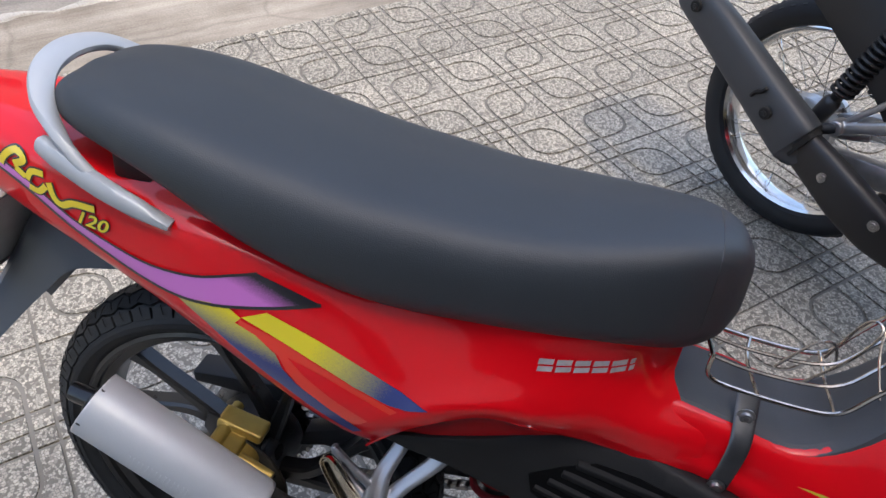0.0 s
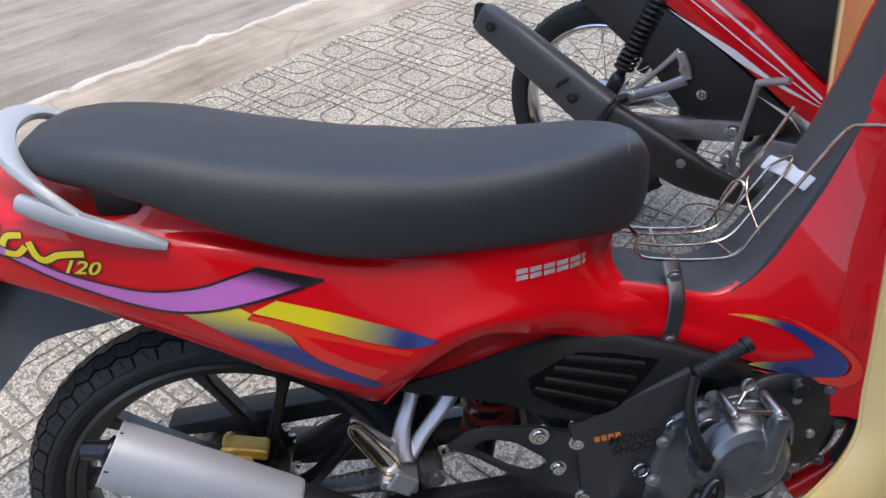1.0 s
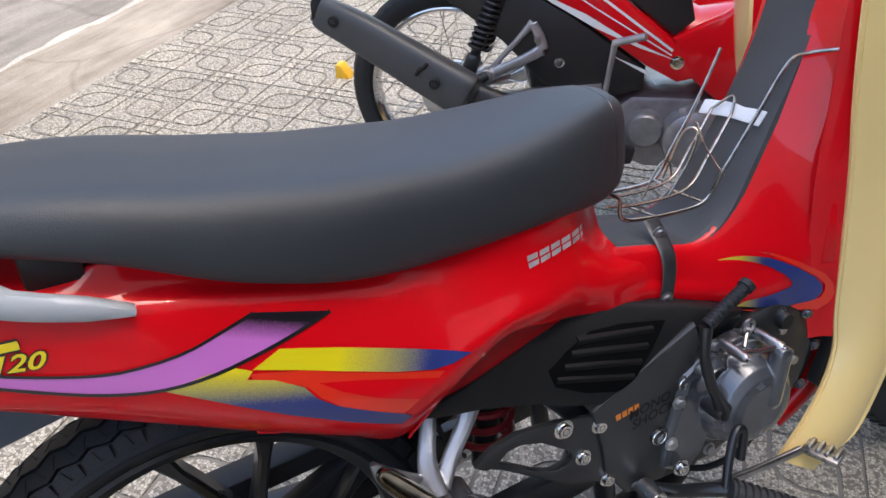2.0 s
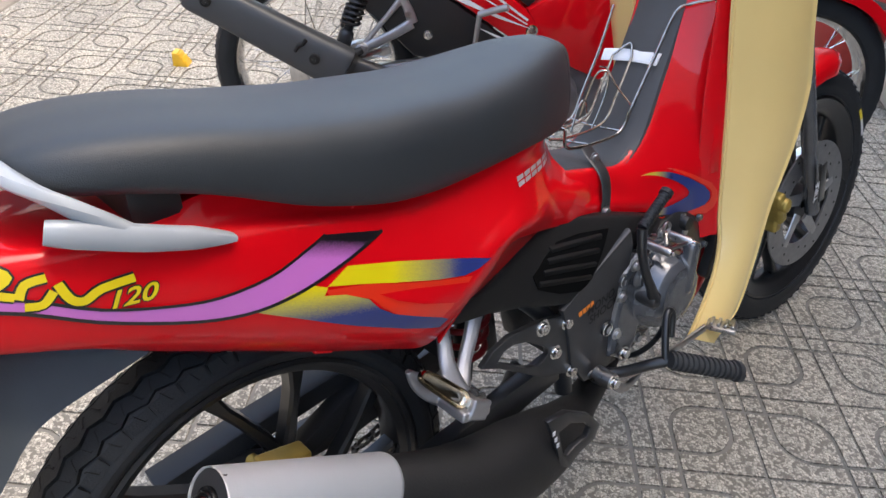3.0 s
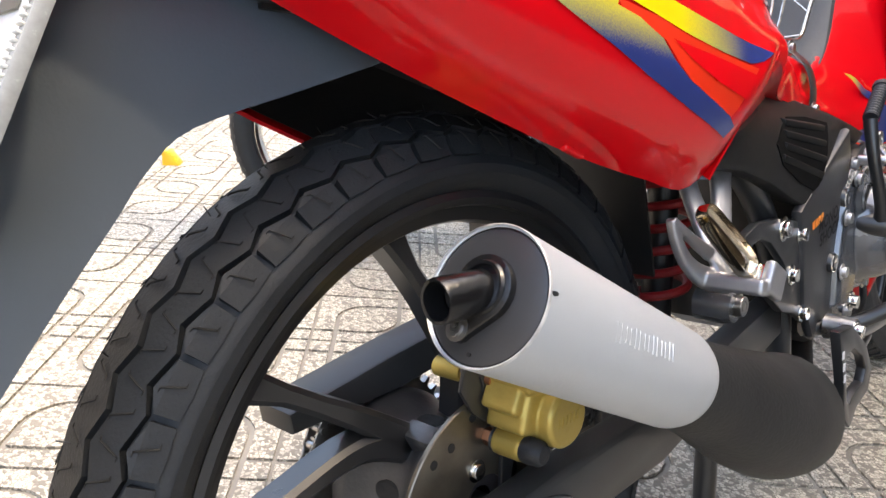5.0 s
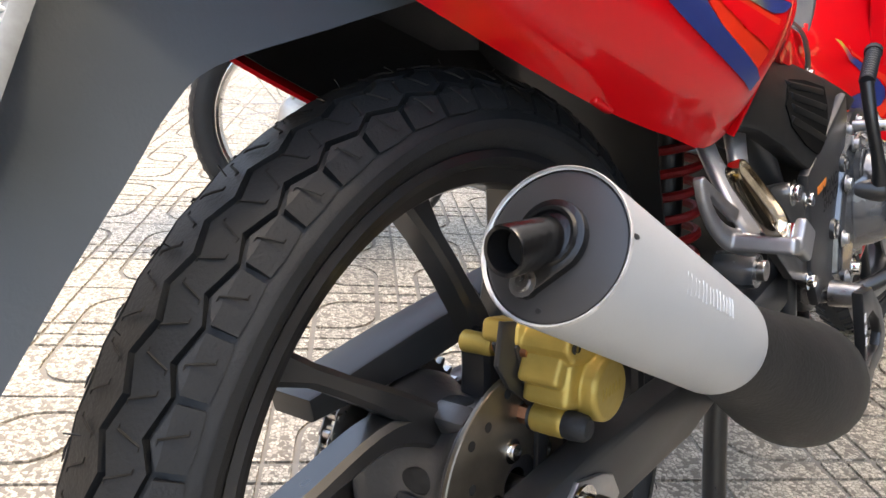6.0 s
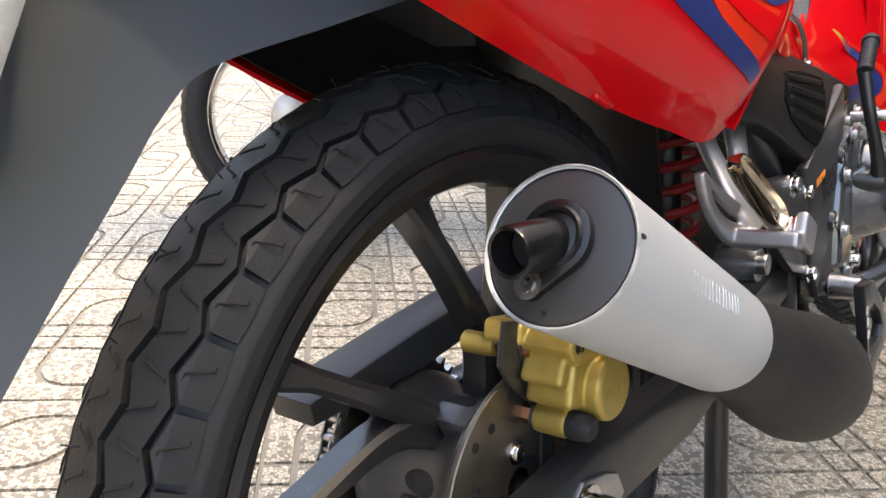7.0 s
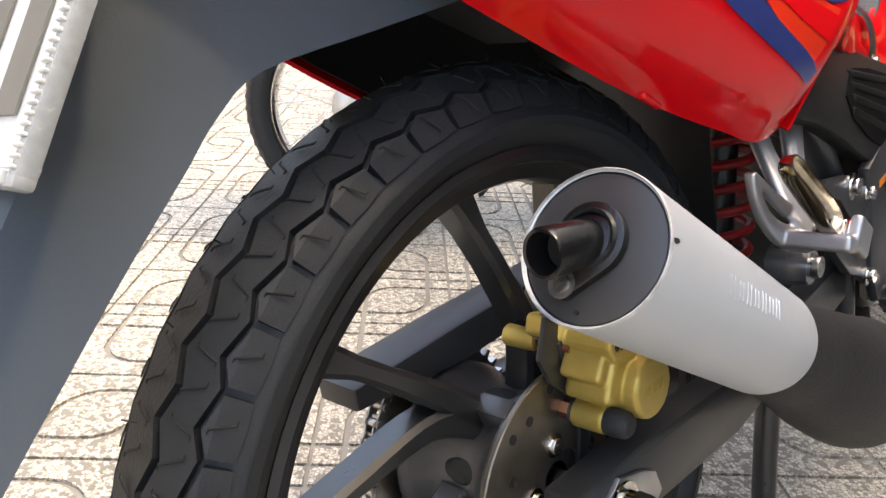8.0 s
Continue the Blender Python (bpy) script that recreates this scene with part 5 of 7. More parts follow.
for words, x, z, size in (("MONO", 0.466, 0.3935, 0.019), ("SHOCK", 0.471, 0.3775, 0.019)):
    part("words", laid(moved(lettering(words, size, 0.2), Matrix.Translation((x, 0, z)) @ Matrix.Rotation(radians(-9), 4, 'Y')), 0.0, flat_at(-0.1146)), DULL_INK, engine_plate, "black printed words")
for k in range(4):
    part("mark", box((0.0065, 0.0005, 0.008), (0.4515 + k * 0.0085, -0.1143, 0.4045 + k * 0.0016), 0, Matrix.Rotation(radians(-12), 4, 'Y')), ORANGE_INK, engine_plate, "small orange mark")
for x, z in ((0.545, 0.419), (0.510, 0.353)):
    ring = part("bolt_cap", lathe([(0.0, -0.120), (0.006, -0.120), (0.0085, -0.118), (0.0105, -0.1185), (0.0115, -0.117), (0.0115, -0.11), (0, -0.11)], 24, at=(x, 0, z)), GLOSS_BLACK, engine_plate)
    part("bolt_mark", joined(box((0.009, 0.0008, 0.0026), (x, -0.1204, z + 0.002), 0, Matrix.Rotation(radians(-30), 4, 'Y')), box((0.009, 0.0008, 0.0026), (x, -0.1204, z - 0.002), 0, Matrix.Rotation(radians(-30), 4, 'Y'))), ALLOY, engine_plate)
    part("bolt_ring", lathe([(0.0088, -0.1186), (0.0098, -0.1196), (0.0108, -0.1186)], 24, at=(x, 0, z)), CHROME, engine_plate)


PLATE_OUT = [(0.268, 0.404), (0.290, 0.420), (0.320, 0.428), (0.373, 0.424), (0.437, 0.410), (0.446, 0.364), (0.450, 0.300), (0.421, 0.316), (0.388, 0.326), (0.345, 0.356), (0.300, 0.388)]
PLATE_IN = [(0.297, 0.399), (0.309, 0.410), (0.326, 0.412), (0.352, 0.404), (0.384, 0.380), (0.391, 0.372), (0.392, 0.364), (0.384, 0.357), (0.372, 0.354), (0.345, 0.366), (0.312, 0.389)]
hang = part("footrest_bracket", plate_ring(PLATE_OUT, PLATE_IN, -0.109, -0.100), FRAME, bike, "black cut-out footrest bracket")
for x, y, z, r in ((0.428, -0.109, 0.399, 0.0072), (0.406, -0.109, 0.361, 0.0072), (0.441, -0.109, 0.312, 0.0072), (0.380, -0.109, 0.413, 0.0085)):
    part("bolt", hexbolt((x, y, z), r, 0.007), CHROME, hang)
part("subframe", joined(tube([(0.10, -0.05, 0.60), (0.24, -0.07, 0.53), (0.36, -0.08, 0.46), (0.44, -0.08, 0.36), (0.46, -0.08, 0.25)], 0.014), tube([(0.10, 0.05, 0.60), (0.24, 0.07, 0.53), (0.36, 0.08, 0.46), (0.44, 0.08, 0.36), (0.46, 0.08, 0.25)], 0.014), tube([(0.3, -0.03, 0.52), (0.5, -0.03, 0.46), (0.75, 0, 0.52), (0.85, 0, 0.75)], 0.022)), FRAME, bike)
# Shade is put into this red: the spring sits deep under the tail.
SPRING_RED = material("shaded_red_enamel", (0.20, 0.008, 0.010), 0.5, specular=0.3, mottle=0.25, scale=40)
spring = part("shock_absorber", tube([(0.330 + 0.031 * math.cos(k * 0.5) + 0.0003 * k, 0.031 * math.sin(k * 0.5), 0.335 + 0.0018 * k) for k in range(76)], 0.0048, 8, 2), SPRING_RED, bike, "red coil spring of the rear shock absorber, darkened as in shade")
part("damper", tube([(0.328, 0, 0.30), (0.353, 0, 0.50)], 0.016, curved=False), DARK_CASE, spring)

# --- engine
engine = part("engine", joined(prism([(0.49, 0.27), (0.475, 0.35), (0.50, 0.44), (0.56, 0.475), (0.66, 0.465), (0.73, 0.42), (0.745, 0.35), (0.71, 0.285), (0.62, 0.25), (0.54, 0.245)], -0.092, 0.085, 0.012), box((0.1, 0.12, 0.10), (0.76, 0, 0.40), 0.01, Matrix.Rotation(radians(-15), 4, 'Y'))), DARK_CASE, bike, "dark metal single-cylinder engine", 40)
cover = fused(part("clutch_cover", joined(lathe([(0.0, -0.150), (0.032, -0.150), (0.044, -0.1475), (0.054, -0.139), (0.062, -0.124), (0.066, -0.112), (0.0715, -0.106), (0.078, -0.103), (0.080, -0.085), (0.0, -0.085)], 56, at=(0.630, -0.010, 0.376)), box((0.024, 0.022, 0.085), (0.652, -0.152, 0.412), 0.008, Matrix.Rotation(radians(8), 4, 'Y')),
    lathe([(0.0, -0.128), (0.020, -0.128), (0.026, -0.122), (0.028, -0.10), (0.03, -0.09), (0.0, -0.09)], 32, at=(0.585, 0, 0.415)), prism([(0.515, 0.30), (0.52, 0.36), (0.54, 0.43), (0.575, 0.45), (0.62, 0.44), (0.60, 0.36), (0.58, 0.30), (0.555, 0.275)], -0.122, -0.09, 0.010)), CASE, bike, "polished grey round clutch cover", 40), 0.0014, 2)
part("shaft_hole", lathe([(0, -0.1286), (0.016, -0.1286), (0.016, -0.12), (0, -0.12)], 28, at=(0.585, 0, 0.415)), HOLE, cover)
for x, z in ((0.592, 0.452), (0.64, 0.458), (0.70, 0.44), (0.728, 0.385), (0.718, 0.33), (0.66, 0.298), (0.60, 0.29), (0.545, 0.29), (0.525, 0.34), (0.532, 0.40), (0.56, 0.44)):
    part("case_bolt", hexbolt((x, -0.108 if x > 0.58 else -0.122, z), 0.0062, 0.006), ALLOY, cover)
part("cover_edge", lathe([(0.0700, -0.1125), (0.0716, -0.1140), (0.0728, -0.1125), (0.0728, -0.104)], 56, at=(0.630, -0.004, 0.376)), ALLOY, cover, "bright edge of the round cover")
part("cover_ring", lathe([(0.0135, -0.1275), (0.0155, -0.1300), (0.0185, -0.1295), (0.0205, -0.1265)], 32, at=(0.585, 0, 0.415)), CASE, cover)
lever = part("clutch_arm", band([(0.600, -0.140, 0.4560), (0.616, -0.144, 0.4545), (0.640, -0.147, 0.4530), (0.656, -0.148, 0.4520)], [0.008, 0.0055, 0.0055, 0.008], 0.004, [(0, 0, 1)] * 4), STEEL, engine, "bright steel clutch arm")
for x, z, r in ((0.600, 0.456, 0.0062), (0.655, 0.452, 0.0070)):
    part("arm_boss", lathe([(0, -0.154), (r * 0.7, -0.154), (r, -0.151), (r, -0.112), (0, -0.112)], 20, at=(x, 0, z)), STEEL, lever)
    part("boss_bolt", hexbolt((x, -0.154, z), r * 0.55, 0.004, washer=False), CHROME, lever)
part("cable_eye", joined(tube([(0.626 + 0.0075 * math.cos(t), -0.126, 0.478 + 0.0075 * math.sin(t)) for t in np.linspace(0, 6.28, 18, endpoint=False)], 0.0026, 8, 1, False, True), tube([(0.624, -0.126, 0.470), (0.610, -0.138, 0.460)], 0.003, 8, 1, False)), STEEL, lever)
part("crank_case", joined(lathe([(0, -0.110), (0.060, -0.110), (0.076, -0.106), (0.083, -0.098), (0.085, -0.06), (0, -0.06)], 48, at=(0.690, 0, 0.388)), lathe([(0, -0.104), (0.030, -0.104), (0.038, -0.098), (0.040, -0.06), (0, -0.06)], 32, at=(0.752, 0, 0.405))), GLOSS_BLACK, engine, "glossy black crankcase behind the clutch cover")
for x, z in ((0.745, 0.448), (0.768, 0.392), (0.752, 0.335), (0.712, 0.312), (0.700, 0.462)):
    part("case_screw", hexbolt((x, -0.106, z), 0.0055, 0.005), CASE, engine)
part("header_pipe", tube([(0.800, -0.03, 0.40), (0.815, -0.07, 0.385), (0.812, -0.085, 0.345), (0.785, -0.085, 0.300), (0.74, -0.08, 0.262)], 0.016, 14), DARK_RED, bike, "dark red exhaust pipe end")
part("oil_cap", lathe([(0, -0.118), (0.010, -0.118), (0.012, -0.115), (0.012, -0.09), (0, -0.09)], 20, at=(0.700, 0, 0.455)), DARK_CASE, engine)
for line, r in (([(0.56, -0.100, 0.27), (0.60, -0.112, 0.262), (0.66, -0.110, 0.268), (0.72, -0.09, 0.30)], 0.0045), ):
    part("cable", tube(line, r, 8), RUBBER, engine)
part("cylinder_head", joined(*[box((0.006, 0.13, 0.115), (0.775 + k * 0.011, 0, 0.415 - k * 0.002), 0.002) for k in range(6)], box((0.06, 0.1, 0.09), (0.80, 0, 0.41), 0.006)), DARK_CASE, engine)
part("pipe_guard", prism([(0.775, 0.468), (0.805, 0.462), (0.812, 0.42), (0.803, 0.365), (0.778, 0.325), (0.768, 0.335), (0.784, 0.375), (0.786, 0.42)], -0.118, -0.10, 0.003), BLACK, bike)
kick = part("kick_lever", joined(tube([(0.577, -0.146, 0.388), (0.568, -0.147, 0.408), (0.556, -0.145, 0.435), (0.549, -0.140, 0.470), (0.553, -0.134, 0.506)], [0.010, 0.0075, 0.0065, 0.0065, 0.0075], 14), lathe([(0, -0.154), (0.010, -0.154), (0.013, -0.150), (0.014, -0.112), (0, -0.112)], 20, at=(0.578, 0, 0.386))), GLOSS_BLACK, bike, "black kick-start lever with a ribbed rubber grip")
part("grip", tube([(0.553 + (0.058 * u), -0.134 + 0.006 * u, 0.507 + 0.029 * u) for u in np.linspace(0, 1, 25)], [0.0085 if k % 2 else 0.0075 for k in range(25)], 12, 1, False), RUBBER, kick)
part("grip_tip", tube([(0.610, -0.128, 0.5355), (0.617, -0.127, 0.539)], 0.0098, 12, 1, False), RUBBER, kick)

# --- rider's footrest and brake pedal
GRIP = material("grey_rubber", (0.030, 0.031, 0.032), 0.5, mottle=0.2, scale=40, bump=0.15, bump_scale=400)
rest = part("rider_footrest", tube([(0.47, -0.10, 0.285), (0.51, -0.14, 0.287), (0.535, -0.18, 0.31), (0.56, -0.205, 0.319)], 0.0085, 12), GLOSS_BLACK, bike, "ribbed black rubber rider's footrest on a black bar")


def ribbed_rubber():
    a, b = Vector((0.544, -0.203, 0.325)), Vector((0.630, -0.259, 0.290))
    way = (b - a).normalized()
    up = (Vector((0, 0, 1)) - way * way.z).normalized()
    side = way.cross(up)

    def ring(d, r):
        return [a.lerp(b, d) + side * r * math.cos(t) + up * r * 0.82 * math.sin(t) for t in np.linspace(0, 2 * math.pi, 20, endpoint=False)]
    pad = part("rubber", ring_loft([ring(0.0, 0.0135), ring(1.0, 0.0135)]), GRIP, rest, "grey ribbed rubber")
    for k in range(12):
        d = (k + 0.4) / 12.6
        part("rib", ring_loft([ring(d, 0.0130), ring(d + 0.012, 0.0165), ring(d + 0.036, 0.0165), ring(d + 0.048, 0.0130)]), GRIP, pad)
    part("end_stop", ring_loft([ring(0.97, 0.0150), ring(0.98, 0.0185), ring(1.05, 0.0180), ring(1.07, 0.0145)]), GRIP, pad)


ribbed_rubber()
part("bar_hook", tube([(0.545, -0.196, 0.315), (0.556, -0.185, 0.345), (0.575, -0.172, 0.373), (0.588, -0.172, 0.37), (0.582, -0.178, 0.335)], 0.0055, 10), GLOSS_BLACK, rest)
pedal = part("brake_pedal", joined(band([(0.485, -0.137, 0.287), (0.53, -0.14, 0.272), (0.58, -0.148, 0.27), (0.64, -0.155, 0.275), (0.70, -0.165, 0.288)], [0.022, 0.016, 0.014, 0.013, 0.013], 0.007, [(0, 0, 1)] * 5), lathe([(0, -0.150), (0.013, -0.150), (0.014, -0.12), (0, -0.12)], 20, at=(0.487, 0, 0.287)), band([(0.50, -0.138, 0.272), (0.53, -0.140, 0.248), (0.56, -0.145, 0.262)], [0.012, 0.018, 0.008], 0.005, [(0.5, 0, 1)] * 3)), STEEL, bike, "steel brake pedal with a studded tread")
part("pedal_tread", joined(box((0.028, 0.046, 0.008), (0.716, -0.184, 0.291), 0.003, Matrix.Rotation(radians(20), 4, 'Z')), *[box((0.022, 0.006, 0.006), (0.712 + 0.004 * k, -0.170 - 0.010 * k, 0.297), 0.0015, Matrix.Rotation(radians(20), 4, 'Z'), 1) for k in range(4)]), STEEL, pedal)
for p in ((0.487, -0.150, 0.287), (0.535, -0.13, 0.305)):
    part("pivot_bolt", hexbolt(p, 0.0075, 0.008), CHROME, pedal)

# --- leg shield
EDGE_IN = [(0.735, 0.90), (0.741, 0.80), (0.749, 0.72), (0.761, 0.64), (0.771, 0.53), (0.777, 0.45), (0.776, 0.40), (0.757, 0.355), (0.722, 0.315), (0.675, 0.275)]
EDGE_OUT = [(0.885, 0.90), (0.893, 0.80), (0.906, 0.715), (0.926, 0.625), (0.904, 0.53), (0.860, 0.445), (0.839, 0.37), (0.815, 0.30), (0.79, 0.262), (0.74, 0.245)]


def leg_shield(side):
    """The right shield is drawn in towards the engine; the left one stands wide."""
    ins, wide, ahead = (0.118, 0.158, 0.0) if side < 0 else (0.060, 0.205, 0.03)
    a = curve_points([(x + ahead, ins * side if i < 6 else (ins + (i - 5) * 0.008) * side, z) for i, (x, z) in enumerate(EDGE_IN)], 4)
    b = curve_points([(x + ahead * 0.3, wide * side, z) for x, z in EDGE_OUT], 4)
    rows = []
    for p, q in zip(a, b):
        n = Vector((-(q - p).y, (q - p).x, 0)).normalized() * side
        rows.append([p + n * 0.004, p, p.lerp(q, 0.33) + n * 0.014, p.lerp(q, 0.66) + n * 0.016, p.lerp(q, 0.95) + n * 0.002, q, q + Vector((0.005, 0.003 * side, 0))])
    return thick(ring_loft(rows, close=False), 0.004)


for side in (-1, 1):
    part("leg_shield", leg_shield(side), CREAM, bike, "cream plastic leg shield", 40)


def inner_shield(side):
    """The red panel between the centre cover and the cream shield, with a stepped slot."""
    rows = []
    for x0, x1, z in ((0.752, 0.78, 0.92), (0.742, 0.772, 0.80), (0.738, 0.766, 0.72), (0.734, 0.774, 0.64), (0.738, 0.780, 0.55), (0.740, 0.784, 0.47), (0.742, 0.784, 0.41)):
        rows.append([Vector((x0, 0.098 * side, z)), Vector((x0 + 0.012, 0.108 * side, z)), Vector(((x0 + x1) / 2 + 0.008, 0.113 * side, z)), Vector((x1 - 0.004, 0.119 * side, z)), Vector((x1, 0.124 * side, z))])
    return thick(ring_loft(rows, close=False), 0.003)


for side in (-1,):
    inner = part("inner_shield", inner_shield(side), RED, bike)
    for z, tall in ((0.655, 0.070), (0.560, 0.080)):
        part("slot", box((0.020, 0.004, tall), (0.760, 0.1125 * side, z), 0.0018, Matrix.Rotation(radians(12 * side), 4, 'Z')), RED, inner)

# --- wire basket, strap
WIRE_METAL = material("tarnished_wire", (0.50, 0.44, 0.38), 0.2, metal=1.0, mottle=0.3, scale=90, spread=0.1)
WIRE = [(0.508, -0.030, 0.636), (0.510, -0.030, 0.612), (0.535, -0.030, 0.603), (0.60, -0.030, 0.598), (0.635, -0.030, 0.604), (0.658, -0.031, 0.638), (0.699, -0.033, 0.698), (0.735, -0.038, 0.756), (0.745, -0.056, 0.768), (0.757, -0.080, 0.774), (0.764, -0.089, 0.775)]
mirror_wire = [(x, 0.034 - y, z) for x, y, z in WIRE[:8]]
basket = part("wire_basket", joined(tube(WIRE, 0.0025, 8), tube(mirror_wire, 0.0025, 8), tube([(0.508, -0.030, 0.636), (0.500, 0.028, 0.640), (0.508, 0.064, 0.636)], 0.0024, 8)), WIRE_METAL, bike, "chromed wire basket over the centre cover")
part("basket_bottom", joined(*[tube([(0.511, y, 0.614), (0.56, y, 0.606), (0.63, y, 0.61), (0.665, y + 0.004, 0.645), (0.70, y + 0.008, 0.69)], 0.002, 6) for y in (0.0, 0.034)], tube([(0.70, 0.008, 0.69), (0.715, 0.022, 0.708), (0.70, 0.042, 0.69)], 0.002, 6), tube([(0.56, -0.03, 0.601), (0.555, 0.028, 0.598), (0.56, 0.064, 0.601)], 0.002, 6), tube([(0.63, -0.03, 0.603), (0.63, 0.028, 0.60), (0.63, 0.064, 0.603)], 0.002, 6),
    tube([(0.60, 0.0, 0.603), (0.64, 0.008, 0.645), (0.655, 0.015, 0.675), (0.645, 0.03, 0.672), (0.63, 0.045, 0.61)], 0.0015, 6), tube([(0.58, 0.02, 0.603), (0.61, 0.03, 0.635), (0.63, 0.035, 0.635), (0.64, 0.04, 0.61)], 0.0015, 6), tube([(0.66, -0.03, 0.63), (0.655, 0.0, 0.66), (0.66, 0.02, 0.68), (0.68, 0.05, 0.675)], 0.0014, 6)), WIRE_METAL, basket)
part("knob", lathe([(0, -0.124), (0.006, -0.124), (0.008, -0.118), (0.008, -0.112), (0, -0.112)], 16, at=(0.768, 0.028, 0.773)), CHROME, basket)
STRAP = material("dull_strap_metal", (0.07, 0.07, 0.072), 0.34, metal=0.6, mottle=0.25, scale=30, bump=0.1, bump_scale=250)
strap = part("strap", band([(0.552, -0.030, 0.602), (0.552, -0.042, 0.590), (0.551, -0.066, 0.568), (0.547, -0.0755, 0.543), (0.543, -0.077, 0.517), (0.542, -0.077, 0.507)], [0.022, 0.022, 0.020, 0.019, 0.020, 0.014], 0.0025, [(1, 0, 0)] * 6), STRAP, bike, "dull dark metal strap holding the basket")
for p in ((0.542, -0.0785, 0.518), (0.552, -0.047, 0.587)):
    part("bolt", hexbolt(p, 0.006, 0.005), STEEL, strap)

# --- front wheel, fork and fender
STEER = Matrix.Translation((1.26, 0, 0.283)) @ Matrix.Rotation(radians(-3), 4, 'Z')
fw = part("front_wheel", moved(rim_body(0.223, 0.186), STEER), GLOSS_BLACK, bike, "black front wheel with a drilled brake disc")
ftyre = part("tyre", moved(tyre_body(0.283, 0.037), STEER), RUBBER, fw)
tagged(part("tread", moved(joined(tread(60, [(0.1, -0.034), (0.5, -0.034), (0.75, -0.010), (0.35, -0.010)], 0.002), tread(60, [(0.1, 0.034), (0.5, 0.034), (0.75, 0.010), (0.35, 0.010)], 0.002)), STEER), RUBBER, ftyre), "slanted tread blocks", kind="stuff")
part("tyre_label", moved(joined(*[box((0.014, 0.0006, 0.008), (0.255 * math.cos(a), -0.0376, 0.255 * math.sin(a)), 0, Matrix.Rotation(-a - 1.57, 4, 'Y')) for a in (0.62, 0.56)]), STEER), YELLOW_INK, ftyre, "faded yellow label on the sidewall")
part("tyre_label", moved(joined(*[box((0.014, 0.0006, 0.008), (0.255 * math.cos(a), -0.0376, 0.255 * math.sin(a)), 0, Matrix.Rotation(-a - 1.57, 4, 'Y')) for a in (0.50, 0.44, 0.38)]), STEER), WHITE_INK, ftyre)
for k in range(5):
    part("spoke", moved(spoke(40 + 72 * k), STEER), GLOSS_BLACK, fw, angle=50)
part("hub", moved(lathe([(0.01, -0.05), (0.035, -0.05), (0.04, -0.02), (0.04, 0.02), (0.035, 0.05), (0.01, 0.05)], 24), STEER), FRAME, fw)
DISC_STEEL = material("ground_steel", (0.30, 0.30, 0.30), 0.36, metal=0.8, mottle=0.12, scale=60)
fdisc = part("brake_disc", moved(disc_brake(0.138, 0.088, -0.055), STEER), DISC_STEEL, fw, "drilled front brake disc")
part("disc_carrier", moved(joined(*[band([(0.03 * math.cos(a), -0.054, 0.03 * math.sin(a)), (0.100 * math.cos(a + 0.3), -0.055, 0.100 * math.sin(a + 0.3))], [0.028, 0.022], 0.006, [(-math.sin(a), 0, math.cos(a))] * 2) for a in np.arange(0, 6.28, 1.2566)]), STEER), ALLOY, fdisc)
for k in range(24):
    r = 0.101 + 0.013 * (k % 3)
    part("disc_hole", moved(lathe([(0, -0.0575), (0.0028, -0.0575), (0.0028, -0.0525), (0, -0.0525)], 8, at=(r * math.cos(k * 0.2618), 0, r * math.sin(k * 0.2618))), STEER), HOLE, fdisc)
for side in (-1, 1):
    part("fork_leg", tube([(1.262, 0.068 * side, 0.27), (1.13, 0.072 * side, 0.56), (1.04, 0.07 * side, 0.78)], [0.015, 0.015, 0.014], 16, 3), CASE, bike, "grey front fork leg")
front_caliper = fused(part("front_caliper", joined(box((0.026, 0.036, 0.07), (1.138, -0.07, 0.325), 0.007, Matrix.Rotation(radians(-20), 4, 'Y')), lathe([(0, -0.1), (0.013, -0.096), (0.015, -0.092), (0.015, -0.06), (0, -0.06)], 20, at=(1.136, 0, 0.335)), box((0.025, 0.03, 0.03), (1.145, -0.065, 0.285), 0.006)), GOLD, bike, "gold front brake caliper"), 0.0016, 2)
front_caliper.data.transform(Matrix.Translation((-0.024, 0.012, 0.0)))


tag = part("fork_sticker", box((0.022, 0.002, 0.085), (1.213, -0.098, 0.359), 0.0005, Matrix.Rotation(radians(-12), 4, 'Y')), BLACK_INK, bike, "black sticker with white letters")
part("words", laid(moved(lettering("TIRE", 0.022, 0.0), Matrix.Translation((1.200, 0, 0.325)) @ Matrix.Rotation(radians(-98), 4, 'Y')), 0.0, flat_at(-0.0996)), WHITE_INK, tag, "white letters")


def fender():
    rows = []
    for a in np.linspace(72, 150, 12):
        r = 0.315 if a < 120 else 0.315 + (a - 120) * 0.001
        c = Vector((1.26 + r * math.cos(radians(a)), 0, 0.283 + r * math.sin(radians(a))))
        inward = (Vector((1.26, 0, 0.283)) - c).normalized()
        w = 0.058 * min(1, 0.6 + (a - 72) / 30)
        rows.append([c + inward * d + Vector((0, y, 0)) for y, d in ((-w, 0.045), (-w, 0.02), (-w * 0.8, 0.006), (-w * 0.4, 0), (0, -0.001), (w * 0.4, 0), (w * 0.8, 0.006), (w, 0.02), (w, 0.045))])
    return thick(ring_loft(rows, close=False), 0.003)


part("front_fender", fender(), RED, bike, "glossy red front fender", 50)
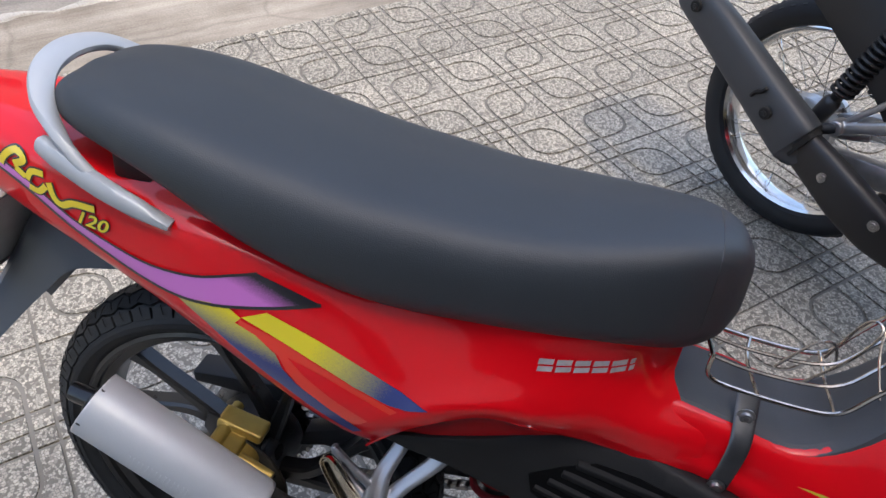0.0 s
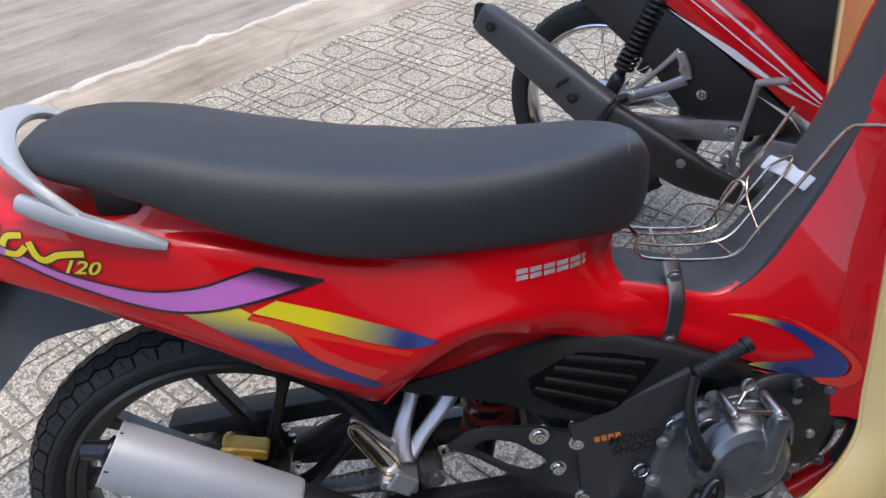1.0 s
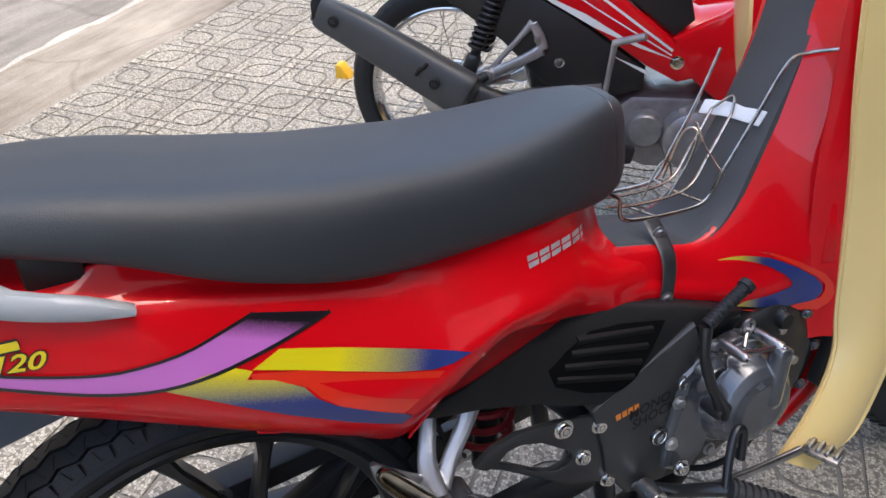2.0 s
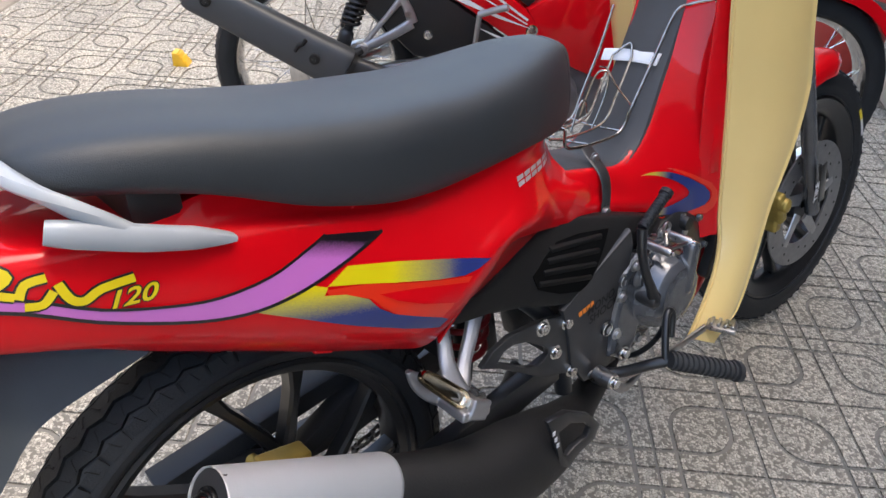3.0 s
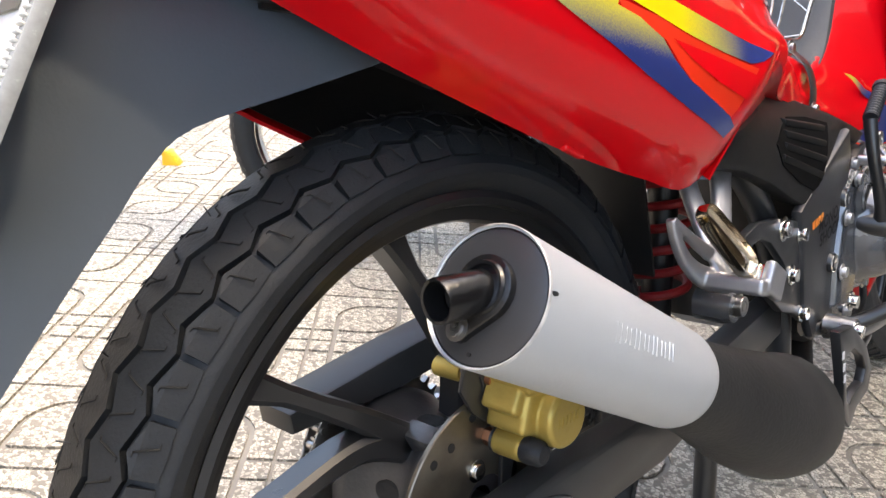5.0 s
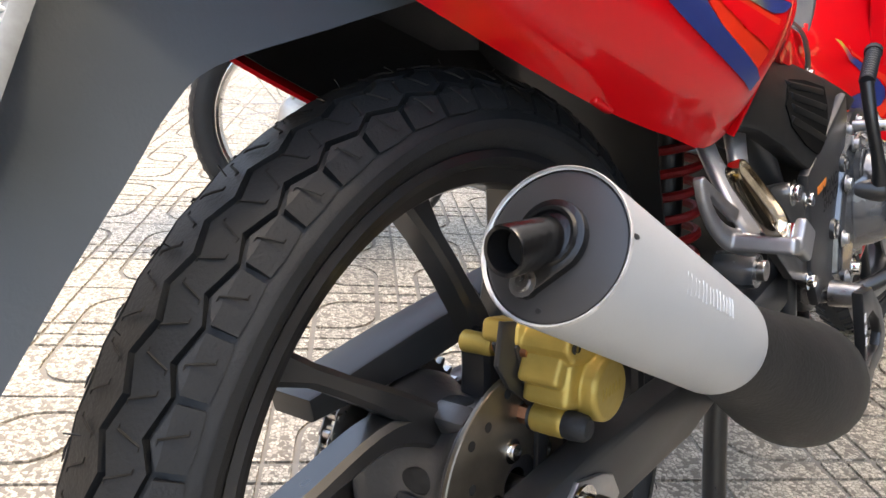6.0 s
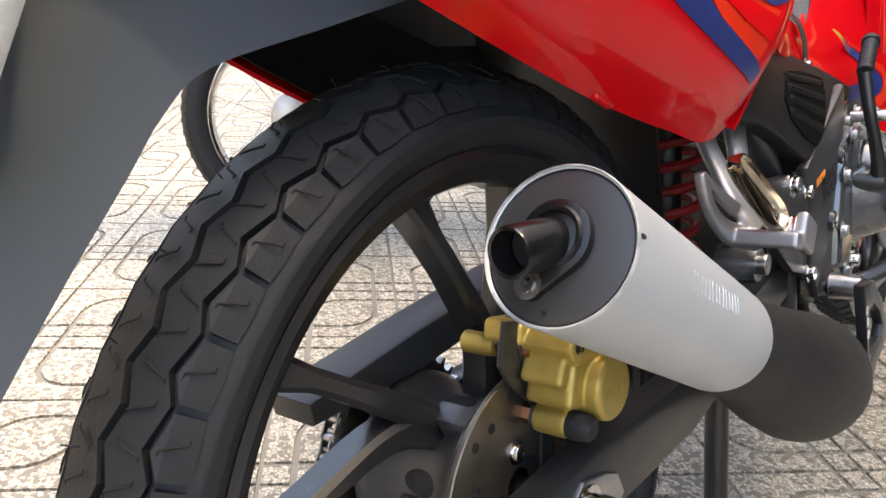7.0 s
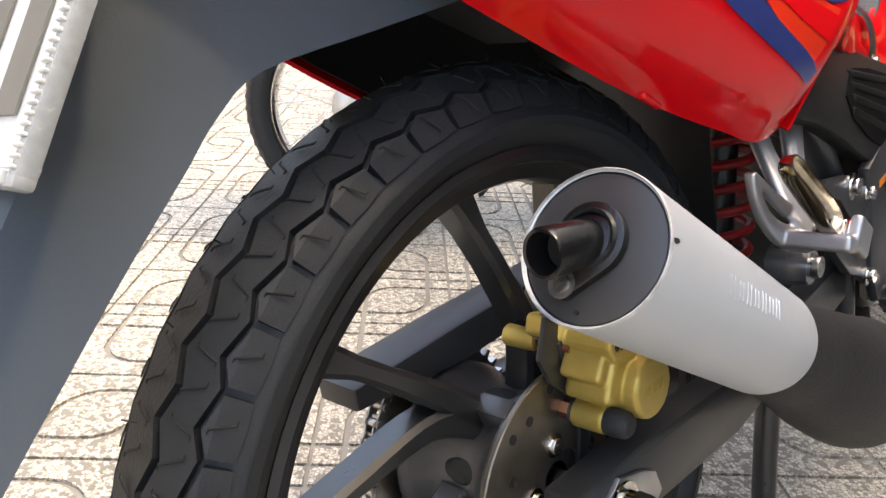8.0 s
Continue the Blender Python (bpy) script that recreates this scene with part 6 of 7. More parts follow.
part("front_cowl", joined(ring_loft([[Vector((x + 0.02 * math.cos(a), w * math.cos(a), z + h * math.sin(a))) for a in np.linspace(0, 6.28, 20, endpoint=False)] for x, z, w, h in ((0.84, 0.80, 0.11, 0.10), (0.93, 0.82, 0.12, 0.10), (1.02, 0.85, 0.10, 0.09), (1.08, 0.88, 0.06, 0.06))])), RED, bike, "glossy red front cowl", 50)

# ---------------------------------------------------------------- the second motorcycle, parked behind
BIKE2 = Matrix.Translation((0.80, 1.08, 0)) @ Matrix.Rotation(radians(-38), 4, 'Z') @ Matrix.Rotation(radians(-4), 4, 'X')
other = thing("motorcycle", BIKE2, "red and black motorcycle with white stripes and wire wheels", "motorcycle")
HOT_BLACK = material("exhaust_shield_plastic", (0.038, 0.042, 0.047), 0.5, mottle=0.1, scale=9, bump=0.1, bump_scale=500)
LIGHT_CASE = material("light_engine_metal", (0.26, 0.26, 0.27), 0.34, metal=0.6, mottle=0.25, scale=30, bump=0.15, bump_scale=200)
WHITE = material("white_stripe", (0.75, 0.75, 0.74), 0.35, coat=0.5, mottle=0.05)


def wire_wheel(x, y, size, name, label):
    at = Matrix.Translation((x, y, 0.283 * size)) @ Matrix.Diagonal((size, 1, size, 1))
    rim = lathe([(0.222, -0.026), (0.224, -0.029), (0.219, -0.031), (0.212, -0.026), (0.206, -0.012), (0.205, 0), (0.206, 0.012), (0.212, 0.026), (0.219, 0.031), (0.224, 0.029), (0.222, 0.026), (0.214, 0.0), (0.222, -0.026)], 80)
    wheel = part(name, moved(rim, at), CHROME, other, label, 30)
    tyre = part("tyre", moved(tyre_body(0.284, 0.040), at), RUBBER, wheel)
    tagged(part("tread", moved(joined(tread(60, [(0.1, -0.042), (0.5, -0.042), (0.75, -0.008), (0.35, -0.008)], 0.0008), tread(60, [(0.1, 0.042), (0.5, 0.042), (0.75, 0.008), (0.35, 0.008)], 0.0008)), at), RUBBER, tyre), "slanted tread blocks", kind="stuff")
    part("hub", moved(lathe([(0.01, -0.05), (0.045, -0.05), (0.055, -0.04), (0.055, -0.03), (0.04, -0.025), (0.04, 0.03), (0.06, 0.035), (0.06, 0.05), (0.01, 0.05)], 32), at), ALLOY, wheel)
    for k in range(36):
        a = k * 2 * math.pi / 36
        b = a + (0.55 if (k // 2) % 2 else -0.55)
        off = -0.035 if k % 2 else 0.04
        part("spoke", moved(tube([(0.05 * math.cos(a), off, 0.05 * math.sin(a)), (0.208 * math.cos(b), 0, 0.208 * math.sin(b))], 0.0013, 5, 1, False), at), CHROME, wheel)
    return wheel


wire_wheel(-0.05, 0.068, 0.96, "rear_wheel", "wire-spoked rear wheel with a chromed rim")
wire_wheel(1.22, 0, 1.0, "front_wheel", "wire-spoked front wheel with a chromed rim")


def squashed(points, sizes, wide=0.62, sides=20):
    """A flattened tube: sizes are the half heights."""
    line = curve_points(points, 6)
    r = [float(v) for v in np.interp(np.linspace(0, len(sizes) - 1, len(line)), range(len(sizes)), sizes)]
    rings = []
    for i, p in enumerate(line):
        way = (line[min(i + 1, len(line) - 1)] - line[max(i - 1, 0)]).normalized()
        side = way.cross(Vector((0, 0, 1))).normalized()
        up = side.cross(way)
        rings.append([p + side * r[i] * wide * math.copysign(abs(math.cos(a)) ** 0.5, math.cos(a)) + up * r[i] * math.copysign(abs(math.sin(a)) ** 0.62, math.sin(a)) for a in np.linspace(0, 2 * math.pi, sides, endpoint=False)])
    return ring_loft(rings)


shield = part("exhaust_shield", squashed([(-0.326, -0.140, 0.500), (-0.314, -0.141, 0.495), (-0.22, -0.156, 0.462), (-0.10, -0.170, 0.409), (0.02, -0.184, 0.357), (0.035, -0.185, 0.350)], [0.026, 0.038, 0.044, 0.048, 0.052, 0.050]), HOT_BLACK, other, "matt black exhaust heat shield", 40)
lower = part("lower_shield", squashed([(0.03, -0.182, 0.350), (0.09, -0.186, 0.330), (0.17, -0.190, 0.300), (0.25, -0.188, 0.272), (0.33, -0.176, 0.250), (0.42, -0.150, 0.235)], [0.036, 0.042, 0.047, 0.044, 0.032, 0.020], 0.5), BLACK, other, "black lower exhaust shield")
part("collar", squashed([(0.02, -0.184, 0.357), (0.052, -0.185, 0.343)], [0.047, 0.042]), HOLE, other)
for x, y, z in ((-0.279, -0.1765, 0.489), (-0.033, -0.214, 0.381)):
    part("bolt_well", lathe([(0, -0.0042), (0.011, -0.0042), (0.0125, -0.003), (0.0125, 0.004), (0, 0.004)], 20, at=(x, y, z)), HOLE, shield)
    part("bolt", hexbolt((x, y - 0.003, z), 0.006, 0.0035, washer=False), DARK_CASE, shield)
for p in ((0.120, -0.209, 0.322), (0.242, -0.2145, 0.296)):
    part("bolt", hexbolt(p, 0.0075, 0.004), STEEL, lower)
part("slot", tube([(-0.078, -0.206, 0.394), (-0.070, -0.208, 0.408), (-0.060, -0.208, 0.413), (-0.052, -0.209, 0.424)], 0.0042, 6), HOLE, shield)
part("nut", hexbolt((0.213, -0.190, 0.236), 0.010, 0.010), CHROME, lower)
arm = part("swing_arm", joined(*[prism([(-0.04, 0.265), (-0.03, 0.297), (0.05, 0.330), (0.33, 0.386), (0.340, 0.340), (0.05, 0.276)], 0.112 * s - 0.014, 0.112 * s + 0.014, 0.004) for s in (-1, 1)]), ALLOY, other, "grey steel swing arm")
part("pivot_bolt", hexbolt((0.318, -0.126, 0.360), 0.012, 0.012), CHROME, arm)
for s in (-1, 1):
    foot, top = Vector((0.020, 0.118 * s, 0.365)), Vector((0.118, 0.110 * s, 0.675))
    shock = part("shock_absorber", tube([foot, top], 0.012, 12, 1, False), DARK_CASE, other, "black coil-sprung shock absorber")
    way = (top - foot).normalized()
    u = way.orthogonal().normalized()
    v = way.cross(u)
    part("spring", tube([foot + way * (0.075 + 0.0013 * k) + u * 0.021 * math.cos(k * 0.62) + v * 0.021 * math.sin(k * 0.62) for k in range(160)], 0.0042, 6, 1), BLACK, shock)
    part("shock_foot", fused_box((0.036, 0.034, 0.075), foot + way * 0.03, Matrix.Rotation(radians(17), 4, 'Y')), FRAME, shock)
bracket = fused(part("footrest_bracket", joined(
    band([(0.072, -0.122, 0.384), (0.105, -0.124, 0.430), (0.140, -0.124, 0.475), (0.166, -0.122, 0.510)], [0.016, 0.013, 0.014, 0.020], 0.014, [(0.8, 0, -0.5)] * 4),
    band([(0.072, -0.124, 0.380), (0.110, -0.126, 0.402), (0.155, -0.126, 0.428), (0.192, -0.124, 0.452)], [0.026, 0.024, 0.024, 0.028], 0.016, [(-0.4, 0, 0.8)] * 4),
    band([(0.166, -0.122, 0.508), (0.182, -0.123, 0.482), (0.194, -0.124, 0.452)], [0.018, 0.024, 0.026], 0.016, [(0.8, 0, 0.5)] * 3),
    lathe([(0, -0.142), (0.014, -0.142), (0.016, -0.138), (0.016, -0.112), (0, -0.112)], 20, at=(0.072, 0, 0.384))), SATIN, other, "silver cast footrest bracket"), 0.0015, 2)
part("peg", tube([(0.072, -0.135, 0.384), (0.045, -0.150, 0.372), (0.010, -0.165, 0.368)], 0.011, 12), RUBBER, bracket)
part("bracket_bolt", hexbolt((0.182, -0.132, 0.474), 0.006, 0.004), STEEL, bracket)
for line, r in (([(-0.02, -0.06, 0.30), (0.02, -0.085, 0.34), (0.07, -0.09, 0.352), (0.12, -0.08, 0.37)], 0.007), ([(-0.05, -0.055, 0.345), (0.0, -0.075, 0.365), (0.05, -0.08, 0.395)], 0.005), ([(-0.09, -0.05, 0.33), (-0.045, -0.07, 0.372), (-0.01, -0.075, 0.35)], 0.006)):
    part("brake_rod", tube(line, r, 8), STEEL, other)
drum = part("brake_drum", lathe([(0, -0.072), (0.020, -0.072), (0.026, -0.066), (0.062, -0.064), (0.070, -0.058), (0.072, -0.03), (0, -0.03)], 36, at=(-0.05, 0.068, 0.272)), ALLOY, other, "grey cast brake drum")
part("drum_nut", hexbolt((-0.05, -0.006, 0.272), 0.012, 0.012), CHROME, drum)


for s in (1, -1):
    red = prism([(-0.32, 0.83), (-0.10, 0.775), (0.10, 0.715), (0.28, 0.62), (0.42, 0.53), (0.50, 0.475), (0.535, 0.42), (0.49, 0.405), (0.42, 0.435), (0.25, 0.535), (0.05, 0.63), (-0.20, 0.72), (-0.34, 0.77)], -0.125, -0.095, 0.008)
    panel = part("side_panel", red if s == 1 else mirrored(red), RED, other, "glossy red side panel with white stripes")
    dark = prism([(-0.22, 0.715), (0.05, 0.622), (0.25, 0.527), (0.42, 0.428), (0.42, 0.38), (0.34, 0.35), (0.20, 0.37), (0.10, 0.46), (-0.08, 0.57), (-0.22, 0.66)], -0.118, -0.09, 0.006)
    part("lower_panel", dark if s == 1 else mirrored(dark), BLACK, other, "black lower side panel")
    fairing = prism([(0.465, 0.500), (0.56, 0.560), (0.70, 0.700), (0.83, 0.80), (0.87, 0.64), (0.81, 0.49), (0.75, 0.385), (0.67, 0.335), (0.59, 0.365), (0.525, 0.412)], -0.128, -0.10, 0.010)
    part("fairing", fairing if s == 1 else mirrored(fairing), RED, other, "glossy red front fairing")
    side_seat = prism([(0.02, 0.752), (0.12, 0.712), (0.28, 0.626), (0.42, 0.536), (0.470, 0.503), (0.505, 0.540), (0.47, 0.64), (0.38, 0.735), (0.2, 0.765)], -0.116, -0.09, 0.006)
    part("seat_skirt", side_seat if s == 1 else mirrored(side_seat), BLACK, other, "black trim between seat and side panel")
    if s == 1:
        for line, w in (([(-0.22, 0.775), (-0.02, 0.725), (0.16, 0.655), (0.32, 0.567), (0.47, 0.475)], 0.0055), ([(-0.22, 0.755), (-0.02, 0.70), (0.14, 0.635), (0.30, 0.55), (0.47, 0.465)], 0.003)):
            part("stripe", stroke(line, w, surface=flat_at(-0.126), lift=0.001), WHITE, panel)
        part("stripe", film([(0.12, 0.595), (0.28, 0.537), (0.36, 0.497), (0.48, 0.455), (0.40, 0.475), (0.30, 0.510)], 0.001, 0, flat_at(-0.126)), WHITE, panel)
        part("stripe", film([(0.34, 0.455), (0.42, 0.428), (0.46, 0.385), (0.43, 0.415)], 0.001, 0, flat_at(-0.1255)), WHITE, panel)
        for k in range(3):
            part("mark", box((0.016, 0.001, 0.02), (-0.13 + 0.022 * k, -0.1262, 0.772 - 0.006 * k), 0), WHITE, panel)
        part("bolt", hexbolt((0.483, -0.125, 0.45), 0.010, 0.005), CHROME, panel)
        part("panel_bolt", hexbolt((0.232, -0.118, 0.424), 0.008, 0.004), CHROME, panel)
part("seat", ring_loft([[Vector((x, w * math.cos(a), z + h * math.sin(a))) for a in np.linspace(0, 6.28, 20, endpoint=False)] for x, z, w, h in ((-0.34, 0.83, 0.06, 0.02), (-0.30, 0.83, 0.11, 0.04), (-0.05, 0.80, 0.125, 0.05), (0.2, 0.755, 0.12, 0.05), (0.4, 0.74, 0.09, 0.05), (0.46, 0.74, 0.06, 0.03))]), VINYL, other, "black vinyl seat")
part("rear_mudguard", thick(ring_loft([[Vector((0.34 * math.cos(radians(a)), y, 0.283 + 0.34 * math.sin(radians(a)))) for y in (-0.06, -0.03, 0, 0.03, 0.06)] for a in range(50, 123, 9)], close=False), 0.003), BLACK, other)
motor = part("engine", joined(prism([(0.36, 0.22), (0.34, 0.30), (0.40, 0.36), (0.55, 0.37), (0.68, 0.34), (0.70, 0.26), (0.62, 0.20), (0.45, 0.19)], -0.11, 0.11, 0.012), lathe([(0, -0.155), (0.05, -0.155), (0.068, -0.145), (0.075, -0.12), (0.078, -0.1)], 36, at=(0.55, 0, 0.28)), lathe([(0, -0.14), (0.035, -0.14), (0.042, -0.13), (0.045, -0.1)], 28, at=(0.44, 0, 0.29))), LIGHT_CASE, other, "grey metal engine")
for k in range(6):
    a = k * 1.047
    part("case_bolt", hexbolt((0.55 + 0.07 * math.cos(a), -0.125, 0.28 + 0.07 * math.sin(a)), 0.007, 0.008), ALLOY, motor)
kick2 = part("kick_lever", joined(band([(0.336, -0.150, 0.262), (0.338, -0.158, 0.330), (0.343, -0.164, 0.420), (0.347, -0.168, 0.490)], [0.020, 0.014, 0.012, 0.014], 0.010, [(1, 0, 0)] * 4), lathe([(0, -0.165), (0.017, -0.165), (0.018, -0.11), (0, -0.11)], 18, at=(0.336, 0, 0.262)), tube([(0.345, -0.168, 0.492), (0.375, -0.180, 0.506), (0.408, -0.194, 0.520)], 0.008, 12)), SATIN, other, "silver kick-start lever")
for z in (0.275, 0.312):
    part("boss", lathe([(0, -0.172), (0.009, -0.172), (0.012, -0.168), (0.012, -0.14), (0, -0.14)], 16, at=(0.324, 0, z)), STEEL, kick2)
part("foot_plate", band([(0.30, -0.14, 0.235), (0.35, -0.16, 0.222), (0.38, -0.165, 0.235)], [0.02, 0.03, 0.012], 0.006, [(0, 0, 1)] * 3), STEEL, kick2)
part("frame", joined(tube([(0.2, 0, 0.6), (0.45, 0, 0.5), (0.75, 0, 0.55), (0.92, 0, 0.85)], 0.028), tube([(0.34, -0.05, 0.32), (0.30, -0.06, 0.5), (0.1, -0.07, 0.66)], 0.014), tube([(0.34, 0.05, 0.32), (0.30, 0.06, 0.5), (0.1, 0.07, 0.66)], 0.014)), FRAME, other)
part("centre_cover", ring_loft([[Vector((x, w * math.cos(a), z + h * math.sin(a))) for a in np.linspace(0, 6.28, 18, endpoint=False)] for x, z, w, h in ((0.40, 0.52, 0.09, 0.07), (0.52, 0.48, 0.095, 0.06), (0.64, 0.50, 0.10, 0.07), (0.74, 0.58, 0.10, 0.09), (0.82, 0.72, 0.10, 0.1), (0.88, 0.88, 0.09, 0.1))]), RED, other, "glossy red centre cover", 60)


def far_shield(s):
    rows = []
    for x, z, w in ((0.86, 0.92, 0.16), (0.84, 0.78, 0.20), (0.82, 0.64, 0.21), (0.79, 0.50, 0.20), (0.77, 0.40, 0.16), (0.76, 0.32, 0.12)):
        rows.append([Vector((x - 0.02, 0.07 * s, z)), Vector((x + 0.01, (0.07 + w) / 2 * s, z)), Vector((x + 0.05, w * s, z)), Vector((x + 0.065, (w + 0.002) * s, z))])
    return thick(ring_loft(rows, close=False), 0.004)


for s in (-1, 1):
    part("leg_shield", far_shield(s), RED, other, "glossy red leg shield", 50)
    part("fork_leg", tube([(1.22, 0.075 * s, 0.28), (1.08, 0.075 * s, 0.62)], 0.02, 14, 1, False), ALLOY, other)
part("front_fender", thick(ring_loft([[Vector((1.22 + (0.315 - d) * math.cos(radians(a)), y, 0.283 + (0.315 - d) * math.sin(radians(a)))) for y, d in ((-0.06, 0.04), (-0.055, 0.01), (0, 0), (0.055, 0.01), (0.06, 0.04))] for a in range(40, 161, 10)], close=False), 0.003), RED, other)
part("front_cowl", ring_loft([[Vector((x + 0.02 * math.cos(a), w * math.cos(a), z + h * math.sin(a))) for a in np.linspace(0, 6.28, 18, endpoint=False)] for x, z, w, h in ((0.84, 0.86, 0.12, 0.12), (0.93, 0.88, 0.13, 0.12), (1.02, 0.90, 0.10, 0.1), (1.08, 0.92, 0.05, 0.06))]), RED, other)
part("side_stand", tube([(0.36, 0.10, 0.22), (0.30, 0.20, 0.05), (0.28, 0.215, 0.022)], 0.010, 10, 3), FRAME, other)

# ---------------------------------------------------------------- small things on the pavement
YELLOW_PLASTIC = material("yellow_plastic", (0.75, 0.42, 0.02), 0.4, mottle=0.1, scale=20)
chock = thing("wheel_chock", Matrix.Translation((0.760, 1.960, 0)) @ Matrix.Rotation(radians(-44), 4, 'Z'), "small yellow plastic wheel chock on the gutter", "chock")
part("wedge", prism([(-0.026, -0.012), (0.026, -0.012), (0.026, 0.006), (-0.008, 0.046), (-0.026, 0.046)], -0.025, 0.025, 0.004), YELLOW_PLASTIC, chock)
for k in range(3):
    part("ridge", box((0.005, 0.044, 0.004), (-0.002 + 0.010 * k, 0, 0.040 - 0.0118 * k), 0.001, Matrix.Rotation(radians(50), 4, 'Y')), YELLOW_PLASTIC, chock)
TERRACOTTA = material("red_pot_plastic", (0.45, 0.05, 0.04), 0.45, mottle=0.12, scale=9)
SOIL = material("potting_soil", (0.05, 0.038, 0.028), 0.95, mottle=0.4, scale=40, bump=1.0, bump_scale=150)
PALE = material("pale_plaster", (0.62, 0.59, 0.54), 0.8, mottle=0.12, scale=10, bump=0.5, bump_scale=60)
POT_AT = (2.95, 0.65, 0)
pot = thing("plant_pot", Matrix.Translation(POT_AT), "round red pot of dark soil with dry stems", "plant pot")
part("bowl", lathe([(0.0, 0.0), (0.11, 0.0), (0.125, 0.02), (0.165, 0.25), (0.178, 0.26), (0.180, 0.285), (0.165, 0.288), (0.155, 0.25), (0.0, 0.25)], 40, 'Z'), TERRACOTTA, pot)
part("soil", lathe([(0, 0.262), (0.1, 0.258), (0.157, 0.25)], 32, 'Z'), SOIL, pot)
part("stems", joined(*[tube([(0.03 * math.cos(k), 0.03 * math.sin(k), 0.25), (0.05 * math.cos(k * 2.1), 0.05 * math.sin(k * 1.7), 0.36), (0.10 * math.cos(k * 2.1), 0.1 * math.sin(k * 1.7), 0.47)], 0.003, 5) for k in range(7)]), SOIL, pot)
WHITE_POT_AT = (2.80, 0.22, 0)
big = thing("planter", Matrix.Translation(WHITE_POT_AT), "large white rough-glazed round planter", "planter")
part("jar", lathe([(0.0, 0.0), (0.14, 0.0), (0.17, 0.03), (0.215, 0.22), (0.225, 0.36), (0.205, 0.46), (0.19, 0.48), (0.175, 0.47), (0.19, 0.36), (0.0, 0.34)], 48, 'Z'), PALE, big)
part("soil", lathe([(0, 0.40), (0.185, 0.385)], 32, 'Z'), SOIL, big)

# ---------------------------------------------------------------- unseen walls added to close the place, cast shade and shape reflections
WALL = material("painted_wall", (0.58, 0.55, 0.50), 0.85, mottle=0.1, scale=1.2, bump=0.3, bump_scale=40)
FACADE = material("far_facade", (0.36, 0.33, 0.29), 0.85, mottle=0.15, scale=0.4, bump=0.3, bump_scale=20)
GLASS_DARK = material("dark_window", (0.03, 0.035, 0.04), 0.1, mottle=0.1)


def wall(name, x0, x1, y0, y1, z1, mat, label):
    return tagged(part(name, box((x1 - x0, y1 - y0, z1 + 0.14), ((x0 + x1) / 2, (y0 + y1) / 2, (z1 - 0.14) / 2)), mat, label=label, at=PAVE), kind="structure")


# Unseen wall, its height set so that its shadow covers the bikes.
wall("wall_shop", -14, -4.5, -3.3, -3.05, 9.2, WALL, "added plain painted wall along the pavement that shades the bikes")
wall("wall_shop_end", 5.0, 14, -3.3, -3.05, 9.2, WALL, "added plain painted wall along the pavement that shades the bikes")
tagged(part("wall_shop_upper", box((9.5, 0.25, 6.1), (0.25, -3.175, 6.15)), WALL, label="added plain painted wall over the dark opening", at=PAVE), kind="structure")
# Unseen dark opening, added so the red paint has something dark to reflect.
DIM = material("dark_backdrop_paint", (0.17, 0.15, 0.13), 0.8, mottle=0.15, scale=2, bump=0.2, bump_scale=40)
wall("wall_shop_back", -4.6, 5.1, -9.2, -9.0, 3.2, DIM, "plain back wall of the added dark opening")
wall("wall_shop_side", -4.8, -4.6, -9.0, -3.3, 3.2, DIM, "plain side wall of the added dark opening")
wall("wall_shop_side_far", 5.1, 5.3, -9.0, -3.3, 3.2, DIM, "plain side wall of the added dark opening")
tagged(part("ceiling", box((9.9, 5.7, 0.12), (0.25, -6.15, 3.26)), DIM, label="plain ceiling of the added dark opening", at=PAVE), kind="structure")
tagged(part("floor", box((9.7, 6.0, 0.15), (0.25, -6.003, -0.079)), DIM, label="plain floor of the added dark opening", at=PAVE), kind="structure")
# Unseen house row with dark windows, added to block low sky and reflect.
added_houses = wall("wall_far", -40, 40, 14, 20, 9.0, FACADE, "added unseen row of plain house fronts across the road")
for k in range(14):
    part("window", box((1.4, 0.12, 1.5), (-19.5 + 3 * k, 13.97, 5.2), 0.02), GLASS_DARK, added_houses)

# ---------------------------------------------------------------- pavement tiles


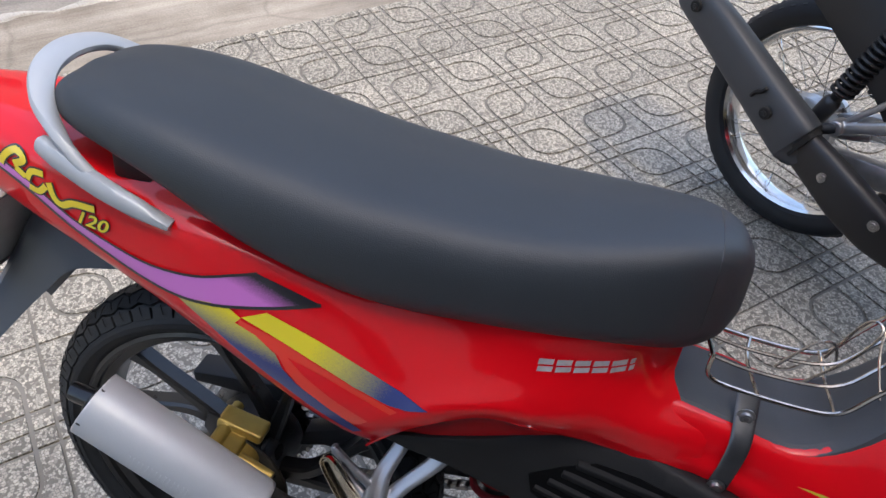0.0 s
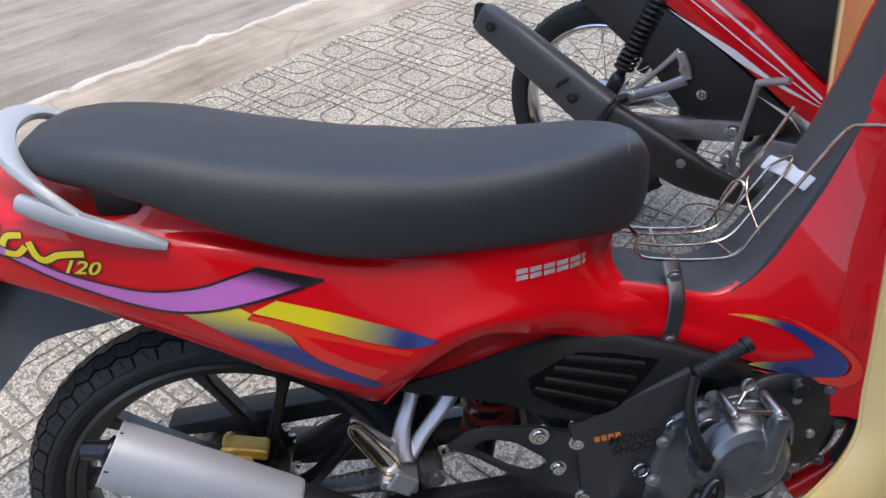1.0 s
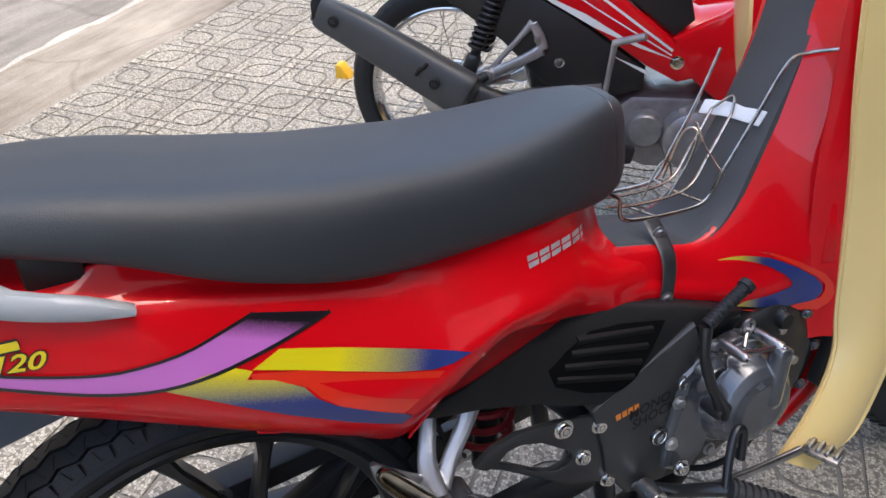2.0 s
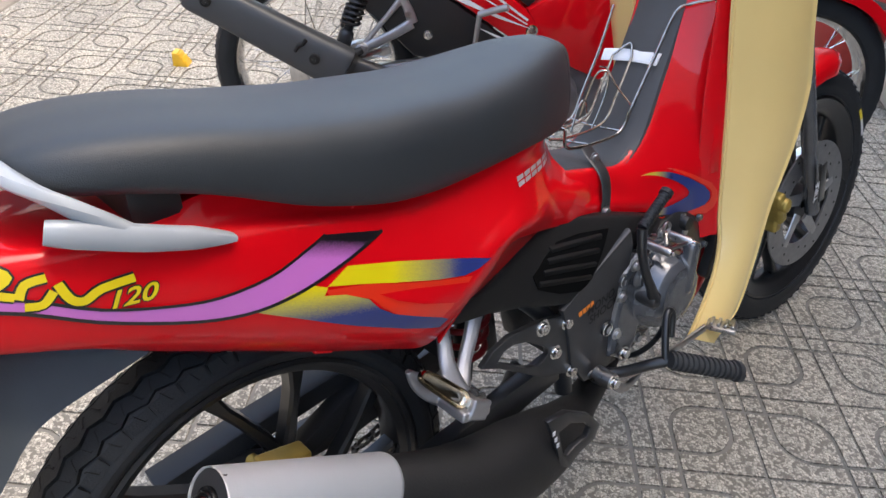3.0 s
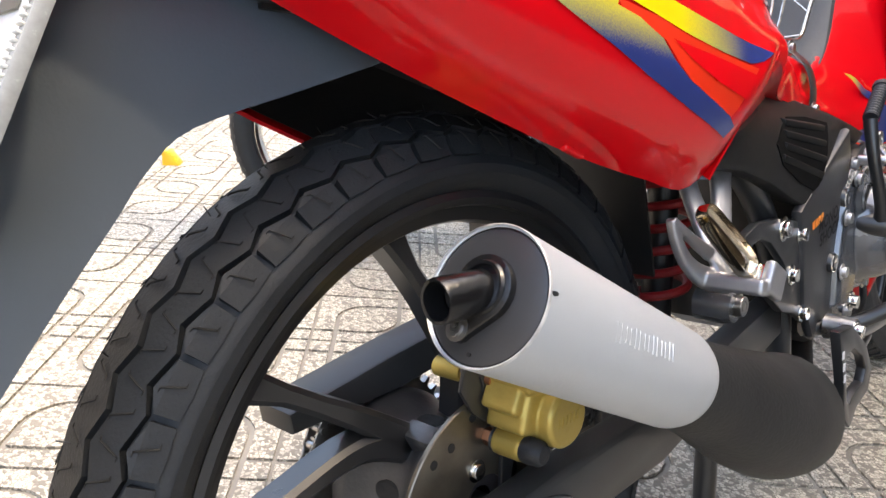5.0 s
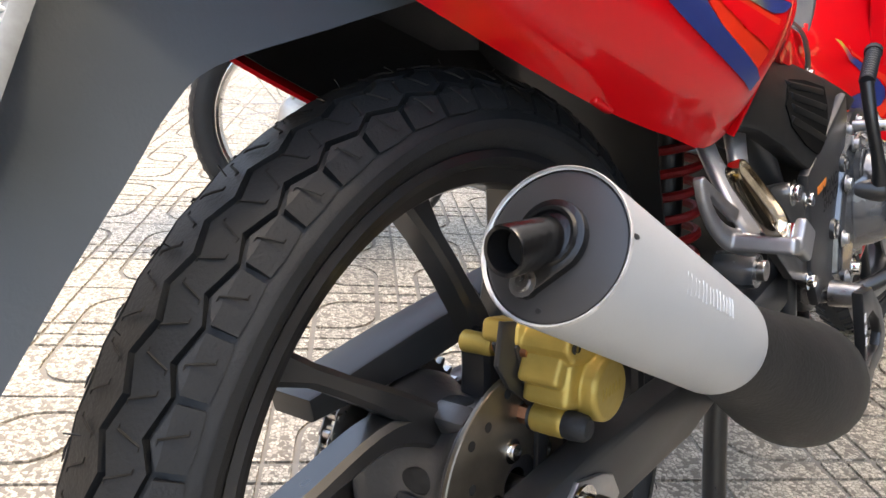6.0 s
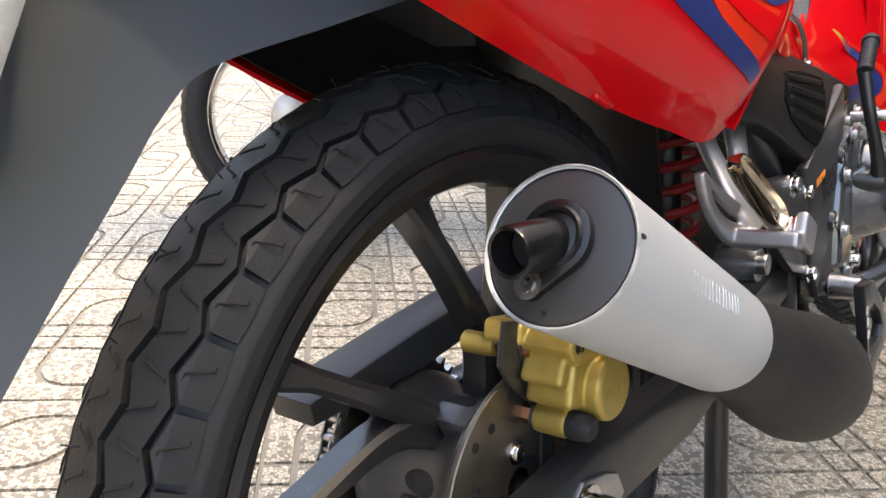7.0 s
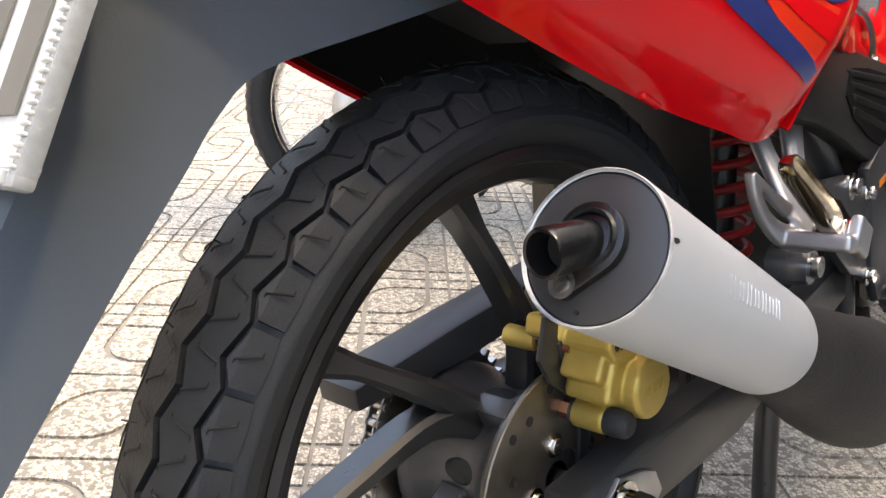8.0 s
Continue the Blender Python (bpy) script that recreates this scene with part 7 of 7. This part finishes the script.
def tile_pieces():
    """One tile: two by two cells, each with a leaf between two rounded corners, cut by narrow grooves."""
    bm = bmesh.new()
    cell, g = TILE / 2, 0.0045
    a, b, r = 0.21 * cell, 0.79 * cell, 0.30 * cell
    def arc(cx, cy, start, end, rad):
        return [(cx + rad * math.cos(radians(t)), cy + rad * math.sin(radians(t))) for t in np.linspace(start, end, 6)]
    e = 0.003
    leaf = [(a + g, a + g)] + arc(b - r, a + r, -90, 0, r - g) + [(b - g, b - g)] + arc(a + r, b - r, 90, 180, r - g)
    left = [(e, a + g), (a - g, a + g)] + arc(a + r, b - r, 180, 90, r + g) + [(b - g, b + g), (b - g, cell - e), (e, cell - e)]
    right = [(a + g, e), (cell - e, e), (cell - e, b - g), (b + g, b - g)] + arc(b - r, a + r, 0, -90, r + g) + [(a + g, a - g)]
    low = [(e, e), (a - g, e), (a - g, a - g), (e, a - g)]
    high = [(b + g, b + g), (cell - e, b + g), (cell - e, cell - e), (b + g, cell - e)]
    for i in (0, 1):
        for j in (0, 1):
            for piece in (leaf, left, right, low, high):
                pts = [((cell - x if i else x) + i * cell, (cell - y if j else y) + j * cell) for x, y in piece]
                if (i + j) % 2:
                    pts = pts[::-1]
                top = [bm.verts.new((x, y, 0)) for x, y in pts]
                foot = [bm.verts.new((x, y, -0.0058)) for x, y in pts]
                bm.faces.new(top)
                n = len(top)
                for k in range(n):
                    bm.faces.new([top[k], foot[k], foot[(k + 1) % n], top[(k + 1) % n]])
    bmesh.ops.triangulate(bm, faces=[f for f in bm.faces if len(f.verts) > 4])
    bmesh.ops.recalc_face_normals(bm, faces=bm.faces)
    return bm


def tile_mesh():
    bm = tile_pieces()
    data = bpy.data.meshes.new("tile")
    bm.to_mesh(data)
    bm.free()
    data.materials.append(STONE)
    return data


TILE_DATA = tile_mesh()
picker = random.Random(4)
for i in range(-10, 14):
    for j in range(-5, 6):
        tile = new("tile", TILE_DATA)
        tile.parent = pavement
        tile.matrix_basis = Matrix.Translation((TILE_X0 + TILE * i, TILE_Y0 + TILE * j, picker.uniform(-0.0006, 0.0006))) @ Matrix.Rotation(picker.uniform(-0.002, 0.002), 4, 'X')
